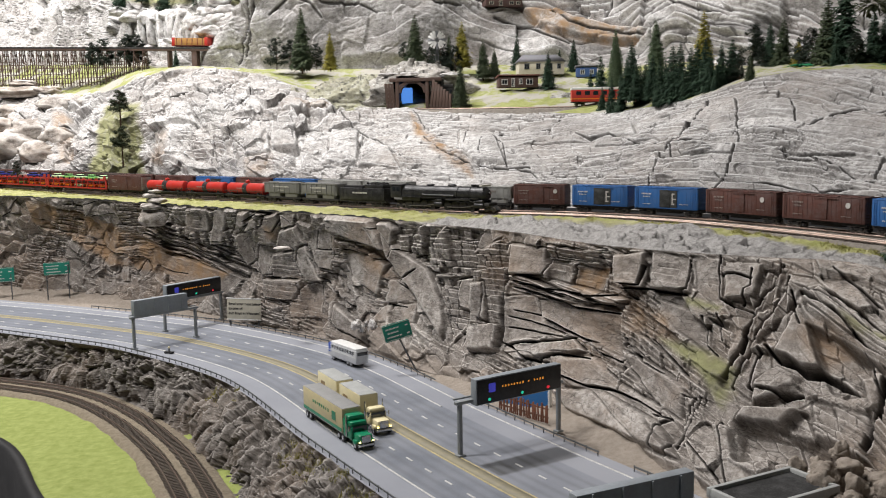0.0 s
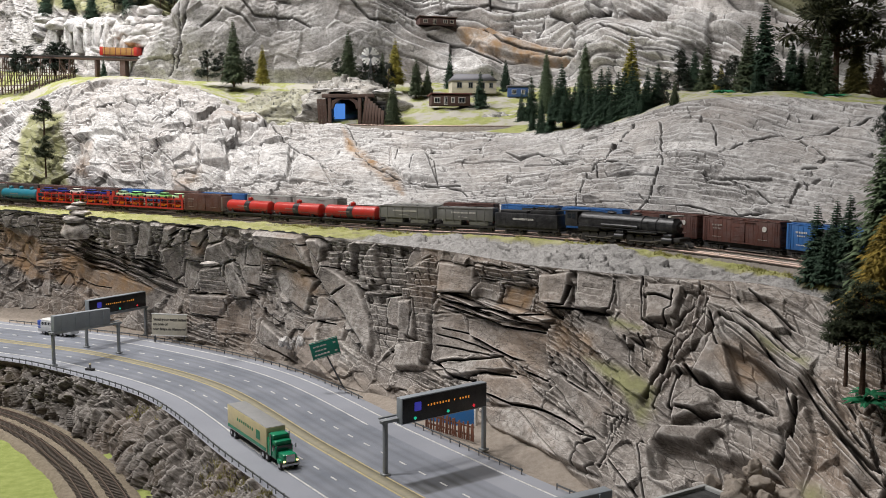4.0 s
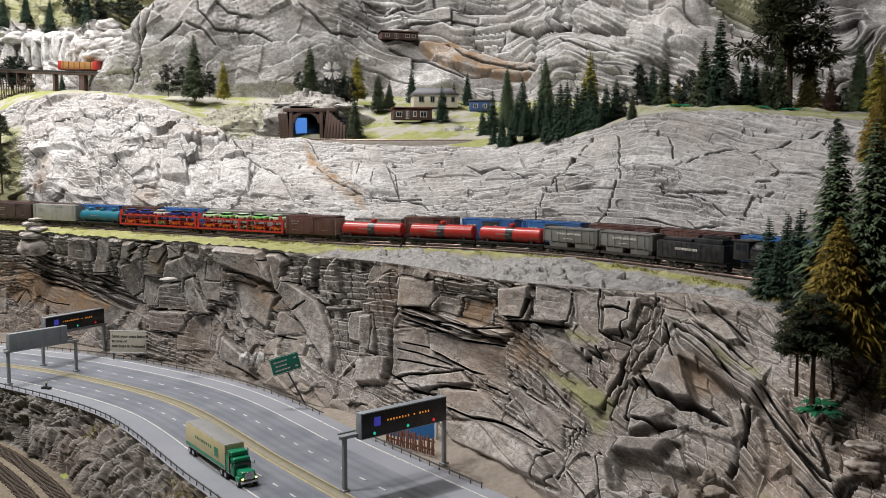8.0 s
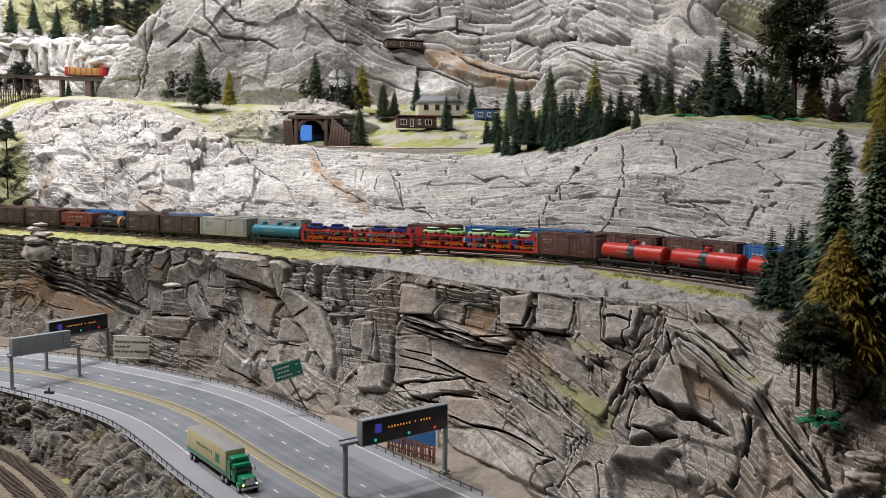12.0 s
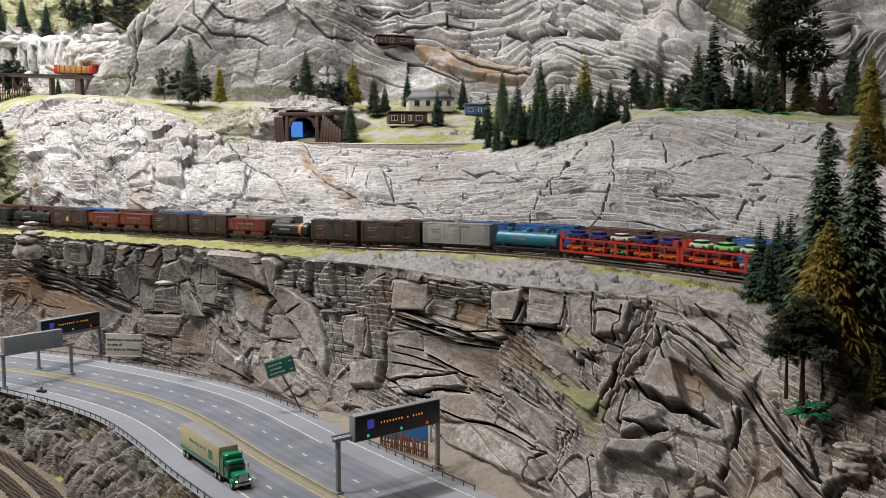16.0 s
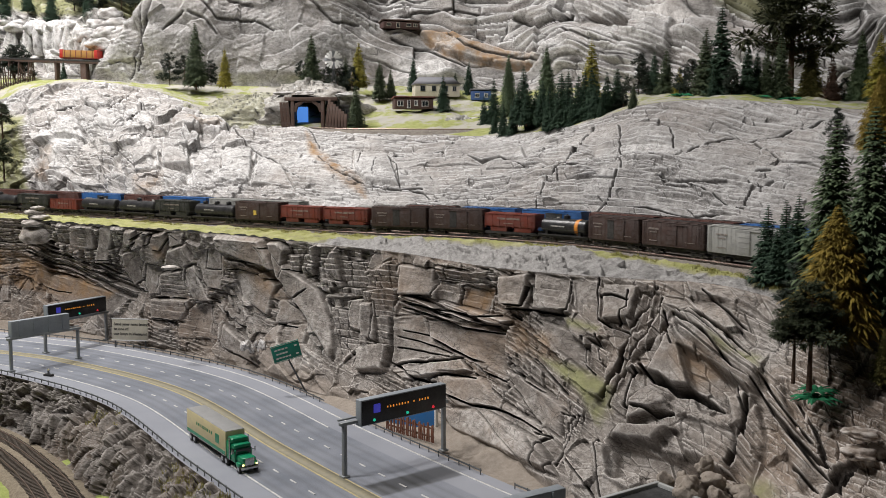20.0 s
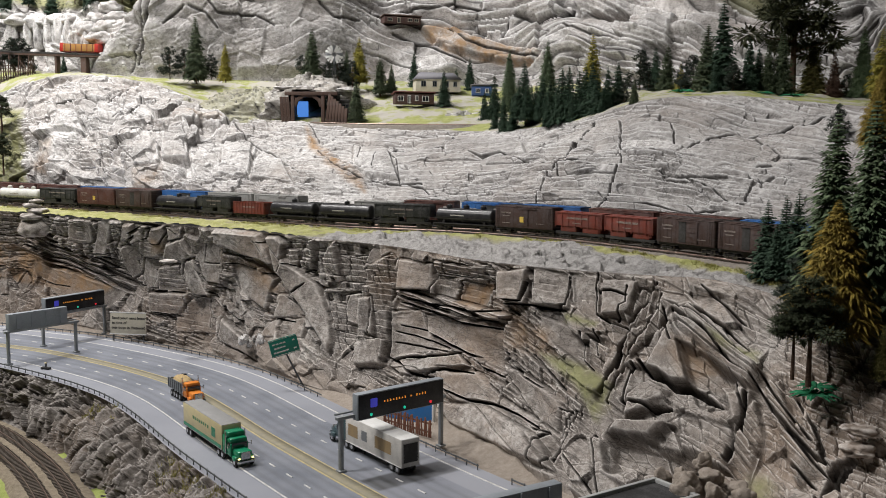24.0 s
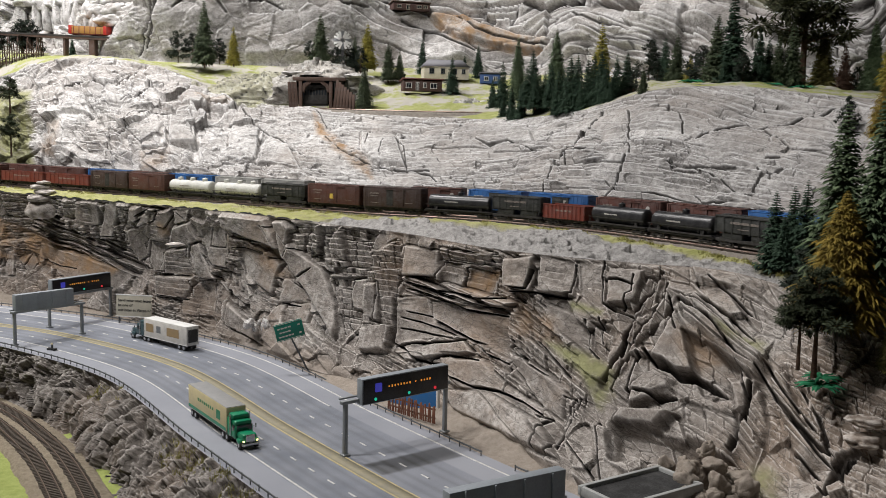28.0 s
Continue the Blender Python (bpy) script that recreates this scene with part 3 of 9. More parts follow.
LOWER.crack(3, 8, (-0.42, 1.157), (-0.368, 1.158), (-0.328, 1.157))
LOWER.crack(3, 6, (-0.321, 1.202), (-0.318, 1.164))
LOWER.crack(3, 6, (-0.264, 1.208), (-0.265, 1.142))
LOWER.crack(3, 8, (-0.27, 1.334), (-0.271, 1.283), (-0.234, 1.284))
LOWER.crack(4, 9, (-0.235, 1.312), (-0.234, 1.28), (-0.233, 1.237))
LOWER.crack(6, 12, (-0.237, 1.331), (-0.191, 1.308), (-0.129, 1.298), (-0.117, 1.292))
LOWER.crack(7, 16, (-0.145, 1.343), (-0.127, 1.315), (-0.116, 1.287), (-0.103, 1.26), (-0.092, 1.239), (-0.07, 1.227))
LOWER.crack(9, 15, (-0.103, 1.254), (-0.07, 1.232), (-0.05, 1.209), (-0.044, 1.19))
LOWER.crack(4, 9, (-0.092, 1.301), (-0.046, 1.294), (-0.011, 1.273))
LOWER.crack(3, 7, (-0.067, 1.248), (-0.044, 1.268))
LOWER.crack(4, 10, (-0.011, 1.268), (-0.004, 1.248), (0.003, 1.218), (0.008, 1.19), (0.014, 1.162))
LOWER.crack(4, 9, (-0.118, 1.236), (-0.103, 1.221), (-0.117, 1.186), (-0.141, 1.148))
LOWER.crack(3, 8, (-0.116, 1.191), (-0.069, 1.191))
LOWER.crack(3, 7, (-0.218, 1.288), (-0.165, 1.28), (-0.111, 1.271))
LOWER.crack(4, 9, (-0.221, 1.25), (-0.202, 1.205), (-0.182, 1.167), (-0.167, 1.159))
LOWER.crack(4, 9, (-0.249, 1.138), (-0.224, 1.113), (-0.169, 1.104))
LOWER.crack(3, 7, (-0.138, 1.342), (-0.115, 1.333), (-0.092, 1.301), (-0.098, 1.284))
LOWER.crack(3, 7, (-0.037, 1.346), (-0.044, 1.302), (-0.033, 1.292))
LOWER.crack(3, 7, (-0.056, 1.338), (-0.063, 1.293))
LOWER.crack(3, 7, (-0.012, 1.332), (-0.012, 1.31), (0.01, 1.281))
LOWER.crack(4, 10, (0.037, 1.254), (0.031, 1.232), (0.019, 1.182), (0.033, 1.166))
LOWER.crack(5, 12, (0.07, 1.318), (0.061, 1.256), (0.055, 1.216), (0.033, 1.147))
LOWER.crack(3, 8, (0.084, 1.303), (0.082, 1.238), (0.071, 1.189))
LOWER.crack(6, 20, (0.122, 1.332), (0.12, 1.284), (0.113, 1.243), (0.107, 1.186), (0.102, 1.164))
LOWER.crack(5, 14, (0.124, 1.269), (0.153, 1.267), (0.183, 1.267), (0.211, 1.269), (0.239, 1.269), (0.264, 1.277))
LOWER.crack(5, 14, (0.124, 1.257), (0.159, 1.254), (0.191, 1.253), (0.216, 1.244), (0.246, 1.248), (0.269, 1.251))
LOWER.crack(3, 8, (0.138, 1.264), (0.202, 1.264), (0.24, 1.257), (0.263, 1.262))
LOWER.crack(6, 14, (0.159, 1.253), (0.162, 1.234), (0.169, 1.217), (0.202, 1.207), (0.229, 1.199), (0.243, 1.188), (0.266, 1.185))
LOWER.crack(8, 17, (0.102, 1.164), (0.126, 1.158), (0.137, 1.15), (0.162, 1.149), (0.177, 1.152))
LOWER.crack(5, 12, (0.106, 1.159), (0.144, 1.173), (0.181, 1.186), (0.212, 1.199))
LOWER.crack(4, 9, (0.157, 1.148), (0.172, 1.16), (0.19, 1.17), (0.213, 1.174), (0.231, 1.176))
LOWER.crack(4, 9, (0.212, 1.197), (0.231, 1.18))
LOWER.crack(6, 13, (0.181, 1.144), (0.195, 1.137), (0.225, 1.137), (0.252, 1.145), (0.263, 1.146), (0.281, 1.146), (0.299, 1.141))
LOWER.crack(4, 9, (0.267, 1.185), (0.276, 1.208), (0.279, 1.219))
LOWER.crack(3, 8, (0.268, 1.179), (0.262, 1.149))
LOWER.crack(3, 6, (0.118, 1.207), (0.171, 1.205), (0.201, 1.201))
LOWER.crack(3, 6, (0.116, 1.189), (0.169, 1.194), (0.194, 1.196))
LOWER.crack(3, 6, (0.127, 1.219), (0.166, 1.22))
LOWER.crack(3, 7, (0.184, 1.323), (0.175, 1.284))
LOWER.crack(3, 7, (0.217, 1.312), (0.212, 1.28))
LOWER.crack(4, 10, (0.254, 1.315), (0.247, 1.274))
LOWER.crack(4, 9, (0.247, 1.332), (0.264, 1.317), (0.268, 1.296), (0.298, 1.3), (0.301, 1.326))
LOWER.crack(5, 12, (0.267, 1.288), (0.3, 1.296), (0.337, 1.294), (0.346, 1.299))
LOWER.crack(4, 9, (0.355, 1.341), (0.348, 1.299))
LOWER.crack(5, 13, (0.391, 1.35), (0.382, 1.294), (0.397, 1.285), (0.416, 1.285))
LOWER.crack(3, 8, (0.39, 1.323), (0.405, 1.325), (0.424, 1.319))
LOWER.crack(3, 8, (0.426, 1.332), (0.42, 1.311), (0.412, 1.307), (0.406, 1.29))
LOWER.crack(6, 14, (0.461, 1.341), (0.445, 1.32), (0.425, 1.299), (0.413, 1.278), (0.401, 1.257), (0.393, 1.24), (0.378, 1.222), (0.368, 1.204))
LOWER.crack(6, 14, (0.464, 1.328), (0.452, 1.308), (0.423, 1.273), (0.405, 1.245), (0.389, 1.225), (0.373, 1.198))
LOWER.crack(5, 12, (0.361, 1.27), (0.358, 1.236), (0.366, 1.228))
LOWER.crack(5, 12, (0.377, 1.273), (0.375, 1.247))
LOWER.crack(8, 15, (0.301, 1.227), (0.316, 1.211), (0.33, 1.197))
LOWER.crack(5, 9, (0.277, 1.219), (0.292, 1.196), (0.308, 1.189))
LOWER.crack(3, 8, (0.325, 1.172), (0.336, 1.174), (0.328, 1.153), (0.306, 1.117), (0.294, 1.099))
LOWER.crack(3, 8, (0.341, 1.176), (0.331, 1.149), (0.309, 1.114))
LOWER.crack(2.5, 6, (0.286, 1.103), (0.295, 1.127), (0.309, 1.141), (0.293, 1.138))
LOWER.crack(2.5, 6, (0.321, 1.124), (0.334, 1.112), (0.338, 1.098))
LOWER.crack(2.5, 6, (0.355, 1.157), (0.349, 1.132), (0.341, 1.099))
LOWER.crack(11, 22, (0.419, 1.248), (0.427, 1.236), (0.438, 1.235), (0.447, 1.226), (0.463, 1.228), (0.476, 1.224), (0.482, 1.221))
LOWER.crack(5, 12, (0.413, 1.242), (0.399, 1.222), (0.389, 1.202))
LOWER.crack(4, 10, (0.389, 1.202), (0.404, 1.201), (0.417, 1.2), (0.437, 1.205))
LOWER.crack(5, 12, (0.471, 1.31), (0.479, 1.299), (0.496, 1.289), (0.504, 1.275), (0.511, 1.26), (0.519, 1.253))
LOWER.crack(6, 15, (0.477, 1.314), (0.495, 1.304), (0.507, 1.294), (0.518, 1.277), (0.529, 1.265))
LOWER.crack(4, 10, (0.489, 1.318), (0.505, 1.308), (0.521, 1.296), (0.531, 1.279))
LOWER.crack(4, 10, (0.462, 1.309), (0.46, 1.29), (0.46, 1.272))
LOWER.crack(4, 10, (0.511, 1.337), (0.527, 1.322), (0.539, 1.307))
LOWER.crack(7, 14, (0.522, 1.252), (0.524, 1.231), (0.527, 1.215), (0.529, 1.202), (0.531, 1.191))
LOWER.crack(5, 12, (0.531, 1.257), (0.533, 1.237), (0.536, 1.226), (0.537, 1.212))
LOWER.crack(6, 14, (0.51, 1.235), (0.487, 1.203), (0.466, 1.176))
LOWER.crack(6, 14, (0.527, 1.215), (0.534, 1.201), (0.538, 1.199))
LOWER.crack(5, 12, (0.512, 1.19), (0.517, 1.18))
LOWER.crack(6, 14, (0.512, 1.169), (0.543, 1.199), (0.556, 1.21))
LOWER.crack(5, 12, (0.505, 1.243), (0.5, 1.223))
LOWER.crack(5, 10, (0.548, 1.241), (0.547, 1.222), (0.536, 1.198))
LOWER.plate("bricks", 4, 0, 3, (-0.853, 1.366), (-0.749, 1.363), (-0.755, 1.319), (-0.786, 1.244), (-0.879, 1.237))
LOWER.plate("ledges", -3, -12, 4, (-0.801, 1.269), (-0.755, 1.319), (-0.672, 1.31), (-0.447, 1.247), (-0.468, 1.19), (-0.533, 1.184), (-0.769, 1.245))
LOWER.plate("smooth", 6, -15, 3, (-0.769, 1.238), (-0.632, 1.214), (-0.483, 1.191), (-0.531, 1.151), (-0.702, 1.165))
LOWER.plate("smooth", 7, 10, 2, (-0.881, 1.206), (-0.844, 1.213), (-0.855, 1.148), (-0.884, 1.144))
LOWER.plate("smooth", 7, 30, 2, (-0.835, 1.196), (-0.79, 1.218), (-0.772, 1.188), (-0.802, 1.156))
LOWER.plate("columns", 12, 0, 3, (-0.665, 1.362), (-0.49, 1.351), (-0.509, 1.269), (-0.609, 1.266), (-0.681, 1.303))
LOWER.plate("smooth", 15, 0, 2, (-0.632, 1.341), (-0.562, 1.359), (-0.563, 1.304), (-0.64, 1.291))
LOWER.plate("smooth", 16, 0, 2, (-0.543, 1.358), (-0.508, 1.361), (-0.524, 1.273), (-0.558, 1.269))
LOWER.plate("smooth", 15, 0, 4, (-0.473, 1.352), (-0.441, 1.357), (-0.454, 1.321), (-0.484, 1.318))
LOWER.plate("smooth", 14, 0, 3, (-0.45, 1.335), (-0.417, 1.343), (-0.423, 1.317), (-0.452, 1.316))
LOWER.plate("smooth", 9, 60, 3, (-0.486, 1.298), (-0.428, 1.317), (-0.43, 1.25), (-0.466, 1.225), (-0.486, 1.257))
LOWER.plate("smooth", 16, 0, 4, (-0.415, 1.343), (-0.361, 1.359), (-0.366, 1.321), (-0.385, 1.285), (-0.427, 1.281))
LOWER.plate("smooth", 15, 0, 4, (-0.359, 1.353), (-0.327, 1.361), (-0.321, 1.333), (-0.355, 1.325))
LOWER.plate("smooth", 19, 60, 4, (-0.359, 1.319), (-0.319, 1.333), (-0.3, 1.294), (-0.327, 1.28), (-0.369, 1.283))
LOWER.plate("smooth", 9, 80, 3, (-0.427, 1.275), (-0.372, 1.273), (-0.389, 1.214), (-0.42, 1.209), (-0.431, 1.236))
LOWER.plate("smooth", 15, 0, 3, (-0.383, 1.262), (-0.329, 1.273), (-0.317, 1.21), (-0.389, 1.209))
LOWER.plate("smooth", 19, -60, 3, (-0.321, 1.278), (-0.299, 1.289), (-0.254, 1.212), (-0.295, 1.206), (-0.325, 1.247))
LOWER.plate("smooth", 21, 0, 2, (-0.414, 1.199), (-0.315, 1.209), (-0.319, 1.161), (-0.414, 1.153))
LOWER.plate("smooth", 12, 0, 3, (-0.31, 1.196), (-0.255, 1.203), (-0.263, 1.134), (-0.345, 1.12), (-0.345, 1.153))
LOWER.plate("smooth", 14, -50, 3, (-0.29, 1.317), (-0.248, 1.335), (-0.226, 1.307), (-0.234, 1.239), (-0.267, 1.241), (-0.286, 1.283))
LOWER.plate("smooth", 26, -28, 3, (-0.241, 1.359), (-0.209, 1.36), (-0.141, 1.359), (-0.105, 1.295), (-0.192, 1.315), (-0.236, 1.331))
LOWER.plate("smooth", 12, -28, 3, (-0.205, 1.296), (-0.112, 1.265), (-0.131, 1.202), (-0.195, 1.231))
LOWER.plate("rubble", 3, -60, 4, (-0.228, 1.246), (-0.201, 1.258), (-0.182, 1.182), (-0.167, 1.129), (-0.235, 1.173))
LOWER.plate("smooth", 14, 0, 3, (-0.105, 1.238), (-0.075, 1.243), (-0.052, 1.208), (-0.111, 1.19))
LOWER.plate("smooth", 16, 10, 3, (-0.129, 1.18), (-0.1, 1.191), (-0.103, 1.156), (-0.136, 1.148))
LOWER.plate("smooth", 11, 0, 3, (-0.097, 1.187), (-0.048, 1.203), (-0.056, 1.166), (-0.097, 1.157))
LOWER.plate("smooth", 22, -55, 3, (-0.124, 1.352), (-0.104, 1.354), (-0.025, 1.275), (0.008, 1.189), (-0.002, 1.149), (-0.018, 1.174), (-0.047, 1.219), (-0.106, 1.285))
LOWER.plate("smooth", 16, -35, 3, (-0.236, 1.166), (-0.167, 1.129), (-0.152, 1.102), (-0.24, 1.12))
LOWER.plate("columns", 8, 0, 3, (-0.09, 1.344), (0.068, 1.353), (0.059, 1.265), (-0.013, 1.266), (-0.094, 1.309))
LOWER.plate("columns", 16, 0, 2, (-0.053, 1.326), (-0.029, 1.355), (-0.031, 1.296), (-0.053, 1.286))
LOWER.plate("columns", 16, 0, 2, (-0.019, 1.318), (0.01, 1.355), (0.02, 1.28), (-0.013, 1.27))
LOWER.plate("columns", 3, 0, 3, (-0.003, 1.254), (0.065, 1.266), (0.049, 1.186), (0.009, 1.149))
LOWER.plate("smooth", 12, 0, 3, (0.028, 1.255), (0.06, 1.264), (0.051, 1.205), (0.03, 1.21))
LOWER.plate("columns", 20, 0, 3, (0.069, 1.306), (0.11, 1.342), (0.12, 1.332), (0.119, 1.253), (0.099, 1.159), (0.049, 1.14), (0.06, 1.225))
LOWER.plate("smooth", 28, 0, 3, (0.064, 1.253), (0.086, 1.262), (0.08, 1.191), (0.06, 1.195))
LOWER.plate("smooth", 27, 0, 3, (0.051, 1.176), (0.099, 1.189), (0.095, 1.149), (0.049, 1.139))
LOWER.plate("smooth", 20, 0, 2, (0.127, 1.333), (0.177, 1.331), (0.177, 1.289), (0.128, 1.278))
LOWER.plate("smooth", 5, 0, 3, (0.181, 1.313), (0.209, 1.328), (0.213, 1.276), (0.185, 1.281))
LOWER.plate("smooth", 1, 0, 3, (0.221, 1.314), (0.255, 1.316), (0.251, 1.276), (0.21, 1.273))
LOWER.plate("bricks", 10, 0, 2, (0.181, 1.338), (0.258, 1.343), (0.262, 1.322), (0.181, 1.314))
LOWER.plate("smooth", 20, 0, 2, (0.266, 1.335), (0.303, 1.345), (0.301, 1.296), (0.269, 1.294))
LOWER.plate("smooth", 15, 0, 3, (0.309, 1.346), (0.355, 1.346), (0.351, 1.295), (0.31, 1.298))
LOWER.plate("smooth", 9, 0, 3, (0.359, 1.346), (0.392, 1.346), (0.383, 1.283), (0.355, 1.302))
LOWER.plate("smooth", 19, 0, 2, (0.396, 1.34), (0.437, 1.34), (0.429, 1.304), (0.388, 1.29))
LOWER.plate("bricks", 6, 60, 2, (0.42, 1.299), (0.441, 1.334), (0.46, 1.331), (0.426, 1.278))
LOWER.plate("ledges", 16, -8, 3, (0.122, 1.277), (0.164, 1.282), (0.276, 1.273), (0.264, 1.251), (0.198, 1.243), (0.124, 1.252))
LOWER.plate("flow", 8, 2, 3, (0.111, 1.238), (0.156, 1.25), (0.208, 1.209), (0.103, 1.16))
LOWER.plate("flow", 9, -12, 3, (0.166, 1.244), (0.272, 1.265), (0.271, 1.194), (0.211, 1.205), (0.169, 1.217))
LOWER.plate("flow", 12, 8, 3, (0.107, 1.152), (0.144, 1.169), (0.212, 1.199), (0.222, 1.184), (0.161, 1.156), (0.125, 1.144))
LOWER.plate("flow", 15, -22, 4, (0.179, 1.161), (0.233, 1.18), (0.264, 1.157), (0.298, 1.149), (0.287, 1.116), (0.184, 1.132))
LOWER.plate("flow", 19, -20, 4, (0.18, 1.115), (0.243, 1.137), (0.295, 1.13), (0.306, 1.106), (0.203, 1.09))
LOWER.plate("flow", 13, -38, 4, (0.267, 1.201), (0.288, 1.201), (0.327, 1.181), (0.315, 1.147), (0.296, 1.154))
LOWER.plate("smooth", 7, -20, 3, (0.313, 1.283), (0.344, 1.276), (0.364, 1.253), (0.36, 1.227), (0.331, 1.249))
LOWER.plate("bricks", 5, -30, 3, (0.367, 1.268), (0.393, 1.264), (0.375, 1.223), (0.363, 1.227))
LOWER.plate("smooth", 24, -60, 3, (0.464, 1.294), (0.471, 1.267), (0.468, 1.228), (0.449, 1.229), (0.426, 1.24))
LOWER.plate("smooth", 20, 30, 3, (0.423, 1.229), (0.441, 1.221), (0.433, 1.209), (0.386, 1.184), (0.398, 1.208))
LOWER.plate("smooth", 22, -5, 3, (0.381, 1.181), (0.433, 1.192), (0.409, 1.172), (0.37, 1.166))
LOWER.plate("rubble", -2, -40, 4, (0.469, 1.271), (0.508, 1.257), (0.496, 1.225), (0.465, 1.217), (0.467, 1.247))
LOWER.plate("bricks", 10, 60, 2, (0.37, 1.197), (0.426, 1.265), (0.475, 1.314), (0.462, 1.318), (0.414, 1.277), (0.364, 1.196))
LOWER.plate("ledges", 28, -38, 3, (0.473, 1.308), (0.49, 1.316), (0.532, 1.259), (0.513, 1.238), (0.473, 1.289))
LOWER.plate("bricks", 10, -15, 3, (0.444, 1.203), (0.489, 1.205), (0.464, 1.171), (0.432, 1.173))
LOWER.plate("smooth", 16, -60, 3, (0.49, 1.232), (0.518, 1.24), (0.487, 1.21))
LOWER.plate("ledges", 18, -62, 3, (0.53, 1.248), (0.543, 1.256), (0.527, 1.192), (0.509, 1.179))
LOWER.plate("bricks", 6, -70, 3, (0.486, 1.206), (0.514, 1.231), (0.503, 1.204), (0.47, 1.163), (0.462, 1.164))
LOWER.plate("bricks", 6, -25, 3, (0.525, 1.328), (0.577, 1.312), (0.563, 1.284), (0.54, 1.289))
LOWER.plate("rubble", -16, -10, 4, (0.367, 1.163), (0.395, 1.168), (0.448, 1.167), (0.462, 1.165), (0.359, 1.129))
LOWER.stain(10, 1, (-1.157, 1.363), (-0.969, 1.326), (-0.773, 1.258), (-0.527, 1.199), (-0.562, 1.179), (-0.903, 1.187), (-1.047, 1.26), (-1.146, 1.299))
LOWER.stain(6, 1, (0.218, 1.303), (0.254, 1.315), (0.245, 1.274), (0.21, 1.275))
LOWER.stain(12, 0.7, (0.28, 1.274), (0.322, 1.262), (0.325, 1.235), (0.283, 1.228))
LOWER.stain(8, 0.6, (-0.399, 1.326), (-0.368, 1.329), (-0.371, 1.295), (-0.398, 1.294))
LOWER.stain(10, 0.6, (-0.231, 1.306), (-0.116, 1.287), (-0.092, 1.245), (-0.103, 1.233), (-0.218, 1.288))
LOWER.stain(10, 0.5, (0.462, 1.279), (0.508, 1.274), (0.503, 1.248), (0.458, 1.232))
LOWER.moss(6, 1, (0.346, 1.29), (0.381, 1.283), (0.377, 1.278), (0.342, 1.282))
LOWER.moss(8, 1, (0.31, 1.232), (0.363, 1.228), (0.383, 1.218), (0.358, 1.174), (0.347, 1.202), (0.317, 1.225))
LOWER.moss(8, 1, (0.503, 1.283), (0.537, 1.276), (0.53, 1.269), (0.508, 1.274))
LOWER.moss(8, 1, (0.475, 1.166), (0.488, 1.171), (0.478, 1.154), (0.469, 1.151))
LOWER.sand(12, 0.9, (0.181, 1.095), (0.233, 1.099), (0.266, 1.093), (0.301, 1.091), (0.325, 1.09), (0.217, 1.09))
LOWER.sand(14, 0.6, (-0.323, 1.115), (-0.221, 1.108), (-0.092, 1.129), (0.018, 1.109), (0.08, 1.09), (-0.016, 1.09), (-0.16, 1.09))
UPPER = Face(0.0012, 0.06, 0.6)
UPPER.crack(4, 7, (0.465, 1.494), (0.506, 1.498), (0.542, 1.49))
UPPER.crack(3, 6, (0.458, 1.473), (0.47, 1.496), (0.521, 1.544), (0.569, 1.589))
UPPER.crack(3, 6, (0.405, 1.406), (0.42, 1.439), (0.444, 1.473), (0.47, 1.496))
UPPER.crack(5, 9, (0.5, 1.413), (0.53, 1.462), (0.559, 1.506), (0.568, 1.538), (0.598, 1.593))
UPPER.slab(-6, 2, (0.525, 1.515), (0.538, 1.544), (0.589, 1.55), (0.624, 1.556), (0.667, 1.548), (0.661, 1.53), (0.583, 1.533))
UPPER.crack(4, 10, (0.667, 1.541), (0.71, 1.556), (0.741, 1.562), (0.831, 1.565), (0.884, 1.573), (0.92, 1.578))
UPPER.crack(5, 9, (0.518, 1.431), (0.564, 1.431), (0.595, 1.424), (0.627, 1.421), (0.65, 1.424))
UPPER.crack(5, 8, (0.673, 1.594), (0.665, 1.568), (0.65, 1.544))
UPPER.crack(3, 5, (0.763, 1.58), (0.776, 1.552), (0.789, 1.522), (0.827, 1.514))
UPPER.crack(4, 7, (0.601, 1.487), (0.629, 1.483), (0.651, 1.466), (0.666, 1.44), (0.681, 1.435))
UPPER.crack(3, 6, (0.606, 1.477), (0.645, 1.469))
UPPER.crack(3, 6, (0.603, 1.482), (0.685, 1.478))
UPPER.crack(3, 5, (0.683, 1.438), (0.708, 1.468), (0.756, 1.483))
UPPER.crack(3, 6, (0.7, 1.503), (0.733, 1.499), (0.77, 1.499))
UPPER.crack(4, 7, (0.129, 1.533), (0.212, 1.528), (0.266, 1.531), (0.314, 1.555))
UPPER.crack(3, 6, (0.128, 1.531), (0.146, 1.499), (0.146, 1.449), (0.195, 1.45))
UPPER.crack(4, 8, (-0.049, 1.515), (-0.011, 1.482), (0.042, 1.465), (0.123, 1.451), (0.195, 1.445), (0.219, 1.429), (0.295, 1.42), (0.355, 1.408))
UPPER.crack(3, 7, (0.31, 1.51), (0.341, 1.501), (0.379, 1.51), (0.417, 1.5), (0.465, 1.494))
UPPER.crack(3, 6, (-0.086, 1.587), (-0.048, 1.546))
UPPER.crack(4, 8, (0.064, 1.541), (0.053, 1.497))
UPPER.crack(3, 7, (0.097, 1.513), (0.086, 1.479))
UPPER.crack(4, 8, (-0.32, 1.607), (-0.227, 1.542), (-0.16, 1.507), (-0.09, 1.461))
UPPER.crack(5, 9, (-0.641, 1.481), (-0.636, 1.503), (-0.593, 1.536), (-0.578, 1.567), (-0.489, 1.581))
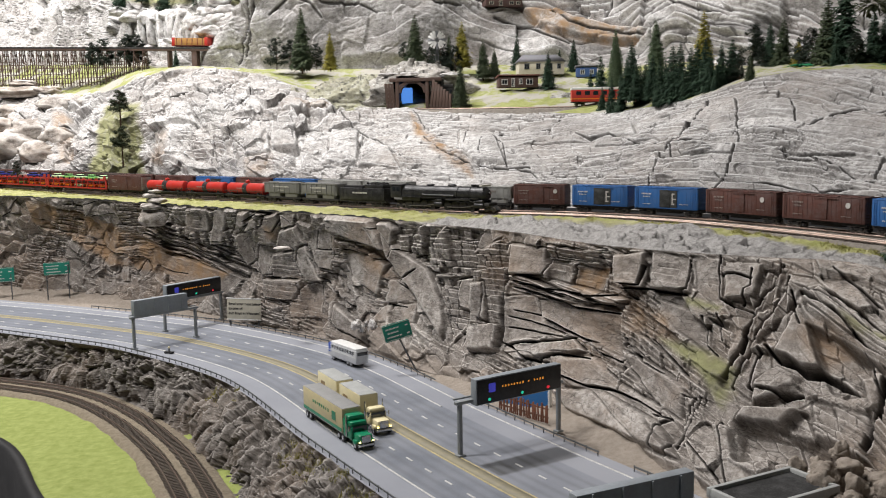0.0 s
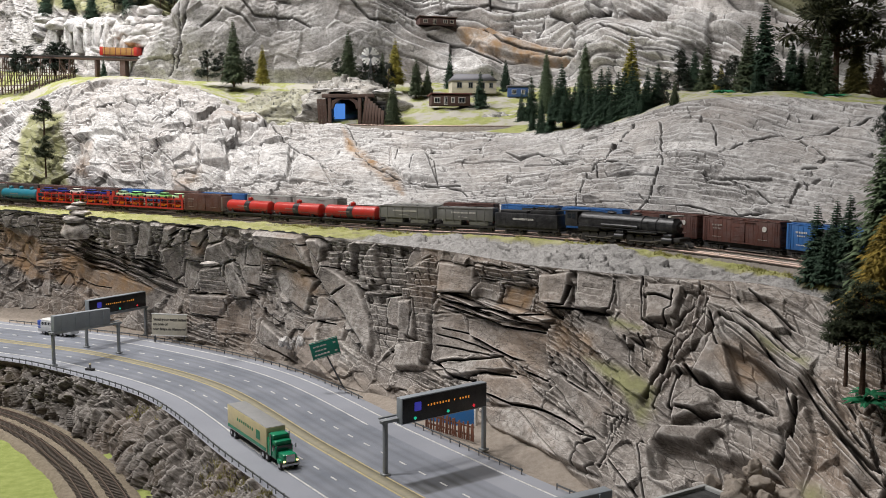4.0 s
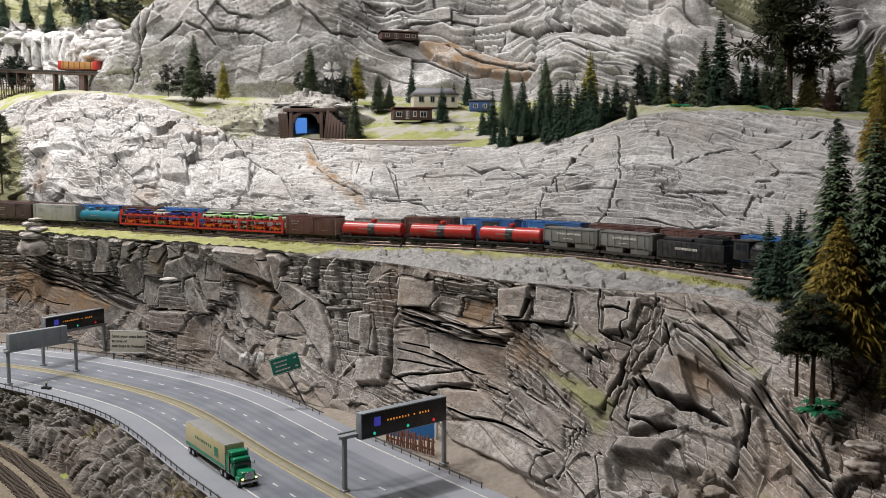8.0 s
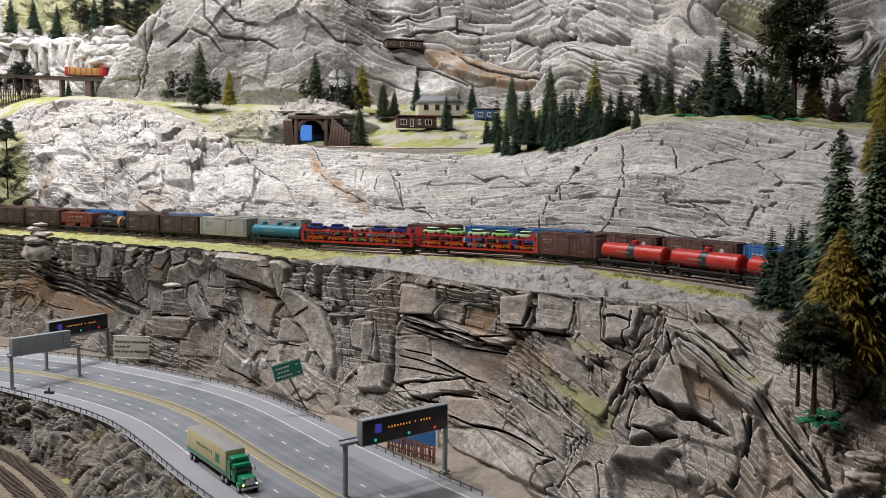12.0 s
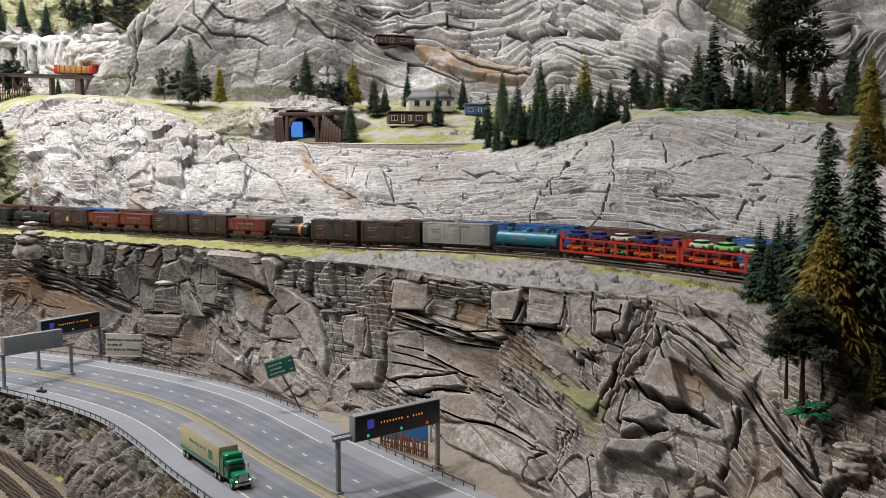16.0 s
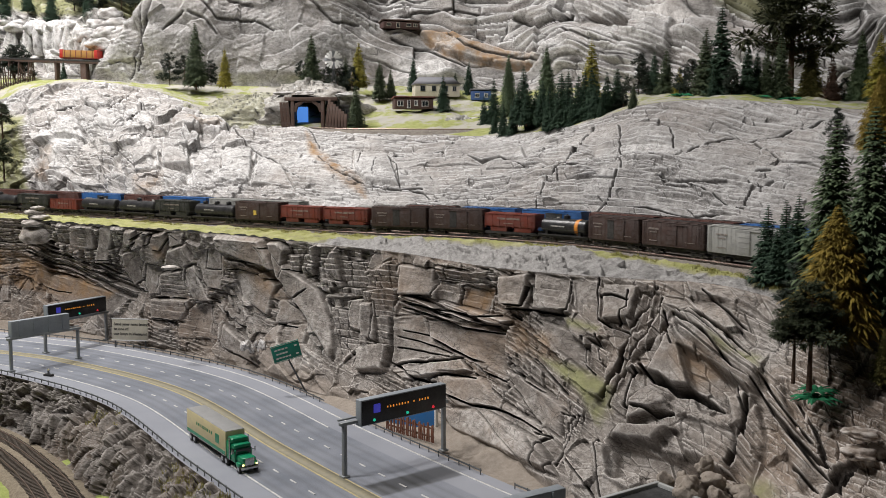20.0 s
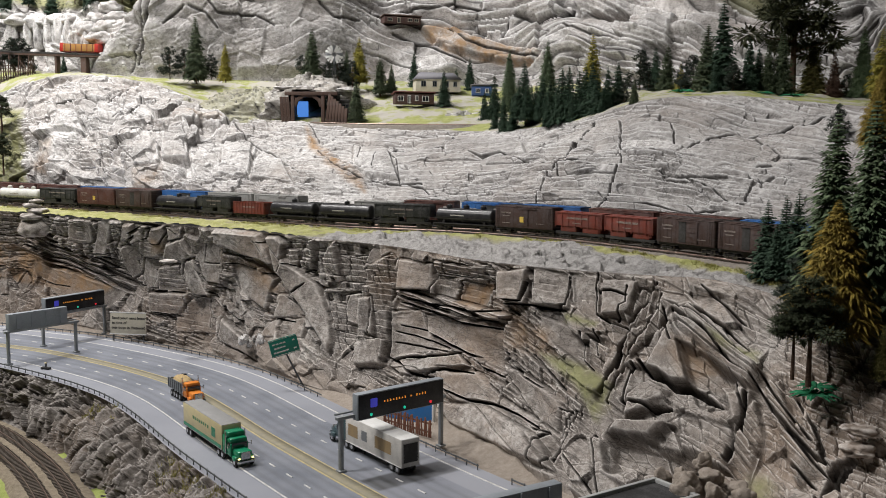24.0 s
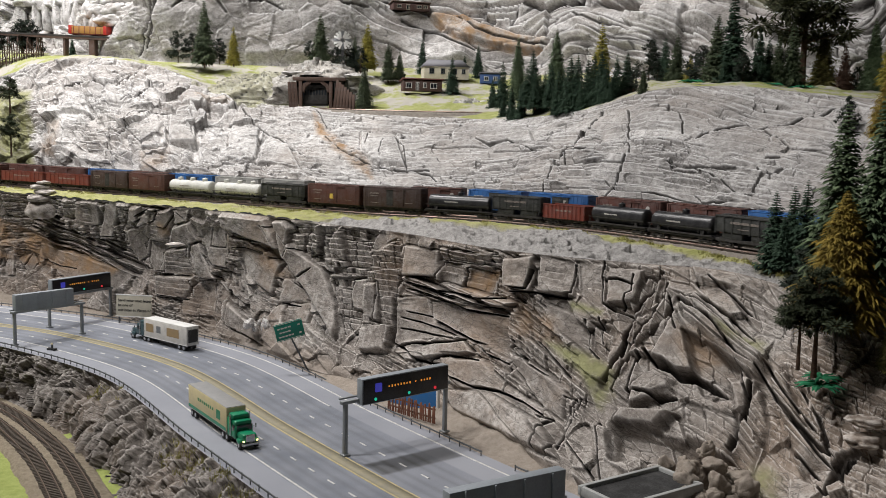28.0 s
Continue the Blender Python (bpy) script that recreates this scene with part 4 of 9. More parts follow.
UPPER.crack(4, 8, (-0.673, 1.658), (-0.622, 1.697))
UPPER.crack(4, 8, (-0.634, 1.606), (-0.565, 1.66))
UPPER.crack(4, 8, (-0.864, 1.649), (-0.769, 1.658))
UPPER.crack(4, 8, (-0.641, 1.481), (-0.639, 1.458))
UPPER.slab(-15, 3, (-0.422, 1.587), (-0.39, 1.595), (-0.395, 1.622), (-0.379, 1.604), (-0.338, 1.588), (-0.354, 1.574), (-0.405, 1.571))
UPPER.slab(8, 5, (-0.465, 1.627), (-0.443, 1.647), (-0.35, 1.631), (-0.315, 1.608), (-0.337, 1.592), (-0.385, 1.602), (-0.411, 1.591), (-0.453, 1.597))
UPPER.slab(-14, 2, (-0.604, 1.512), (-0.589, 1.52), (-0.575, 1.475), (-0.595, 1.483))
UPPER.slab(-14, 2, (-0.495, 1.529), (-0.49, 1.552), (-0.475, 1.492), (-0.485, 1.492))
UPPER.slab(-10, 2, (-0.397, 1.494), (-0.385, 1.502), (-0.366, 1.445), (-0.385, 1.445))
UPPER.slab(8, 4, (-0.856, 1.64), (-0.761, 1.632), (-0.718, 1.574), (-0.81, 1.572))
UPPER.slab(6, 3, (0.043, 1.531), (0.127, 1.527), (0.143, 1.461), (0.07, 1.466), (0.044, 1.494))
UPPER.slab(7, 3, (0.265, 1.529), (0.326, 1.556), (0.382, 1.567), (0.431, 1.539), (0.423, 1.513), (0.341, 1.501), (0.26, 1.513))
UPPER.slab(8, 3, (-0.55, 1.535), (-0.488, 1.544), (-0.463, 1.485), (-0.534, 1.481))
UPPER.slab(8, 3, (-0.482, 1.568), (-0.409, 1.554), (-0.389, 1.501), (-0.462, 1.5))
UPPER.slab(8, 3, (-0.307, 1.548), (-0.227, 1.534), (-0.218, 1.45), (-0.294, 1.454))
UPPER.slab(6, 3, (-0.208, 1.521), (-0.14, 1.493), (-0.102, 1.44), (-0.204, 1.45))
UPPER.stain(9, 1, (-0.089, 1.576), (-0.006, 1.502), (0.062, 1.464), (0.069, 1.429), (0.044, 1.445), (-0.024, 1.482), (-0.074, 1.529))
UPPER.stain(10, 0.5, (-0.857, 1.548), (-0.8, 1.549), (-0.795, 1.446), (-0.845, 1.46))
UPPER.stain(14, 0.45, (-0.534, 1.468), (-0.455, 1.478), (-0.442, 1.43), (-0.524, 1.427))
UPPER.moss(6, 1, (-0.454, 1.659), (-0.36, 1.644), (-0.234, 1.61), (-0.263, 1.599), (-0.367, 1.632))
UPPER.moss(6, 1, (-0.276, 1.621), (-0.173, 1.605), (-0.133, 1.602), (-0.219, 1.61))
UPPER.moss(12, 1, (-1.126, 1.644), (-0.959, 1.643), (-0.856, 1.422), (-1.087, 1.412), (-1.077, 1.523))
UPPER.crack(6, 12, (-1.521, 1.618), (-1.382, 1.565), (-1.276, 1.546), (-1.202, 1.553))
UPPER.crack(5, 12, (-1.422, 1.637), (-1.333, 1.594), (-1.356, 1.545))
UPPER.crack(5, 12, (-1.49, 1.658), (-1.362, 1.624), (-1.272, 1.632), (-1.271, 1.662))
UPPER.slab(22, 6, (-1.537, 1.619), (-1.46, 1.649), (-1.362, 1.624), (-1.356, 1.545), (-1.483, 1.577))
UPPER.slab(20, 6, (-1.385, 1.594), (-1.284, 1.621), (-1.195, 1.553), (-1.263, 1.534), (-1.358, 1.549))
UPPER.slab(18, 6, (-1.405, 1.668), (-1.289, 1.668), (-1.224, 1.629), (-1.356, 1.629))
UPPER.stain(8, 0.6, (-1.296, 1.593), (-1.229, 1.59), (-1.165, 1.456), (-1.22, 1.473))
MOUNT = Face(0.0036, 0.3, 0.7)
MOUNT.crack(5, 9, (-0.46, 2.058), (-0.451, 1.977), (-0.396, 1.924), (-0.344, 1.923), (-0.267, 1.921), (-0.209, 1.895))
MOUNT.crack(5, 9, (-0.46, 2.058), (-0.412, 2.025), (-0.351, 1.976), (-0.274, 1.966))
MOUNT.crack(5, 10, (-0.491, 1.945), (-0.431, 1.916), (-0.395, 1.879))
MOUNT.crack(4, 8, (-0.117, 1.995), (-0.059, 1.954), (-0.024, 1.926), (0.056, 1.939))
MOUNT.crack(5, 12, (0.366, 1.946), (0.418, 1.894), (0.546, 1.862), (0.643, 1.832))
MOUNT.crack(4, 10, (0.17, 1.921), (0.283, 1.902), (0.36, 1.861), (0.414, 1.841))
MOUNT.crack(5, 12, (-0.702, 1.775), (-0.64, 1.893), (-0.622, 2.034), (-0.601, 2.118))
MOUNT.crack(5, 10, (-0.672, 1.798), (-0.6, 1.976), (-0.582, 2.117))
MOUNT.crack(4, 10, (-0.649, 1.837), (-0.617, 1.932))
MOUNT.crack(4, 8, (-0.338, 2.122), (-0.335, 2.016))
MOUNT.crack(5, 10, (-0.1, 2.101), (-0.023, 2.08), (0.175, 2.065))
MOUNT.crack(4, 9, (0.075, 2.041), (0.215, 2.057), (0.432, 2.069))
MOUNT.crack(4, 9, (0.092, 1.98), (0.248, 2.012), (0.405, 2.026), (0.561, 2.011))
MOUNT.crack(4, 9, (0.714, 1.942), (0.785, 1.87), (0.823, 1.839))
MOUNT.crack(5, 10, (0.572, 1.97), (0.653, 1.953), (0.72, 1.984), (0.739, 2))
MOUNT.crack(5, 10, (0.732, 2.068), (0.805, 2.07))
MOUNT.crack(4, 10, (0.514, 1.9), (0.554, 1.939), (0.563, 1.979))
MOUNT.crack(5, 10, (-0.572, 1.902), (-0.508, 1.945))
MOUNT.slab(12, 4, (0.268, 1.951), (0.383, 1.953), (0.479, 1.91), (0.548, 1.878), (0.645, 1.852), (0.633, 1.828), (0.509, 1.847), (0.361, 1.873), (0.306, 1.913))
MOUNT.slab(22, 6, (0.59, 2.001), (0.71, 2.009), (0.725, 1.991), (0.654, 1.961), (0.582, 1.97))
MOUNT.slab(28, 8, (0.753, 2.009), (0.816, 2.046), (0.865, 1.997), (0.854, 1.947), (0.762, 1.964))
MOUNT.slab(20, 4, (0.859, 1.906), (0.951, 1.907), (0.915, 1.812), (0.84, 1.817))
MOUNT.slab(12, 4, (-0.883, 1.943), (-0.846, 2.001), (-0.739, 1.965), (-0.692, 1.917), (-0.79, 1.868), (-0.871, 1.892))
MOUNT.slab(10, 3, (-0.959, 1.977), (-0.913, 1.963), (-0.901, 1.903), (-0.945, 1.908))
MOUNT.slab(8, 3, (-1.139, 1.973), (-1.056, 1.962), (-1.034, 1.922), (-1.133, 1.921))
MOUNT.slab(8, 3, (-1.031, 1.972), (-0.957, 1.955), (-0.948, 1.862), (-1.005, 1.876))
MOUNT.stain(10, 1, (0.257, 1.959), (0.384, 1.961), (0.479, 1.91), (0.548, 1.878), (0.645, 1.852), (0.632, 1.821), (0.509, 1.839), (0.36, 1.861), (0.306, 1.901))
MOUNT.moss(12, 1, (-1.334, 2.082), (-1.035, 2.015), (-0.657, 1.991), (-0.604, 2.057), (-0.626, 2.119), (-1.345, 2.188))
MOUNT.moss(15, 0.8, (1.058, 1.97), (1.186, 1.926), (1.211, 2.016), (1.084, 2.023))


def band(lower, upper, rows, columns, bulge=0.0, ease=1.0):
    """Points of a face between two curves of the plan, the running length and the height."""
    k = np.linspace(0, len(lower) - 1, columns)
    a, b = (np.stack([np.interp(k, np.arange(len(c)), c[:, i]) for i in range(3)], 1) for c in (lower, upper))
    v = np.linspace(0, 1, rows)[:, None, None] ** ease
    p = a[None] * (1 - v) + b[None] * v
    out = np.stack([b[:, 1] - a[:, 1], a[:, 0] - b[:, 0]], 1)
    t = np.gradient(0.5 * (a + b)[:, :2], axis=0)
    t /= np.linalg.norm(t, axis=1)[:, None] + 1e-9
    side = np.stack([t[:, 1], -t[:, 0]], 1)
    p[..., :2] += bulge * np.sin(np.pi * v) * side[None]
    s = np.concatenate([[0], np.cumsum(np.linalg.norm(np.diff(0.5 * (a + b)[:, :2], axis=0), axis=1))])
    rise = np.concatenate([np.zeros((1, columns)), np.cumsum(np.linalg.norm(np.diff(p, axis=0), axis=2), axis=0)])
    return p, np.broadcast_to(s[None], p.shape[:2]).copy(), rise, v[..., 0] * np.ones(p.shape[:2])


def normals(p):
    du, dv = np.gradient(p, axis=1), np.gradient(p, axis=0)
    n = np.cross(du, dv)
    return n / (np.linalg.norm(n, axis=2)[..., None] + 1e-12)


# ---- terrain ----
def rock_face(name, lower, upper, rows, columns, bulge, face, relief, material, label, category, seed, ease=1.0):
    p, a, h, v = band(lower, upper, rows, columns, bulge, ease)
    d, seam = relief(a, p[..., 0], h)
    d, masks = face.carve(p[..., 0], p[..., 2], d, seam, seed)
    p = p + normals(p) * (d * smooth(0, 0.04, v) * smooth(1.0, 0.975, v))[..., None]
    tagged(new(name, grid_mesh(name, p, material, masks)), label, category, kind="structure")


def blend(m, one, two):
    return [a * (1 - m) + b * m for a, b in zip(one, two)]


def lower_relief(a, x, z):
    dip = np.interp(x, [-1.6, -0.9, -0.6, -0.35, -0.1, 0.05, 0.3, 0.42, 0.6], [-0.3, -0.3, -0.2, -0.3, -0.3, -0.1, -0.15, -0.4, -0.5])
    broad, seam = rock_parts(a, z, dip, 0.085, 3, 0.012, 0.0004, 0.0008, 1.2)
    face, joint = facets(a, z, 0.048, 33, -30, 0.8)
    skin, chip = rock_skin("smooth", a, z, -10, 35)
    stack, bed = rock_skin("bricks", a, z, -8, 31)
    some = smooth(0.05, 0.22, fbm(a * 8, z * 8, 19, 2))
    return 0.6 * broad + 0.011 * face * (1 - some) + skin + some * stack, np.maximum(0.25 * seam, np.maximum(0.15 * joint * (1 - some), some * bed))


def upper_relief(a, x, z):
    blocky = smooth(0.0, -0.4, x)
    p, q = turned(a, z, -2)
    one, j1 = layered(p, q, 0.026, 0.17, 41, 0.0020)
    two, j2 = layered(p, q, 0.0135, 0.085, 45, 0.0018)
    three, j3 = layered(p, q, 0.0100, 0.040, 49, 0.0018)
    bent = 0.014 * fbm(a * 6, z * 9, 53, 3)
    some = smooth(-0.08, 0.12, fbm(a * 8, z * 14, 57, 3))
    more = smooth(-0.05, 0.2, fbm(a * 9 + 4, z * 9, 59, 3))
    slabs = 1.5 * bent + 0.010 * one + 0.011 * some * two + 0.0055 * more * three, np.maximum(np.maximum(0.7 * j1, 0.8 * some * j2), 0.55 * more * j3)
    big, j3 = facets(a, z, 0.105, 43, 35, 0.7)
    mid, j4 = facets(a, z, 0.042, 47, -20, 0.8)
    p, q = turned(a, z, 8)
    one, j1 = layered(p, q, 0.030, 0.050, 63, 0.0020)
    two, j2 = layered(p, q, 0.013, 0.034, 67, 0.0020)
    blocks = bent + 0.021 * big + 0.009 * mid * (1 - 0.6 * more) + 0.014 * one * more + 0.008 * two * some, np.maximum(np.maximum(0.6 * j3, 0.4 * j4), np.maximum(0.5 * more * j1, 0.35 * some * j2))
    d, seam = blend(blocky, slabs, blocks)
    # Colour darkens to the right, painting in the fall-off of light.
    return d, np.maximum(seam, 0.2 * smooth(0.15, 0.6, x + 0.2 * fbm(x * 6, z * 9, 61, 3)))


def mountain_relief(a, x, z):
    left = smooth(-0.85, -1.0, x)
    sway = 0.20 * fbm(x * 2.6, z * 2.6, 71, 3)
    p, q = turned(a, z + sway, -9)
    one, j1 = layered(p, q, 0.058, 0.34, 73, 0.0042)
    two, j2 = layered(p, q, 0.021, 0.13, 75, 0.0036)
    some = smooth(-0.2, 0.15, fbm(a * 5, z * 6, 76, 3))
    beds = 0.10 * fbm(a * 4, z * 6, 77, 3) + 0.034 * one + 0.022 * some * two, np.maximum(0.85 * j1, 0.8 * some * j2)
    stones = rock_parts(a, z, np.full_like(x, 0.0), 0.075, 78, 0.024, 0.001, 0.0015, 1.6)
    stones = stones[0], np.minimum(1.0, 1.7 * stones[1])
    dome = list(rock_parts(a, z, np.full_like(x, 0.35), 0.10, 79, 0.013, 0.004, 0.001, 1.2))
    rib = smooth(0.12, 0.34, vnoise(a * 26 + 6 * z, z * 4, 81)) * smooth(-0.55, -0.66, x - 0.35 * z)
    core = smooth(-0.90, -0.80, x - 0.75 * z) * smooth(0.16, -0.1, x)
    gouge = np.abs(fbm(x * 7, z * 9, 83, 3))
    cut = np.exp(-(gouge / 0.012) ** 2) * smooth(-0.1, 0.15, fbm(x * 5, z * 5, 85, 2))
    dome[0] = dome[0] - 0.014 * rib - 0.006 * cut + 0.02 * gouge
    # The 0.30 floor keeps the whole dome a darker grey.
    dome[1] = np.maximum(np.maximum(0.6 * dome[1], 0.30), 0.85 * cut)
    out, seam = blend(left, blend(core, beds, dome), stones)
    return out + 0.12 * core * smooth(-0.08, 0.3, z), seam


rock_face("cliff_lower", FOOT, EDGE, 310, 1850, -0.02, LOWER, lower_relief, rock_front, "grey cast plaster rock cliff between road and railway", "cliff", 3)
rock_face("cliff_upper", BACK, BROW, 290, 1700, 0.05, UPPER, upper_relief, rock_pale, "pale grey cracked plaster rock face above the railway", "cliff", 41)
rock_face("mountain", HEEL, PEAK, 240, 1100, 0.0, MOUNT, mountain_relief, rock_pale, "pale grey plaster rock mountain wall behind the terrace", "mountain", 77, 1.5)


def strip(name, lower, upper, rows, material, label, relief=0.004, drop=0.0):
    p, a, z, v = band(lower, upper, rows, 500)
    p[..., 2] += relief * fbm(p[..., 0] * 22, p[..., 1] * 22, 5, 4) * np.sin(np.pi * v) - drop
    return tagged(new(name, grid_mesh(name, p, material, shade=True)), label, name, kind="structure")


def shelf():
    rows, cols = 130, 900
    p, a, h, v = band(EDGE, BACK, rows, cols)
    x, y = p[..., 0], p[..., 1]
    zb, zf = p[-1:, :, 2], p[:1, :, 2]
    near = np.full(x.shape, 9.0)
    step = NEAR_TRACK.p[::12]
    for tx, ty in step[:, :2]:
        near = np.minimum(near, np.hypot(x - tx, y - ty))
    front = h < np.take_along_axis(h, np.argmin(near, axis=0)[None], 0)
    away = np.where(front, near, 0)
    wob = 0.02 * fbm(a * 10, h * 10, 21, 3)
    brim = np.interp(x, [-0.3, 0.15], [0.2, 0.048])
    rocky = smooth(brim, brim + 0.016, away + wob) * (v < 0.6)
    grass = smooth(0.024, 0.032, away + 0.3 * wob) * (1 - rocky)
    p[..., 2] = zf + (zb - 0.007 - zf) * np.clip(v * 1.6, 0, 1) ** 0.55
    relief = rock_relief(a, h, np.full_like(a, 0.3), 0.035, 55, 0.010, 0.002, 0.002)
    p[..., 2] += relief * rocky * smooth(0, 0.05, v) * 0.8 + grass * (0.002 + 0.004 * fbm(a * 60, h * 60, 22, 3)) + 0.0012 * fbm(a * 200, h * 200, 23, 2)
    tagged(new("track_shelf", grid_mesh("track_shelf", p, shelf_mix, {"rocky": rocky, "grass": grass})), "gravel railway shelf with grass and scree along its edge", "track shelf", kind="structure")


def shelf_material():
    k = Nodes("scree_grass_and_gravel")
    w = k.place()
    g1, g2 = k.noise(w, 90, 6, 0.7), k.noise(w, 500, 3, 0.7)
    base = k.ramp(g2, (0.3, (0.22, 0.185, 0.15)), (0.7, (0.42, 0.37, 0.31)))
    rock = k.ramp(k.math("ADD", k.math("MULTIPLY", g1, 0.6), k.math("MULTIPLY", g2, 0.4)), (0.36, (0.22, 0.21, 0.20)), (0.62, (0.56, 0.545, 0.53)))
    green = k.ramp(k.math("ADD", k.math("MULTIPLY", k.noise(w, 25, 5), 0.6), k.math("MULTIPLY", g2, 0.4)), (0.33, (0.22, 0.24, 0.07)), (0.5, (0.42, 0.42, 0.17)), (0.66, (0.58, 0.56, 0.34)))
    colour = k.mix(k.attribute("rocky"), base, rock)
    thin = k.ramp(k.noise(w, 34, 6), (0.30, 0.25), (0.45, 1.0))
    colour = k.mix(k.math("MULTIPLY", k.attribute("grass"), thin), colour, green)
    return k.done(colour, 0.95, g2, 0.9, 0.004, spec=0.2)


shelf_mix = shelf_material()
shelf()
strip("terrace", BROW, HEEL, 60, grass_pale, "pale dry grass terrace below the mountain", 0.012)

# road slab
NEAR_SIDE, FAR_SIDE = -0.14, 0.172


def road():
    s = np.linspace(0, MEDIAN.length, 500)
    o = np.linspace(NEAR_SIDE, FAR_SIDE, 90)
    p = np.zeros((90, 500, 3))
    for i, off in enumerate(o):
        x, y, _, _, _ = MEDIAN.at(s, off)
        p[i, :, 0], p[i, :, 1], p[i, :, 2] = x, y, ROAD_Z
    off = np.broadcast_to(o[:, None], (90, 500))
    worn = 0.55 * ((off < -0.092) | (off > 0.11)) + 0.35 * smooth(2.2, 2.5, np.broadcast_to(s, off.shape)) * (off > 0)
    tracks = 0.0
    for lane in (-0.07, -0.03, 0.035, 0.083):
        tracks = tracks + np.exp(-((np.abs(off - lane) - 0.009) / 0.004) ** 2)
    tar = 0.28 * tracks + 0.75 * ((s > 2.405) & (s < 2.452) & (off > 0.016) & (off < 0.146))
    tagged(new("road", grid_mesh("road", p, asphalt, {"worn": worn, "tar": tar}, True)), "curved grey six-lane model highway", "road", kind="structure")


road()


def ribbon_mesh(name, curve, s0, s1, off, width, z, material, thick=0.0006):
    """A thin painted or laid strip along a curve."""
    n = max(2, int((s1 - s0) / 0.012) + 1)
    s = np.linspace(s0, s1, n)
    x0, y0, _, _, _ = curve.at(s, off - width / 2)
    x1, y1, _, _, _ = curve.at(s, off + width / 2)
    p = np.zeros((4, n, 3))
    for i, (xx, yy, zz) in enumerate(((x0, y0, z), (x0, y0, z + thick), (x1, y1, z + thick), (x1, y1, z))):
        p[i, :, 0], p[i, :, 1], p[i, :, 2] = xx, yy, zz
    return grid_mesh(name, p, material)


def verge():
    n = 500
    k = np.linspace(0, len(FOOT) - 1, n).astype(int)
    foot = FOOT[k]
    s = []
    for fx, fy in foot[:, :2]:
        s.append(MEDIAN.s[np.argmin((MEDIAN.p[:, 0] - fx) ** 2 + (MEDIAN.p[:, 1] - fy) ** 2)])
    x, y, _, _, _ = MEDIAN.at(np.maximum.accumulate(np.array(s)), FAR_SIDE - 0.004)
    edge = np.stack([x, y, np.full(n, ROAD_Z - 0.003)], 1)
    away = foot - edge
    back = edge + away * (1 + 0.10 / np.linalg.norm(away, axis=1))[:, None]
    p, a, h, v = band(edge, back, 60, n)
    rise = np.clip(v - 0.15, 0, 1) * 0.05
    p[..., 2] = ROAD_Z - 0.003 + rise + 0.010 * fbm(p[..., 0] * 25, p[..., 1] * 25, 12, 4) * smooth(0.05, 0.3, v)
    tagged(new("verge", grid_mesh("verge", p, gravel, shade=True)), "sandy brown verge along the road", "verge", kind="structure")


verge()
ROAD = bpy.data.objects["road"]


def marking(name, off, width, material, s0=0.0, s1=None):
    ob = new(name, ribbon_mesh(name, MEDIAN, s0, s1 or MEDIAN.length, off, width, ROAD_Z, material, 0.0008))
    ob.parent = ROAD
    return ob


marking("median_strip", 0.0, 0.018, ochre_strip)
for off in (-0.0105, 0.0105):
    marking("yellow_line", off, 0.0022, yellow_line)
marking("edge_line", -0.09, 0.0024, white_line)
marking("edge_line", 0.148, 0.0024, white_line)
marking("merge_line", 0.108, 0.0024, white_line, 0.0, 2.15)
for off in (-0.05, 0.058):
    s = 0.03
    while s < MEDIAN.length:
        marking("lane_dash", off, 0.0021, white_line, s, s + 0.0165)
        s += 0.05

# low ground with the grass field
RIM = spline([(-2.5, 2.05, LOW_Z), (-1.75, 1.86, LOW_Z), (-1.20, 1.74, LOW_Z), (-0.80, 1.56, LOW_Z), (-0.585, 1.277, LOW_Z), (-0.36, 0.93, LOW_Z), (-0.12, 0.55, LOW_Z)], 600)
INNER = spline([(-2.4, 2.75, LOW_Z), (-1.6, 2.6, LOW_Z), (-0.9, 2.4, LOW_Z), (-0.3, 2.0, LOW_Z), (0.0, 1.5, LOW_Z), (0.25, 1.0, LOW_Z), (0.4, 0.55, LOW_Z)], 600)


def low_ground():
    p, a, h, v = band(RIM, INNER, 160, 260)
    p[..., 2] += -0.004 + 0.004 * fbm(p[..., 0] * 14, p[..., 1] * 14, 9, 3)
    tagged(new("ground", grid_mesh("ground", p, grass_low, shade=True)), "bright green static grass field", "ground", kind="structure")
    n = 200
    k = np.linspace(0, 599, n).astype(int)
    t = np.gradient(RIM[k, :2], axis=0)
    t /= np.linalg.norm(t, axis=1)[:, None]
    q = np.zeros((4, n, 3))
    for i, (o, z) in enumerate(((0.0, 0.35), (0.018, 0.35), (0.018, LOW_Z + 0.006), (0.0, LOW_Z + 0.006))):
        q[i, :, 0], q[i, :, 1], q[i, :, 2] = RIM[k, 0] + t[:, 1] * o, RIM[k, 1] - t[:, 0] * o, z
    tagged(new("layout_fascia", grid_mesh("layout_fascia", np.concatenate([q, q[:1]]), fascia_black)), "black painted board along the layout edge", "fascia", kind="structure")


fascia_black = paint("black_fascia_paint", (0.012, 0.012, 0.013), 0.6, 0, 0.1, 20)
low_ground()
LOW_TRACK = Curve([(-1.75, 2.22, LOW_Z), (-1.217, 2.031, LOW_Z), (-0.979, 1.947, LOW_Z), (-0.765, 1.845, LOW_Z), (-0.60, 1.695, LOW_Z), (-0.448, 1.49, LOW_Z), (-0.324, 1.26, LOW_Z), (-0.25, 1.08, LOW_Z), (-0.16, 0.80, LOW_Z)])


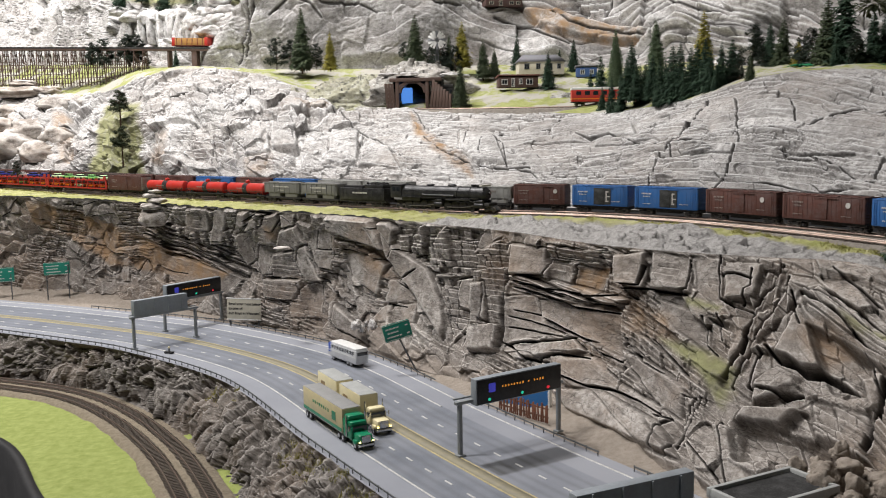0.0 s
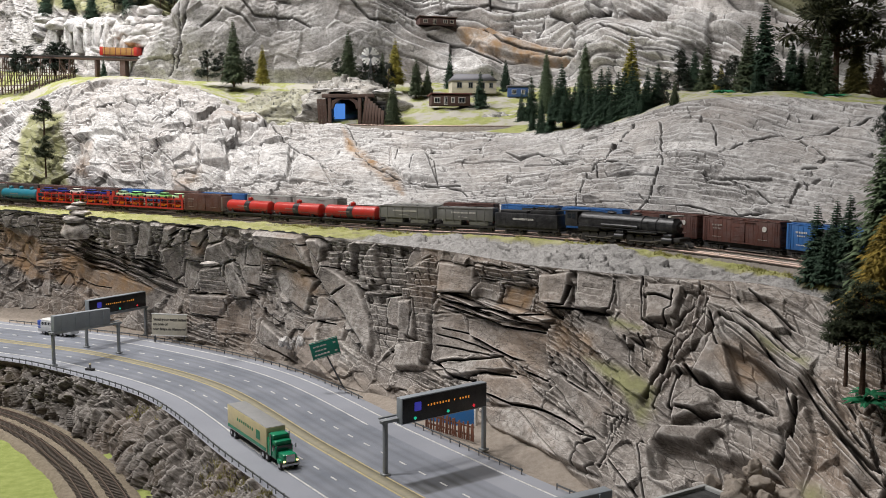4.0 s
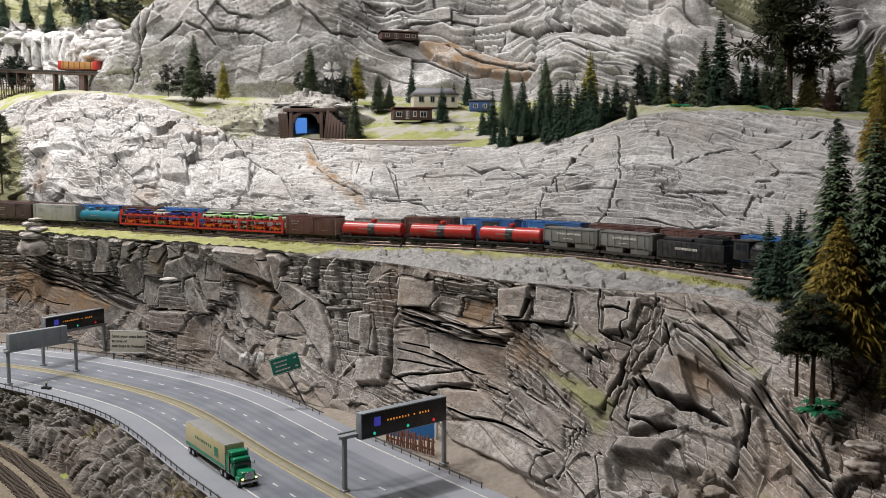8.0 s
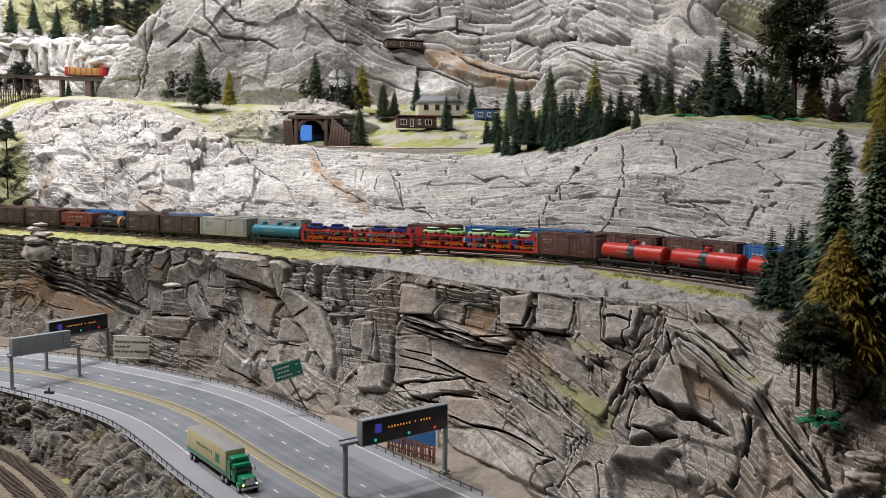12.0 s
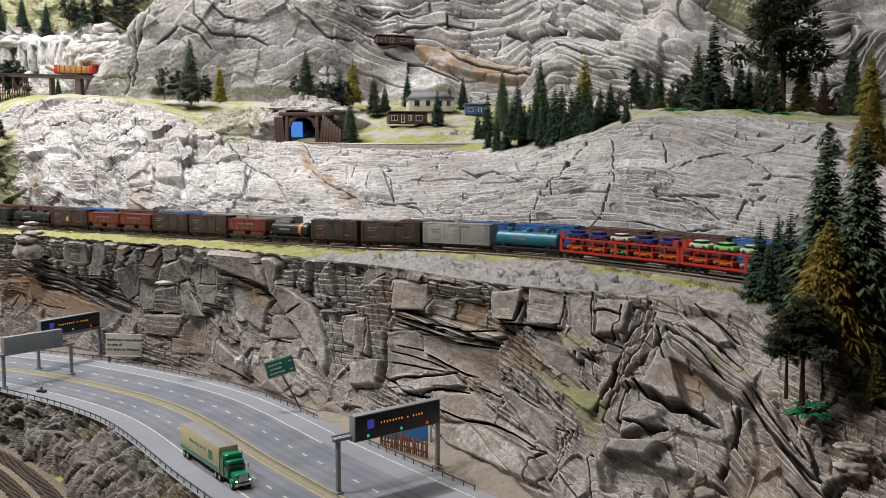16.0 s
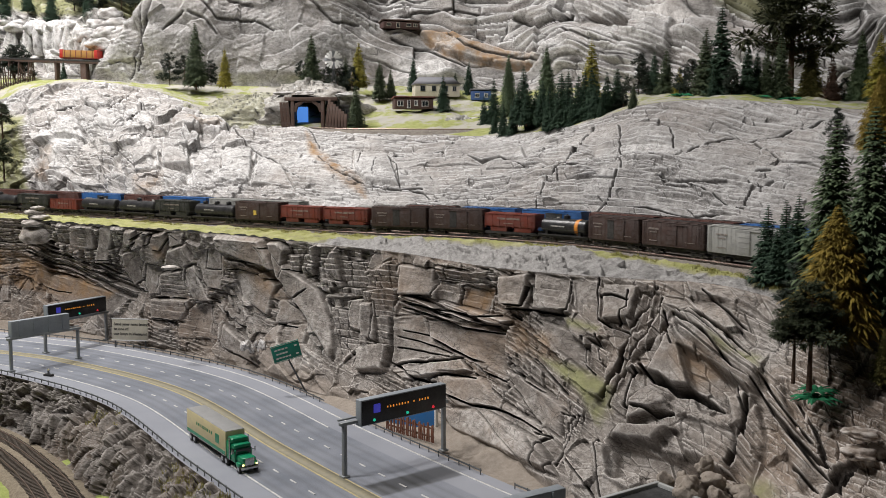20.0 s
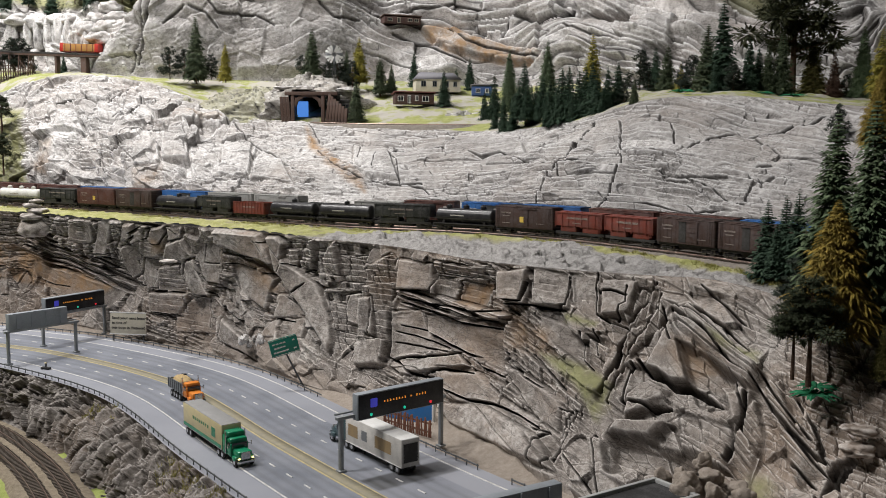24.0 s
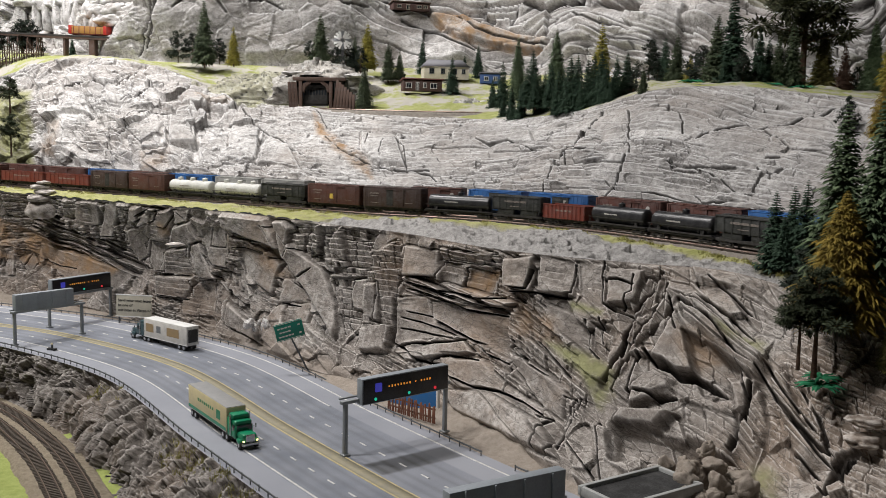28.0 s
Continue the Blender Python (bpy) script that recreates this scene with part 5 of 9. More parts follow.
def near_wall():
    n = 700
    s = np.linspace(0.0, LOW_TRACK.length, n)
    x, y, _, _, _ = LOW_TRACK.at(s, 0.024)
    foot = np.stack([x, y, np.full(n, LOW_Z - 0.004)], 1)
    top = []
    for px, py in zip(x, y):
        k = np.argmin((MEDIAN.p[:, 0] - px) ** 2 + (MEDIAN.p[:, 1] - py) ** 2)
        top.append(MEDIAN.s[k])
    top = np.maximum.accumulate(np.array(top))
    top = np.convolve(np.pad(top, 20, "edge"), np.ones(41) / 41, "valid")
    tx, ty, _, _, _ = MEDIAN.at(top, NEAR_SIDE + 0.003)
    head = np.stack([tx, ty, np.full(n, ROAD_Z - 0.0015)], 1)
    p, a, z, v = band(foot, head, 170, 1100, 0.012)
    tower, seam = rock_parts(a, z, np.zeros_like(a), 0.032, 91, 0.020, 0.0003, 0.0014, 2.6)
    chunk, joint = rock_parts(a, z, np.full_like(a, 0.5), 0.028, 94, 0.017, 0.0003, 0.0014, 0.9)
    d, seam = blend(smooth(-0.1, 0.12, fbm(a * 5, z * 7, 93, 2) + 0.6 * (v - 0.7)), (tower, seam), (chunk, joint))
    face, gap = facets(a, z, 0.020, 97, 10, 1.5)
    # The 0.5 floor puts the shade of this steep face into its colour.
    d, seam = d - 0.006 + 0.009 * face, np.maximum(np.maximum(seam, 0.5), gap)
    p = p + normals(p) * (d * smooth(0, 0.06, v) * smooth(1, 0.97, v))[..., None]
    zero = np.zeros_like(d)
    tagged(new("retaining_rock_wall", grid_mesh("retaining_rock_wall", p, rock_front, {"ochre": zero, "moss": zero, "sand": zero, "wash": seam})), "rough dark grey rock wall carrying the road", "rock wall", kind="structure")


near_wall()


def layout_base():
    """The closed dark carcass under the landscape."""
    ring = [(x + 0.01, y + 0.05) for x, y, _ in RIM[::30]] + [(x, y) for x, y, _ in PEAK[::-70]]
    bm = bmesh.new()
    low = [bm.verts.new((x, y, 0.0)) for x, y in ring]
    top = [bm.verts.new((x, y, 0.97)) for x, y in ring]
    bm.faces.new(top)
    for i in range(len(ring)):
        j = (i + 1) % len(ring)
        bm.faces.new((low[i], low[j], top[j], top[i]))
    me = bpy.data.meshes.new("layout_base")
    bm.to_mesh(me)
    bm.free()
    me.materials.append(fascia_black)
    tagged(new("layout_base", me), "plain black carcass under the model landscape", "base", kind="structure")


layout_base()

# hall around the layout
def hall():
    hall_paint = paint("hall_paint", (0.12, 0.12, 0.125), 0.9, 0, 0.2, 4)
    for name, x0, x1, y0, y1, z0, z1 in (("hall_floor", -8, 8, -4, 7, -0.1, 0), ("hall_ceiling", -8, 8, -4, 7, 4.2, 4.3), ("wall_back", -8, 8, 7, 7.1, 0, 4.2), ("wall_front", -8, 8, -4.1, -4, 0, 4.2), ("wall_left", -8.1, -8, -4, 7, 0, 4.2), ("wall_right", 8, 8.1, -4, 7, 0, 4.2)):
        bm = bmesh.new()
        bmesh.ops.create_cube(bm, size=1, matrix=Matrix.Translation(((x0 + x1) / 2, (y0 + y1) / 2, (z0 + z1) / 2)) @ Matrix.Diagonal((x1 - x0, y1 - y0, z1 - z0, 1)))
        me = bpy.data.meshes.new(name)
        bm.to_mesh(me)
        bm.free()
        me.materials.append(hall_paint)
        tagged(new(name, me), "plain dark grey exhibition hall " + name.split("_")[1 if name.startswith("hall") else 0], name.split("_")[0], kind="structure")


hall()


# ---- small builders ----
def box(bm, sx, sy, sz, x=0.0, y=0.0, z=0.0, bevel=0.0, rot=None):
    m = Matrix.Translation((x, y, z)) @ (rot if rot else Matrix()) @ Matrix.Diagonal((sx, sy, sz, 1))
    made = bmesh.ops.create_cube(bm, size=1, matrix=m)
    if bevel:
        edges = list({e for v in made["verts"] for e in v.link_edges})
        bmesh.ops.bevel(bm, geom=edges, offset=bevel, segments=2, affect="EDGES", profile=0.5)


def rod(bm, a, b, r0, r1=None, seg=10):
    a, b = Vector(a), Vector(b)
    m = Matrix.Translation((a + b) / 2) @ (b - a).to_track_quat("Z", "Y").to_matrix().to_4x4()
    bmesh.ops.create_cone(bm, cap_ends=True, segments=seg, radius1=r0, radius2=r0 if r1 is None else r1, depth=(b - a).length, matrix=m)


def ball(bm, r, x, y, z, sx=1, sy=1, sz=1, seg=12):
    bmesh.ops.create_uvsphere(bm, u_segments=seg, v_segments=max(6, seg // 2), radius=r, matrix=Matrix.Translation((x, y, z)) @ Matrix.Diagonal((sx, sy, sz, 1)))


def mesh_of(name, bm, material, smooth_below=0.0):
    me = bpy.data.meshes.new(name)
    if smooth_below:
        for f in bm.faces:
            f.smooth = True
        for e in bm.edges:
            e.smooth = len(e.link_faces) == 2 and e.calc_face_angle(9) < smooth_below
    bm.to_mesh(me)
    bm.free()
    me.materials.append(material)
    return me


def part(name, bm, material, parent, label="", smooth_below=0.6):
    ob = new(name, bm if isinstance(bm, bpy.types.Mesh) else mesh_of(name, bm, material, smooth_below))
    ob.parent = parent
    if label:
        ob["label"] = label
    return ob


def empty(name, label, category, group=""):
    ob = new(name)
    ob.empty_display_size = 0.01
    return tagged(ob, label, category, group)


def boxes(*rows):
    """A bmesh of boxes: size x, y, z, centre x, y, z and bevel."""
    bm = bmesh.new()
    for sx, sy, sz, x, y, z, *b in rows:
        box(bm, sx, sy, sz, x, y, z, b[0] if b else 0.0)
    return bm


# ---- paints of the models ----
black_steel = paint("black_locomotive_paint", (0.025, 0.025, 0.027), 0.4, 0.2, 0.35, 80)
dark_under = paint("dark_underframe", (0.03, 0.028, 0.026), 0.7, 0, 0.3, 90)
wheel_steel = paint("worn_wheel_steel", (0.25, 0.23, 0.21), 0.45, 0.7, 0.3, 90)
oxide = paint("brown_oxide_paint", (0.105, 0.042, 0.032), 0.6, 0, 0.35, 50)
dark_oxide = paint("dark_brown_paint", (0.062, 0.036, 0.03), 0.65, 0, 0.35, 50)
red_oxide = paint("red_oxide_paint", (0.20, 0.045, 0.03), 0.6, 0, 0.35, 50)
blue_car = paint("blue_wagon_paint", (0.03, 0.13, 0.36), 0.5, 0, 0.25, 50)
grey_car = paint("weathered_grey_paint", (0.19, 0.19, 0.18), 0.65, 0, 0.45, 40)
silver_car = paint("dull_silver_paint", (0.40, 0.40, 0.38), 0.5, 0.2, 0.35, 50)
dark_car = paint("sooty_black_paint", (0.03, 0.032, 0.03), 0.6, 0, 0.4, 60)
red_tank = paint("bright_red_tank_paint", (0.46, 0.03, 0.022), 0.3, 0, 0.2, 50)
teal_tank = paint("teal_tank_paint", (0.015, 0.15, 0.21), 0.35, 0, 0.2, 50)
white_tank = paint("white_tank_paint", (0.66, 0.66, 0.62), 0.4, 0, 0.35, 40)
black_tank = paint("gloss_black_tank_paint", (0.02, 0.02, 0.022), 0.3, 0, 0.3, 50)
orange_band = paint("orange_band_paint", (0.75, 0.28, 0.04), 0.5, 0, 0.2)
white_mark = paint("white_lettering", (0.62, 0.6, 0.56), 0.6, 0, 0.3)
pale_mark = paint("faded_lettering", (0.30, 0.26, 0.23), 0.7, 0, 0.4)
yellow_mark = paint("yellow_placard", (0.72, 0.52, 0.10), 0.6, 0, 0.2)
red_rack = paint("red_rack_paint", (0.48, 0.03, 0.02), 0.45, 0, 0.25)
green_toy = paint("green_car_paint", (0.25, 0.62, 0.18), 0.3, 0, 0.1)
pale_green_toy = paint("pale_green_car_paint", (0.50, 0.72, 0.42), 0.3, 0, 0.1)
orange_toy = paint("orange_car_paint", (0.80, 0.25, 0.02), 0.3, 0, 0.1)
navy_toy = paint("navy_car_paint", (0.03, 0.04, 0.22), 0.25, 0, 0.1)
coal = ground_material("coal", (0.01, 0.01, 0.01), (0.05, 0.05, 0.05), 300)
glass = paint("dark_window_glass", (0.02, 0.025, 0.03), 0.08, 0, 0.05, spec=0.8)
rubber = paint("black_rubber", (0.02, 0.02, 0.02), 0.8, 0, 0.3)
chrome = paint("chrome_trim", (0.55, 0.55, 0.55), 0.2, 0.9, 0.15)

# ---- rolling stock; x runs forwards, z from the rail's top ----
SHARED = {}


def bogie(parent, x, axles=2, wheel=0.0052):
    """A truck with its side frames and wheels."""
    key = ("bogie", axles)
    gap = 0.0165 if axles == 2 else 0.0145
    if key not in SHARED:
        long = gap * (axles - 1)
        bm = boxes((long + 0.006, 0.0022, 0.003, 0, 0.0098, 0.0062, 0.0005), (long + 0.006, 0.0022, 0.003, 0, -0.0098, 0.0062, 0.0005), (0.007, 0.019, 0.0035, 0, 0, 0.0075, 0.0004))
        for i in range(axles):
            for side in (-1, 1):
                box(bm, 0.0045, 0.0028, 0.004, (i - (axles - 1) / 2) * gap, side * 0.0102, 0.0052, 0.0006)
        frame_mesh = mesh_of("bogie_frame", bm, dark_under)
        bm = bmesh.new()
        for side in (-1, 1):
            rod(bm, (0, side * 0.0068, 0), (0, side * 0.0092, 0), wheel, seg=14)
        rod(bm, (0, -0.0068, 0), (0, 0.0068, 0), 0.0013, seg=6)
        SHARED[key] = frame_mesh, mesh_of("wheelset", bm, wheel_steel, 0.6)
    frame_mesh, wheel_mesh = SHARED[key]
    ob = part("bogie", frame_mesh, None, parent)
    ob.location = (x, 0, 0)
    for i in range(axles):
        w = part("wheelset", wheel_mesh, None, ob)
        w.location = ((i - (axles - 1) / 2) * gap, 0, wheel)


def running_gear(car, length, axles=2):
    part("underframe", boxes((length - 0.006, 0.026, 0.004, 0, 0, 0.0115), (length * 0.35, 0.012, 0.005, 0, 0, 0.008), (length + 0.003, 0.003, 0.0025, 0, 0, 0.0095)), dark_under, car)
    for sign in (-1, 1):
        bogie(car, sign * (length / 2 - 0.022), axles)


def ladder(bm, x, side, z0, z1):
    for off in (-0.0022, 0.0022):
        box(bm, 0.0005, 0.0006, z1 - z0, x + off, side, (z0 + z1) / 2)
    z = z0 + 0.003
    while z < z1:
        box(bm, 0.0044, 0.0006, 0.0005, x, side, z)
        z += 0.0042


def lettering(rows, material, parent, name="lettering"):
    """Plain bars in place of writing that cannot be read, on both sides."""
    bm = bmesh.new()
    for x, z, w, h, y in rows:
        n = max(1, int(w / 0.0028))
        for i in range(n):
            for side in (-1, 1):
                box(bm, 0.0019, 0.0003, h, x - w / 2 + (i + 0.5) * w / n, side * y, z)
    tagged(part(name, bm, material, parent), kind="stuff")


def pieces(name, size, material, places, parent):
    """Small alike blocks of one mesh, each an object of its own."""
    key = (name, size, material.name)
    if key not in SHARED:
        SHARED[key] = mesh_of(name, boxes((*size, 0, 0, 0, min(size) * 0.25)), material)
    for at in places:
        part(name, SHARED[key], None, parent).location = at


def boxcar(length, material, label, door=None, end=None, open_door=False, placard=False, tall=0.0365, mark=None):
    car = empty("boxcar", label, "boxcar", "goods wagons")
    body = length - 0.010
    z0 = 0.0135
    bm = boxes((body, 0.0335, tall, 0, 0, z0 + tall / 2, 0.0006))
    n, ribs = int(body / 0.0085), []
    for i in range(n):
        x = -body / 2 + (i + 0.5) * body / n
        if abs(x) > 0.015:
            for side in (-1, 1):
                ribs.append((x, side * 0.0168, z0 + tall / 2))
    part("body", bm, material, car)
    pieces("rib", (0.0009, 0.0006, tall - 0.003), material, ribs, car)
    for lx, side in ((body / 2 - 0.006, -0.0172), (-body / 2 + 0.006, -0.0172), (body / 2 - 0.006, 0.0172)):
        bm = bmesh.new()
        ladder(bm, lx, side, z0, z0 + tall)
        part("ladder", bm, material, car)
    bm = boxes((body + 0.001, 0.0345, 0.0012, 0, 0, z0 + tall + 0.0006, 0.0004))
    box(bm, body, 0.018, 0.0012, 0, 0, z0 + tall + 0.0016, 0.0004)
    m = int(body / 0.011)
    for i in range(m + 1):
        box(bm, 0.0009, 0.034, 0.0009, -body / 2 + i * body / m, 0, z0 + tall + 0.0014)
    part("roof", bm, material, car)
    part("roof_walk", boxes((body + 0.004, 0.005, 0.0007, 0, 0, z0 + tall + 0.0036)), dark_under, car)
    for sign in (-1, 1):
        bm = boxes((0.001, 0.032, tall - 0.002, sign * (body / 2 + 0.0004), 0, z0 + tall / 2))
        panel = part("end_panel", bm, end or material, car)
        pieces("corrugation", (0.0014, 0.029, 0.0018), end or material, [(sign * (body / 2 + 0.0012), 0, z0 + 0.004 + i * tall / 7.6) for i in range(7)], panel)
    for side in (-1, 1):
        slide = 0.016 if open_door else 0.0
        bm = boxes((0.022, 0.0014, tall - 0.005, slide, side * 0.0176, z0 + tall / 2, 0.0003))
        for i in range(5):
            box(bm, 0.021, 0.0006, 0.0009, slide, side * 0.0184, z0 + 0.005 + i * (tall - 0.009) / 4)
        part("door", bm, door or material, car)
        for rz in (z0 + tall - 0.002, z0 + 0.0015):
            part("door_rail", boxes((0.045, 0.0011, 0.0011, 0.008, side * 0.0180, rz)), material, car)
        if open_door:
            # A dark plate stands for the shade behind the open door.
            part("doorway", boxes((0.014, 0.0008, tall - 0.006, -0.004, side * 0.0170, z0 + tall / 2)), dark_under, car, "dark plate for the shade inside the doorway")
        if placard:
            part("placard", boxes((0.008, 0.0006, 0.010, -0.002, side * 0.0188, z0 + tall * 0.42)), yellow_mark, car, "yellow door placard")
    lettering([(-body * 0.3, z0 + tall * 0.72, 0.022, 0.0026, 0.0176), (-body * 0.3, z0 + tall * 0.58, 0.016, 0.0018, 0.0176), (-body * 0.3, z0 + tall * 0.22, 0.018, 0.0014, 0.0176), (body * 0.3, z0 + tall * 0.25, 0.018, 0.0012, 0.0176)], mark or pale_mark, car)
    running_gear(car, length)
    return car


def roundel(car, x, z):
    bm = bmesh.new()
    for side in (-1, 1):
        rod(bm, (x, side * 0.0172, z), (x, side * 0.0179, z), 0.0042, seg=16)
    part("roundel", bm, white_mark, car, "white round emblem")


def hopper(length, material, label, bays=7, load=None):
    car = empty("hopper_wagon", label, "hopper wagon", "goods wagons")
    body, z0, tall = length - 0.010, 0.015, 0.031
    bm = boxes((body, 0.031, tall - 0.008, 0, 0, z0 + 0.008 + (tall - 0.008) / 2, 0.0005))
    for x in (-body * 0.24, body * 0.24):
        box(bm, body * 0.34, 0.027, 0.012, x, 0, z0 + 0.004, 0.002)
    for i in range(bays + 1):
        for side in (-1, 1):
            box(bm, 0.0016, 0.0012, tall - 0.006, -body / 2 + i * body / bays, side * 0.0160, z0 + tall / 2 + 0.003)
    for side in (-1, 1):
        box(bm, body + 0.001, 0.0016, 0.0018, 0, side * 0.0160, z0 + tall)
    part("body", bm, material, car)
    for side in (-1, 1):
        bm = bmesh.new()
        ladder(bm, body / 2 - 0.004, side * 0.0172, z0, z0 + tall)
        part("ladder", bm, material, car)
    bm = boxes((body - 0.002, 0.030, 0.0012, 0, 0, z0 + tall + 0.0004))
    if load:
        for i in range(40):
            ball(bm, 0.004, random.uniform(-body / 2, body / 2) * 0.9, random.uniform(-0.011, 0.011), z0 + tall, 1.3, 1, 0.7, 6)
    else:
        pieces("hatch", (round(body / 7.4, 4), 0.012, 0.0014), material, [(-body / 2 + (i + 0.5) * body / 6, 0, z0 + tall + 0.0014) for i in range(6)], car)
    part("load" if load else "roof", bm, load or material, car)
    lettering([(-body * 0.02, z0 + tall * 0.72, body * 0.45, 0.0034, 0.0163), (-body * 0.02, z0 + tall * 0.45, body * 0.2, 0.0016, 0.0163)], white_mark if material is grey_car else pale_mark, car)
    running_gear(car, length)
    return car


def tank(length, material, label, domes=1, band_material=None, wide_band=0.0):
    car = empty("tank_wagon", label, "tank wagon", "goods wagons")
    body, r, zc = length - 0.016, 0.0138, 0.0285
    bm = bmesh.new()
    rod(bm, (-body / 2 + 0.004, 0, zc), (body / 2 - 0.004, 0, zc), r, seg=28)
    for sign in (-1, 1):
        ball(bm, r, sign * (body / 2 - 0.004), 0, zc, 0.35, 1, 1, 24)
    for i in range(3):
        x = (i - 1) * body * 0.3
        rod(bm, (x - 0.0004, 0, zc), (x + 0.0004, 0, zc), r + 0.0002, seg=28)
    part("tank", bm, material, car)
    for i in range(domes):
        x = (i - (domes - 1) / 2) * body * 0.3
        bm = bmesh.new()
        rod(bm, (x, 0, zc + r - 0.003), (x, 0, zc + r + 0.005), 0.0058, seg=18)
        ball(bm, 0.0058, x, 0, zc + r + 0.005, 1, 1, 0.3, 16)
        rod(bm, (x + 0.001, 0, zc + r + 0.005), (x + 0.001, 0, zc + r + 0.0082), 0.0012, seg=8)
        part("dome", bm, material, car)
    if band_material:
        w = wide_band or 0.007
        x = 0.0 if wide_band else body * 0.30
        bm = bmesh.new()
        rod(bm, (x - w / 2, 0, zc), (x + w / 2, 0, zc), r + 0.0004, seg=28)
        part("band", bm, band_material, car, "painted band round the tank")
    part("deck", boxes((body + 0.006, 0.030, 0.0016, 0, 0, 0.0135)), dark_under, car)
    for side in (-1, 1):
        bm = boxes((body + 0.004, 0.0008, 0.0008, 0, side * 0.0155, 0.0235))
        for i in range(7):
            box(bm, 0.0007, 0.0007, 0.010, (i - 3) * body / 6.2, side * 0.0155, 0.0188)
        part("handrail", bm, dark_under, car)
    for x in (-body * 0.36, body * 0.36):
        part("saddle", boxes((0.006, 0.024, 0.006, x, 0, 0.017)), dark_under, car)
    lettering([(-body * 0.1, zc + 0.001, 0.03, 0.0022, r + 0.0003)], white_mark if material is black_tank else pale_mark, car)
    running_gear(car, length)
    return car


def gondola(length, material, label):
    car = empty("gondola_wagon", label, "gondola wagon", "goods wagons")
    body, z0, tall = length - 0.010, 0.0135, 0.024
    bm = boxes((body, 0.0315, 0.002, 0, 0, z0 + 0.001))
    for side in (-1, 1):
        box(bm, body, 0.0014, tall, 0, side * 0.0155, z0 + tall / 2)
        box(bm, body + 0.001, 0.0024, 0.0016, 0, side * 0.0158, z0 + tall)
        for i in range(11):
            box(bm, 0.0013, 0.0014, tall, (i - 5) * body / 10.2, side * 0.0168, z0 + tall / 2)
    for sign in (-1, 1):
        box(bm, 0.0014, 0.031, tall, sign * body / 2, 0, z0 + tall / 2)
    part("body", bm, material, car)
    part("load", boxes((body - 0.004, 0.028, 0.012, 0, 0, z0 + 0.012, 0.003)), coal, car, "dark load of coal")
    lettering([(0, z0 + tall * 0.6, body * 0.4, 0.003, 0.0163)], pale_mark, car)
    running_gear(car, length)
    return car


def toy_car(bm_body, x, z, scale=1.0):
    box(bm_body, 0.040 * scale, 0.018, 0.0065, x, 0, z + 0.0055, 0.0022)
    box(bm_body, 0.021 * scale, 0.0155, 0.0055, x - 0.002, 0, z + 0.0110, 0.0024)


def auto_rack(length, label, top_paints, low_paints):
    """An open two-deck car carrier with its load of cars."""
    car = empty("car_carrier_wagon", label, "car carrier", "goods wagons")
    body, z0 = length - 0.010, 0.0135
    bm = boxes((body, 0.033, 0.003, 0, 0, z0), (body, 0.031, 0.0014, 0, 0, z0 + 0.0225))
    n = 10
    for i in range(n + 1):
        for side in (-1, 1):
            box(bm, 0.0022 if i % 5 else 0.006, 0.0014, 0.0235, -body / 2 + i * body / n, side * 0.0160, z0 + 0.0112)
    for side in (-1, 1):
        box(bm, body, 0.0012, 0.0022, 0, side * 0.0164, z0 + 0.0225)
        box(bm, body, 0.0012, 0.0032, 0, side * 0.0164, z0 + 0.001)
        box(bm, body, 0.0008, 0.0010, 0, side * 0.0164, z0 + 0.0125)
        for sign in (-1, 1):
            box(bm, 0.010, 0.0012, 0.012, sign * (body / 2 - 0.005), side * 0.0164, z0 + 0.029)
    part("rack", bm, red_rack, car)
    count = int(body / 0.046)
    for deck, paints, z in ((0, low_paints, z0 + 0.0015), (1, top_paints, z0 + 0.0232)):
        for i in range(count):
            x = (i - (count - 1) / 2) * body / count
            bm = bmesh.new()
            toy_car(bm, x, z)
            shell = part("carried_car", bm, paints[i % len(paints)], car)
            bm = boxes((0.0235, 0.0160, 0.0032, x - 0.002, 0, z + 0.0108, 0.0012), (0.0195, 0.0162, 0.0030, x - 0.002, 0, z + 0.0109))
            part("glasshouse", bm, glass, shell)
            if "toy wheel" not in SHARED:
                bm = bmesh.new()
                rod(bm, (0, -0.0008, 0), (0, 0.0008, 0), 0.0034, seg=10)
                SHARED["toy wheel"] = mesh_of("wheel", bm, rubber, 0.6)
            for wx in (-0.012, 0.012):
                for side in (-1, 1):
                    part("wheel", SHARED["toy wheel"], None, shell).location = (x + wx, side * 0.0086, z + 0.0032)
    running_gear(car, length)
    return car


def drive_wheel(parent, x, r, y_sign):
    key = ("drive", r)
    if key not in SHARED:
        bm = bmesh.new()
        rod(bm, (0, -0.001, 0), (0, 0.001, 0), r, seg=24)
        rod(bm, (0, -0.0016, 0), (0, 0.0016, 0), r * 0.28, seg=12)
        for k in range(12):
            a = k * math.pi / 6
            rod(bm, (0, 0.0012, 0), (r * 0.85 * math.cos(a), 0.0012, r * 0.85 * math.sin(a)), 0.0006, seg=5)
        SHARED[key] = mesh_of("drive_wheel", bm, dark_under, 0.5)
    w = part("drive_wheel", SHARED[key], None, parent)
    w.location = (x, y_sign * 0.0088, r)


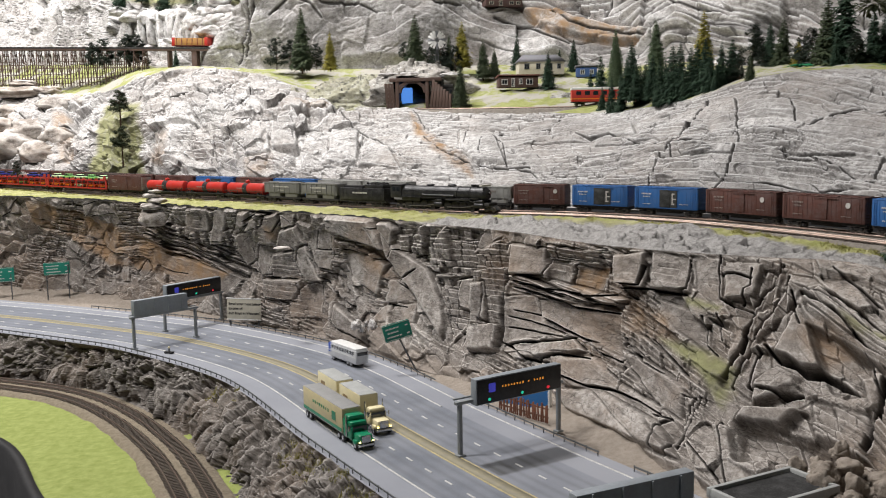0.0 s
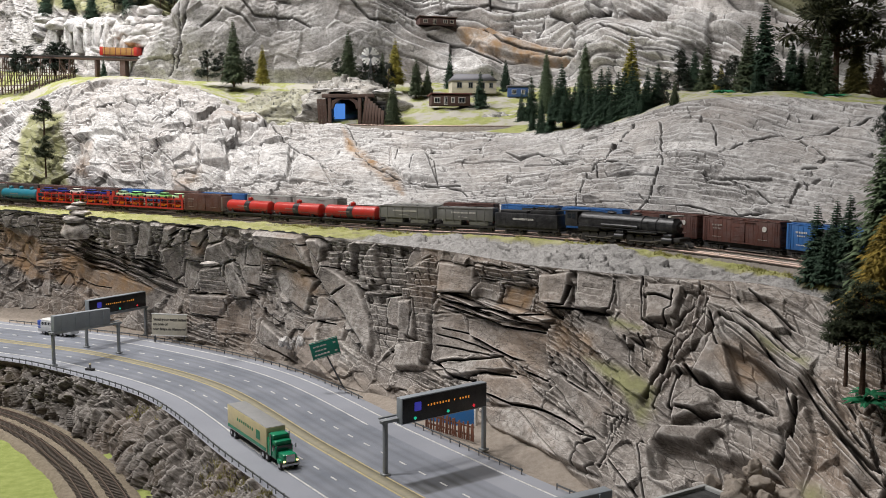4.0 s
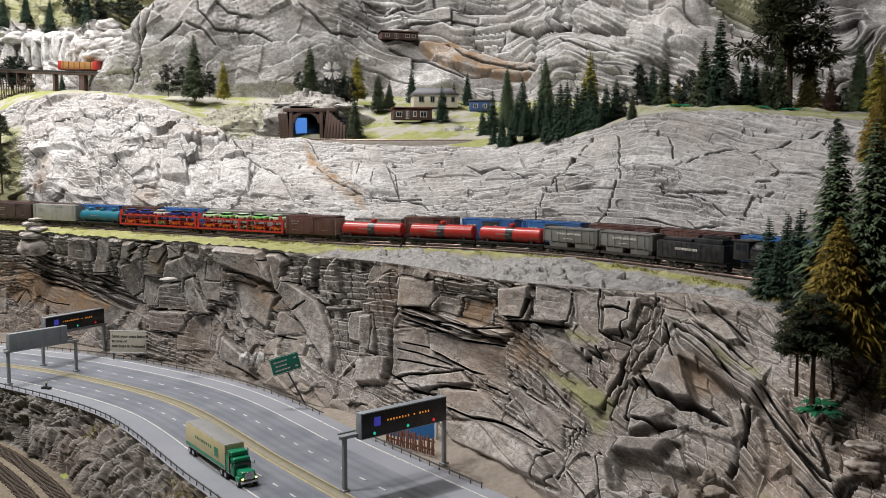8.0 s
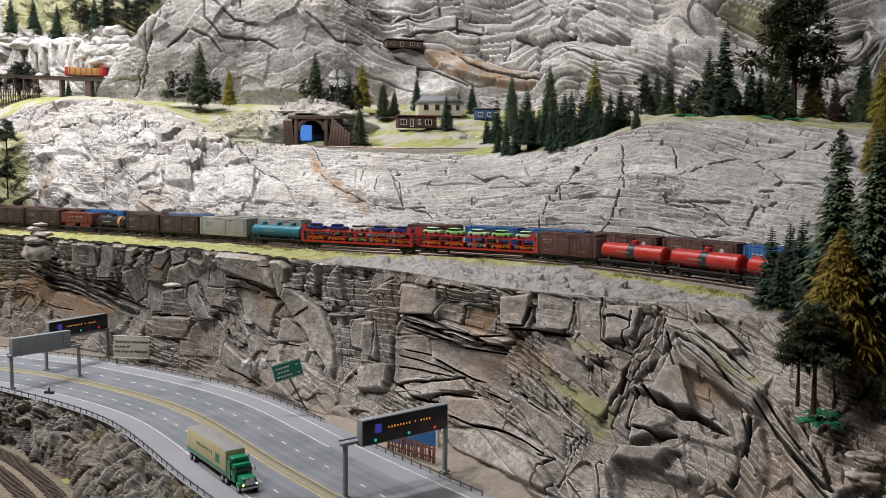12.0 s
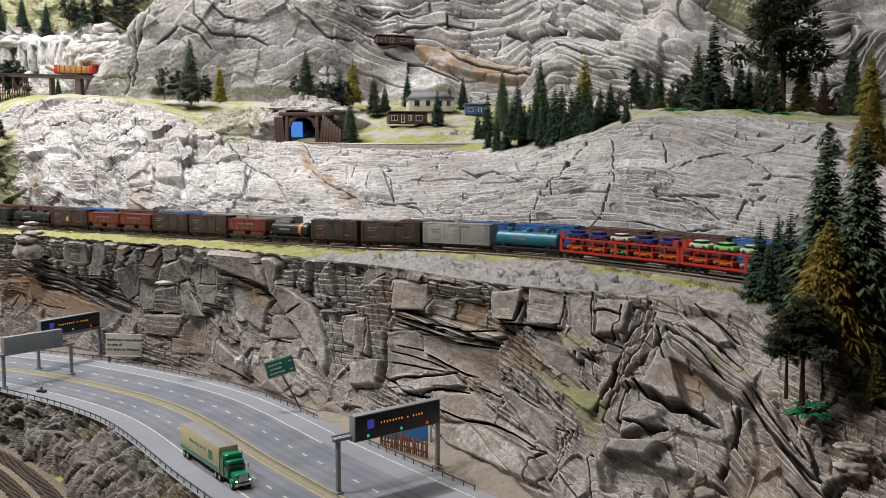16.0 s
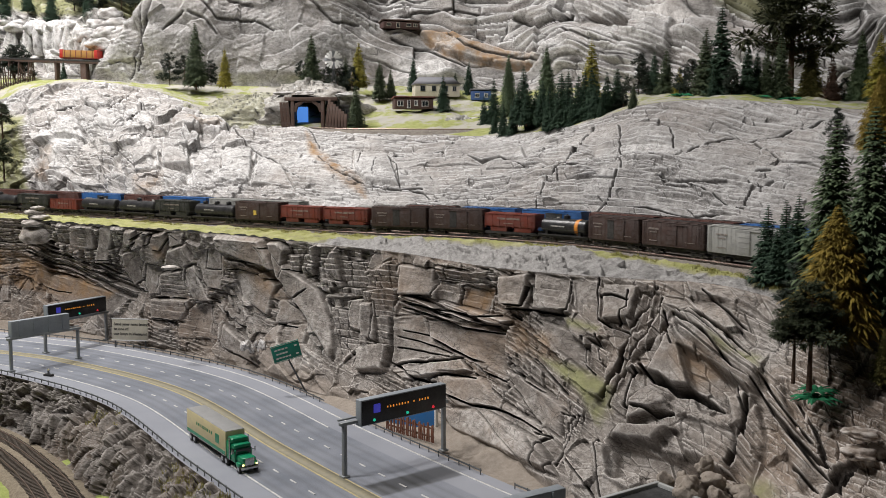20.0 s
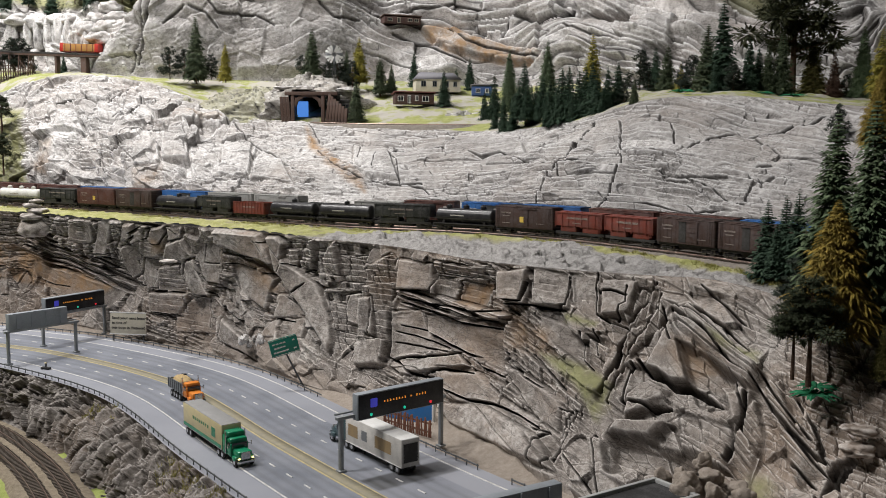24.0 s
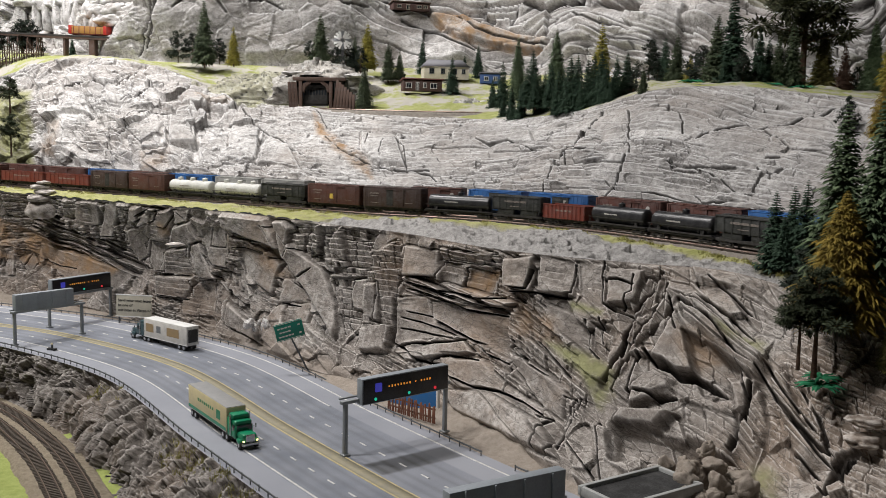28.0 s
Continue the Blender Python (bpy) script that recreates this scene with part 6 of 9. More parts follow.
def steam_locomotive():
    """A large articulated engine with two sets of eight coupled wheels."""
    eng = empty("steam_locomotive", "huge black articulated steam locomotive with soot-grey boiler", "locomotive")
    front = 0.145
    bm = bmesh.new()
    rod(bm, (-0.085, 0, 0.034), (0.055, 0, 0.034), 0.0150, seg=32)
    rod(bm, (0.055, 0, 0.034), (0.118, 0, 0.034), 0.0142, seg=32)
    rod(bm, (0.118, 0, 0.034), (0.123, 0, 0.034), 0.0142, 0.0095, seg=32)
    for x in (-0.06, -0.03, 0.0, 0.03, 0.055, 0.085):
        rod(bm, (x - 0.0007, 0, 0.034), (x + 0.0007, 0, 0.034), 0.0153, seg=32)
    box(bm, 0.05, 0.029, 0.02, -0.062, 0, 0.027, 0.003)
    part("boiler", bm, black_steel, eng, "black boiler with bands")
    bm = boxes((0.030, 0.0335, 0.026, -0.100, 0, 0.036, 0.0012), (0.036, 0.0355, 0.0014, -0.102, 0, 0.0497, 0.0006))
    part("cab", bm, black_steel, eng)
    for x in (-0.094, -0.105):
        part("cab_window", boxes((0.008, 0.0342, 0.008, x, 0, 0.041)), glass, eng)
    for x, r, h in ((-0.02, 0.0062, 0.0545), (0.035, 0.0066, 0.0545)):
        bm = bmesh.new()
        rod(bm, (x, 0, 0.046), (x, 0, h - 0.004), r, seg=18)
        ball(bm, r, x, 0, h - 0.004, 1.6, 1, 0.45, 16)
        part("steam_dome", bm, black_steel, eng)
    for x in (0.088, 0.100):
        bm = bmesh.new()
        rod(bm, (x, 0, 0.046), (x, 0, 0.053), 0.0048, 0.0056, 16)
        part("chimney", bm, black_steel, eng)
    bm = bmesh.new()
    for side in (-1, 1):
        box(bm, 0.20, 0.004, 0.0012, 0.01, side * 0.0160, 0.0255)
        rod(bm, (-0.08, side * 0.0155, 0.040), (0.11, side * 0.0155, 0.040), 0.0006, seg=6)
        rod(bm, (-0.03, side * 0.0150, 0.030), (0.05, side * 0.0150, 0.030), 0.0026, seg=10)
        rod(bm, (0.03, side * 0.0158, 0.022), (0.09, side * 0.0158, 0.023), 0.0018, seg=8)
        for x in (-0.05, -0.01, 0.03, 0.07):
            rod(bm, (x, side * 0.0155, 0.0255), (x, side * 0.0155, 0.041), 0.0005, seg=5)
    part("running_board", bm, black_steel, eng, "side walkways, tanks and pipes")
    bm = boxes((0.235, 0.010, 0.006, 0.01, 0, 0.014), (0.012, 0.030, 0.007, 0.128, 0, 0.0145, 0.001))
    for i in range(7):
        rod(bm, (0.133, (i - 3) * 0.0042, 0.0135), (0.145, (i - 3) * 0.0022, 0.004), 0.0008, seg=5)
    part("frame", bm, dark_under, eng)
    for x in (0.112, 0.012):
        for side in (-1, 1):
            bm = bmesh.new()
            rod(bm, (x - 0.011, side * 0.0140, 0.0125), (x + 0.009, side * 0.0140, 0.0125), 0.0052, seg=16)
            rod(bm, (x - 0.008, side * 0.0135, 0.0200), (x + 0.007, side * 0.0135, 0.0200), 0.0034, seg=14)
            part("cylinder", bm, black_steel, eng)
        for i in range(4):
            for side in (-1, 1):
                drive_wheel(eng, x - 0.024 - i * 0.0195, 0.0094, side)
        for side in (-1, 1):
            bm = bmesh.new()
            rod(bm, (x - 0.024, side * 0.0112, 0.007), (x - 0.0825, side * 0.0112, 0.007), 0.0009, seg=6)
            rod(bm, (x - 0.011, side * 0.0126, 0.0125), (x - 0.0435, side * 0.0126, 0.007), 0.0009, seg=6)
            part("coupling_rod", bm, wheel_steel, eng, "bright steel coupling rod")
    bogie(eng, 0.132, 2)
    bogie(eng, -0.093, 2)
    bm = bmesh.new()
    rod(bm, (0.122, 0, 0.0365), (0.128, 0, 0.0365), 0.0032, seg=14)
    part("headlight", bm, chrome, eng, "chrome ringed headlight")
    part("number_plate", boxes((0.006, 0.0338, 0.003, 0.115, 0, 0.0515)), white_mark, eng)
    return eng


def tender():
    car = empty("tender", "long black tender heaped with coal", "tender")
    bm = boxes((0.135, 0.034, 0.026, 0, 0, 0.0275, 0.002), (0.055, 0.030, 0.010, 0.036, 0, 0.0435, 0.002), (0.06, 0.022, 0.006, -0.03, 0, 0.0425, 0.002))
    for i in range(14):
        for side in (-1, 1):
            box(bm, 0.0006, 0.0006, 0.024, (i - 6.5) * 0.0098, side * 0.0171, 0.028)
    part("tank_body", bm, black_steel, car)
    bm = bmesh.new()
    for i in range(70):
        ball(bm, 0.0032, random.uniform(0.012, 0.060), random.uniform(-0.011, 0.011), 0.0475 + random.uniform(0, 0.003), 1, 1, 0.8, 6)
    part("coal_heap", bm, coal, car, "heap of coal lumps")
    part("frame", boxes((0.14, 0.028, 0.005, 0, 0, 0.0125)), dark_under, car)
    lettering([(-0.005, 0.030, 0.045, 0.0035, 0.0172)], white_mark, car)
    bogie(car, 0.042, 3)
    bogie(car, -0.030, 3)
    return car


# moving train: length and rear place of each vehicle on the near track at 0 s
TRAIN = []


def couple(car, length, rear):
    TRAIN.append((car, length, rear))
    return rear - 0.0


def build_train():
    couple(steam_locomotive(), 0.262, 2.448)
    couple(tender(), 0.145, 2.305)
    s = 2.305
    rows = [
        (0.125, lambda n: hopper(n, grey_car, "weathered grey covered hopper wagon with white lettering")),
        (0.130, lambda n: hopper(n, grey_car, "weathered grey covered hopper wagon with white lettering")),
        (0.152, lambda n: tank(n, red_tank, "bright red tank wagon with a black centre band", 1, black_tank, 0.016)),
        (0.152, lambda n: tank(n, red_tank, "bright red tank wagon with a black centre band", 1, black_tank, 0.016)),
        (0.152, lambda n: tank(n, red_tank, "bright red tank wagon with a black centre band", 1, black_tank, 0.016)),
        (0.140, lambda n: boxcar(n, oxide, "brown boxcar with silver ends", None, silver_car)),
        (0.266, lambda n: auto_rack(n, "red two-deck car carrier with pale green cars on top", (pale_green_toy, green_toy), (orange_toy, orange_toy, pale_green_toy))),
        (0.270, lambda n: auto_rack(n, "red two-deck car carrier with navy cars on top", (navy_toy, navy_toy, white_mark), (orange_toy, orange_toy, green_toy))),
        (0.155, lambda n: tank(n, teal_tank, "teal blue tank wagon with three domes", 3)),
        (0.155, lambda n: boxcar(n, silver_car, "dull silver boxcar with ribbed ends", None, None, False, False, 0.0375)),
        (0.135, lambda n: boxcar(n, dark_oxide, "dark brown boxcar with a closed door")),
        (0.122, lambda n: boxcar(n, dark_oxide, "dark brown boxcar with an open door", None, None, True)),
        (0.118, lambda n: tank(n, black_tank, "black tank wagon with an orange band", 1, orange_band)),
        (0.118, lambda n: hopper(n, red_oxide, "red oxide hopper wagon with faded lettering")),
        (0.125, lambda n: boxcar(n, dark_oxide, "dark brown boxcar with an open door", None, None, True)),
        (0.125, lambda n: boxcar(n, dark_oxide, "dark brown boxcar with an open door", None, None, True)),
        (0.115, lambda n: hopper(n, red_oxide, "red oxide hopper wagon with faded lettering")),
        (0.115, lambda n: hopper(n, red_oxide, "red oxide hopper wagon with faded lettering")),
        (0.135, lambda n: boxcar(n, dark_oxide, "dark brown refrigerator wagon with a yellow placard", None, None, False, True)),
        (0.140, lambda n: tank(n, black_tank, "black tank wagon with three domes", 3)),
        (0.126, lambda n: hopper(n, dark_car, "sooty black hopper wagon")),
        (0.140, lambda n: tank(n, black_tank, "glossy black tank wagon with one dome", 1)),
        (0.135, lambda n: tank(n, black_tank, "glossy black tank wagon with one dome", 1)),
        (0.102, lambda n: gondola(n, red_oxide, "red oxide gondola wagon loaded with coal")),
        (0.114, lambda n: hopper(n, dark_car, "sooty black hopper wagon")),
        (0.150, lambda n: tank(n, black_tank, "glossy black tank wagon with one dome", 1)),
        (0.135, lambda n: boxcar(n, dark_oxide, "dark brown boxcar with an open door", None, None, True)),
        (0.140, lambda n: boxcar(n, oxide, "brown refrigerator wagon with a yellow placard", None, None, False, True)),
        (0.132, lambda n: hopper(n, dark_car, "sooty black hopper wagon")),
        (0.155, lambda n: tank(n, white_tank, "dirty white tank wagon with three domes", 3)),
        (0.152, lambda n: tank(n, white_tank, "dirty white tank wagon with three domes", 3)),
        (0.135, lambda n: boxcar(n, oxide, "brown boxcar with a closed door")),
        (0.140, lambda n: boxcar(n, dark_oxide, "dark brown boxcar with an open door", None, None, True)),
        (0.160, lambda n: gondola(n, red_oxide, "red oxide gondola wagon loaded with coal")),
        (0.160, lambda n: gondola(n, red_oxide, "red oxide gondola wagon loaded with coal")),
        (0.140, lambda n: boxcar(n, oxide, "brown boxcar with a closed door")),
    ]
    for length, make in rows:
        s -= length
        couple(make(length), length, s)


build_train()


def on_track(s, length, off=0.0):
    """The pose of a vehicle whose middle lies at s."""
    x0, y0, z0, _, _ = NEAR_TRACK.at(s - length * 0.33, off)
    x1, y1, z1, _, _ = NEAR_TRACK.at(s + length * 0.33, off)
    head = math.degrees(math.atan2(y1 - y0, x1 - x0))
    return pose((x0 + x1) / 2, (y0 + y1) / 2, (z0 + z1) / 2, 0, -math.degrees(math.atan2(z1 - z0, length * 0.66)), head)


FAR_OFF = 0.062


def parked_train():
    def blue(n):
        car = boxcar(n, blue_car, "blue boxcar with black doors and white emblem", dark_car, None, False, False, 0.0365, white_mark)
        body = n - 0.010
        bm = bmesh.new()
        for side in (-1, 1):
            box(bm, 0.016, 0.0006, 0.030, side * 0.0 + 0.017, side * 0.0176, 0.0315)
        part("black_panel", bm, dark_car, car)
        bm = bmesh.new()
        for side in (-1, 1):
            for dx, dz, w, h in ((0.016, 0.0315, 0.002, 0.020), (0.0175, 0.0405, 0.006, 0.002), (0.0175, 0.0225, 0.006, 0.002), (0.020, 0.0315, 0.007, 0.002)):
                box(bm, w, 0.0004, h, dx, side * 0.0181, dz)
        part("emblem", bm, white_mark, car)
        return car

    def brown(n):
        car = boxcar(n, oxide, "brown oxide boxcar with a white round emblem", None, None, False, False, 0.0365, pale_mark)
        roundel(car, n * 0.3, 0.039)
        return car

    s = 3.717
    for length, make in ((0.155, blue), (0.15, blue), (0.16, brown), (0.156, brown), (0.141, blue), (0.127, blue), (0.117, brown),
                         (0.12, lambda n: hopper(n, silver_car, "pale silver covered hopper wagon")), (0.15, lambda n: gondola(n, dark_car, "black gondola wagon loaded with coal")),
                         (0.14, lambda n: boxcar(n, silver_car, "dull silver boxcar with a ribbed roof")), (0.15, lambda n: boxcar(n, silver_car, "dull silver boxcar with a ribbed roof")), (0.16, blue), (0.14, brown), (0.15, blue),
                         (0.15, lambda n: boxcar(n, oxide, "brown boxcar with a closed door")), (0.15, brown), (0.15, lambda n: boxcar(n, dark_oxide, "dark brown boxcar with an open door", None, None, True)),
                         (0.15, brown), (0.15, brown), (0.15, brown), (0.15, brown)):
        car = make(length)
        car.matrix_world = on_track(s - length / 2, length, FAR_OFF)
        s -= length


parked_train()


# ---- tracks ----
def track(name, curve, s0, s1, off, label, drop=0.0):
    ob = tagged(new(name), label, "railway track", kind="structure")
    ob.empty_display_size = 0.01
    n = int((s1 - s0) / 0.0068)
    s = np.linspace(s0, s1, n)
    x, y, z, tx, ty = curve.at(s, off)
    corners = np.array([(-1, -1, 0), (1, -1, 0), (1, 1, 0), (-1, 1, 0), (-1, -1, 1), (1, -1, 1), (1, 1, 1), (-1, 1, 1)], float) * (0.0014, 0.0145, 0.002)
    faces = np.array([(4, 5, 6, 7), (0, 1, 5, 4), (1, 2, 6, 5), (2, 3, 7, 6), (3, 0, 4, 7)])
    jig = np.random.uniform(0.92, 1.06, (n, 1))
    vx = x[:, None] + corners[None, :, 0] * tx[:, None] - corners[None, :, 1] * jig * ty[:, None]
    vy = y[:, None] + corners[None, :, 0] * ty[:, None] + corners[None, :, 1] * jig * tx[:, None]
    vz = z[:, None] - drop - 0.0045 + corners[None, :, 2] + 0 * vx
    me = bpy.data.meshes.new("sleepers")
    me.from_pydata(np.stack([vx, vy, vz], -1).reshape(-1, 3).tolist(), [], (faces[None] + 8 * np.arange(n)[:, None, None]).reshape(-1, 4).tolist())
    me.materials.append(sleeper_wood)
    tagged(part("sleepers", me, None, ob), kind="stuff")
    for side in (-1, 1):
        m = int((s1 - s0) / 0.02)
        sr = np.linspace(s0, s1, m)
        p = np.zeros((4, m, 3))
        for i, (d, h) in enumerate(((-0.0005, -0.003), (-0.0005, 0), (0.0005, 0), (0.0005, -0.003))):
            rx, ry, rz, _, _ = curve.at(sr, off + side * 0.0083 + d)
            p[i, :, 0], p[i, :, 1], p[i, :, 2] = rx, ry, rz - drop + h
        part("rail", grid_mesh("rail", p, rail_steel), None, ob, "rusty rail with bright top")
    return ob


sleeper_wood = ground_material("dark_sleeper_wood", (0.07, 0.06, 0.05), (0.17, 0.145, 0.125), 200)
rail_steel = paint("rusty_rail_steel", (0.26, 0.19, 0.15), 0.4, 0.7, 0.5, 120)


def bed(name, curve, s0, s1, off, width, top, label, material, depth=0.02):
    """A ballast bed with sloping shoulders along a curve."""
    n = int((s1 - s0) / 0.006)
    s = np.linspace(s0, s1, n)
    prof = [(-width / 2 - 0.014, -depth), (-width / 2 - 0.004, -0.006), (-width / 2, -0.001), (-width / 4, 0), (0, 0), (width / 4, 0), (width / 2, -0.001), (width / 2 + 0.004, -0.006), (width / 2 + 0.014, -depth)]
    p = np.zeros((len(prof), n, 3))
    for i, (o, h) in enumerate(prof):
        x, y, z, _, _ = curve.at(s, off + o)
        p[i, :, 0], p[i, :, 1], p[i, :, 2] = x, y, z - top + h + 0.0016 * fbm(x * 160, y * 160, 3, 2)
    tagged(new(name, grid_mesh(name, p, material, shade=True)), label, "ballast", kind="structure")


low_ballast = ground_material("dusty_brown_ballast", (0.15, 0.125, 0.09), (0.33, 0.28, 0.21), 150)
bed("trackbed", NEAR_TRACK, -3.4, 8.2, FAR_OFF / 2, 0.105, 0.0036, "grey brown ballast bed under two tracks", ballast, 0.007)
track("railway_track_near", NEAR_TRACK, -3.4, 8.2, 0.0, "model railway track with dark sleepers")
track("railway_track_far", NEAR_TRACK, -3.4, 8.2, FAR_OFF, "model railway track with dark sleepers")
bed("trackbed_low", LOW_TRACK, 0.0, LOW_TRACK.length, -0.024, 0.096, -0.0035, "brown ballast bed of the lower double track", low_ballast, 0.012)
track("railway_track_low", LOW_TRACK, 0.0, LOW_TRACK.length, -0.004, "weathered double curve of model track", -0.0075)
track("railway_track_low_inner", LOW_TRACK, 0.0, LOW_TRACK.length, -0.045, "weathered double curve of model track", -0.0075)

from mathutils.bvhtree import BVHTree

# ---- road vehicles; x runs forwards, z from the road ----
semi_green = paint("green_truck_paint", (0.008, 0.21, 0.10), 0.25, 0, 0.1)
trailer_tan = paint("tan_trailer_paint", (0.60, 0.52, 0.31), 0.5, 0, 0.2)
trailer_roof = paint("grey_trailer_roof", (0.38, 0.39, 0.38), 0.6, 0, 0.3)
cream_paint = paint("cream_truck_paint", (0.78, 0.70, 0.44), 0.4, 0, 0.15)
white_paint = paint("white_vehicle_paint", (0.74, 0.74, 0.72), 0.4, 0, 0.15)
silver_paint = paint("silver_bus_paint", (0.62, 0.63, 0.64), 0.35, 0.1, 0.2)
blue_paint = paint("blue_bus_paint", (0.03, 0.08, 0.40), 0.35, 0, 0.15)
orange_paint = paint("orange_truck_paint", (0.75, 0.24, 0.03), 0.3, 0, 0.15)
grey_paint = paint("mid_grey_paint", (0.20, 0.21, 0.22), 0.5, 0.2, 0.25)
dark_teal = paint("dark_teal_truck_paint", (0.05, 0.09, 0.10), 0.3, 0, 0.15)
mural = paint("brown_mural_print", (0.34, 0.24, 0.12), 0.6, 0, 0.3, 120)
sandload = ground_material("sand_load", (0.42, 0.30, 0.14), (0.62, 0.47, 0.26), 200)
lamp_yellow = glow("lit_headlight", (1.0, 0.85, 0.35), 2.5)
amber_dot = glow("lit_amber_marker", (1.0, 0.45, 0.05), 2.0)


def road_wheel(parent, x, y, r=0.0058):
    key = ("road wheel", r)
    if key not in SHARED:
        bm = bmesh.new()
        rod(bm, (0, -0.0018, 0), (0, 0.0018, 0), r, seg=16)
        tyre = mesh_of("tyre", bm, rubber, 0.6)
        bm = bmesh.new()
        rod(bm, (0, -0.0021, 0), (0, 0.0021, 0), r * 0.55, seg=12)
        SHARED[key] = tyre, mesh_of("rim", bm, chrome, 0.6)
    tyre, rim = SHARED[key]
    w = part("tyre", tyre, None, parent)
    w.location = (x, y, r)
    part("rim", rim, None, w)


def tractor(parent, x, paint_cab, sleeper=True, lit=True):
    """A bonneted lorry cab whose front bumper lies at x."""
    bm = bmesh.new()
    box(bm, 0.022, 0.021, 0.012, x - 0.013, 0, 0.0155, 0.003)
    box(bm, 0.016, 0.0265, 0.018, x - 0.030, 0, 0.019, 0.002)
    box(bm, 0.015, 0.0255, 0.008, x - 0.031, 0, 0.031, 0.003)
    if sleeper:
        box(bm, 0.016, 0.027, 0.026, x - 0.044, 0, 0.023, 0.002)
        box(bm, 0.018, 0.025, 0.008, x - 0.041, 0, 0.038, 0.003)
    for side in (-1, 1):
        box(bm, 0.012, 0.005, 0.007, x - 0.012, side * 0.0115, 0.0105, 0.002)
    cab = part("cab", bm, paint_cab, parent)
    bm = boxes((0.0014, 0.022, 0.007, x - 0.0215, 0, 0.0255, 0.0004), (0.009, 0.0272, 0.006, x - 0.029, 0, 0.0250, 0.0004))
    part("windscreen", bm, glass, cab)
    bm = boxes((0.0012, 0.013, 0.010, x - 0.0015, 0, 0.0160, 0.0003), (0.0022, 0.025, 0.0035, x - 0.001, 0, 0.0075, 0.0006))
    part("grille", bm, chrome, cab, "chrome grille and bumper")
    for side in (-1, 1):
        bm = bmesh.new()
        box(bm, 0.0012, 0.003, 0.0022, x - 0.0008, side * 0.0098, 0.0125, 0.0004)
        part("headlight", bm, lamp_yellow if lit else chrome, cab, "lit headlight" if lit else "")
        bm = bmesh.new()
        rod(bm, (x - 0.037, side * 0.0142, 0.012), (x - 0.037, side * 0.0142, 0.043), 0.0011, seg=8)
        part("exhaust_stack", bm, chrome, cab)
        bm = bmesh.new()
        box(bm, 0.0014, 0.0016, 0.006, x - 0.022, side * 0.0172, 0.026, 0.0003)
        rod(bm, (x - 0.023, side * 0.013, 0.026), (x - 0.022, side * 0.017, 0.026), 0.0004, seg=5)
        part("mirror", bm, chrome, cab)
        road_wheel(parent, x - 0.010, side * 0.0115)
        for dx in (-0.052, -0.066):
            road_wheel(parent, x + dx, side * 0.0115)
    part("chassis", boxes((0.065, 0.010, 0.004, x - 0.042, 0, 0.0095)), dark_under, parent)


def trailer(parent, x0, x1, side_paint, roof_paint, top=0.0455, base=0.0125, axles=(0.010, 0.023), print_rows=()):
    length = x1 - x0
    bm = boxes((length, 0.0290, top - base, (x0 + x1) / 2, 0, (top + base) / 2, 0.0008))
    body = part("trailer_body", bm, side_paint, parent)
    part("trailer_roof", boxes((length - 0.001, 0.0282, 0.0008, (x0 + x1) / 2, 0, top + 0.0003, 0.0003)), roof_paint, body)
    bm = boxes((length - 0.004, 0.012, 0.003, (x0 + x1) / 2, 0, base - 0.0015))
    for sign in (-1, 1):
        box(bm, 0.0016, 0.0016, 0.009, x0 + length * 0.72, sign * 0.008, base - 0.0045)
    part("trailer_frame", bm, dark_under, body)
    for y_sign in (-1, 1):
        box_bm = boxes((length, 0.0006, 0.0012, (x0 + x1) / 2, y_sign * 0.0147, base + 0.001))
        part("skirt_rail", box_bm, roof_paint, body)
    for dx in axles:
        for side in (-1, 1):
            road_wheel(parent, x0 + dx, side * 0.0115)
    for rx, rz, rw, rh, material, name in print_rows:
        for side in (-1, 1):
            part(name, boxes((rw, 0.0004, rh, rx, side * 0.0147, rz)), material, body)
    bm = boxes((0.0008, 0.0008, top - base - 0.002, x0 - 0.0004, 0, (top + base) / 2), (0.0008, 0.025, 0.0008, x0 - 0.0004, 0, base + 0.008))
    part("rear_doors", bm, roof_paint, body)
    return body


def green_semi():
    lorry = empty("articulated_lorry", "green bonneted lorry with a tan box trailer", "lorry")
    tractor(lorry, 0.092, semi_green)
    body = trailer(lorry, -0.108, 0.042, trailer_tan, paint("grey_trailer_roof", (0.27, 0.27, 0.265), 0.6, 0, 0.3), 0.0475, 0.0125, (0.012, 0.026), ((-0.033, 0.0165, 0.146, 0.005, semi_green, "green_stripe"), (0.012, 0.031, 0.014, 0.013, semi_green, "leaf_emblem")))
    bm = bmesh.new()
    for i, w in enumerate((0.005, 0.006, 0.004, 0.006, 0.005, 0.006, 0.004, 0.005)):
        for side in (-1, 1):
            box(bm, w * 0.7, 0.0004, 0.0045, -0.066 + i * 0.0082, side * 0.0147, 0.034)
    part("lettering", bm, semi_green, body)
    return lorry


def twin_lorry():
    lorry = empty("double_trailer_lorry", "cream bonneted lorry pulling two cream box trailers", "lorry")
    for x0, x1 in ((-0.042, 0.040), (0.052, 0.134)):
        trailer(lorry, x0, x1, cream_paint, trailer_roof, 0.0475, 0.0125, (0.010, 0.022), ((x0 + 0.024, 0.030, 0.018, 0.011, mural, "emblem"), (x0 + 0.055, 0.027, 0.022, 0.003, semi_green, "lettering")))
    tractor(lorry, 0.188, cream_paint, False)
    return lorry


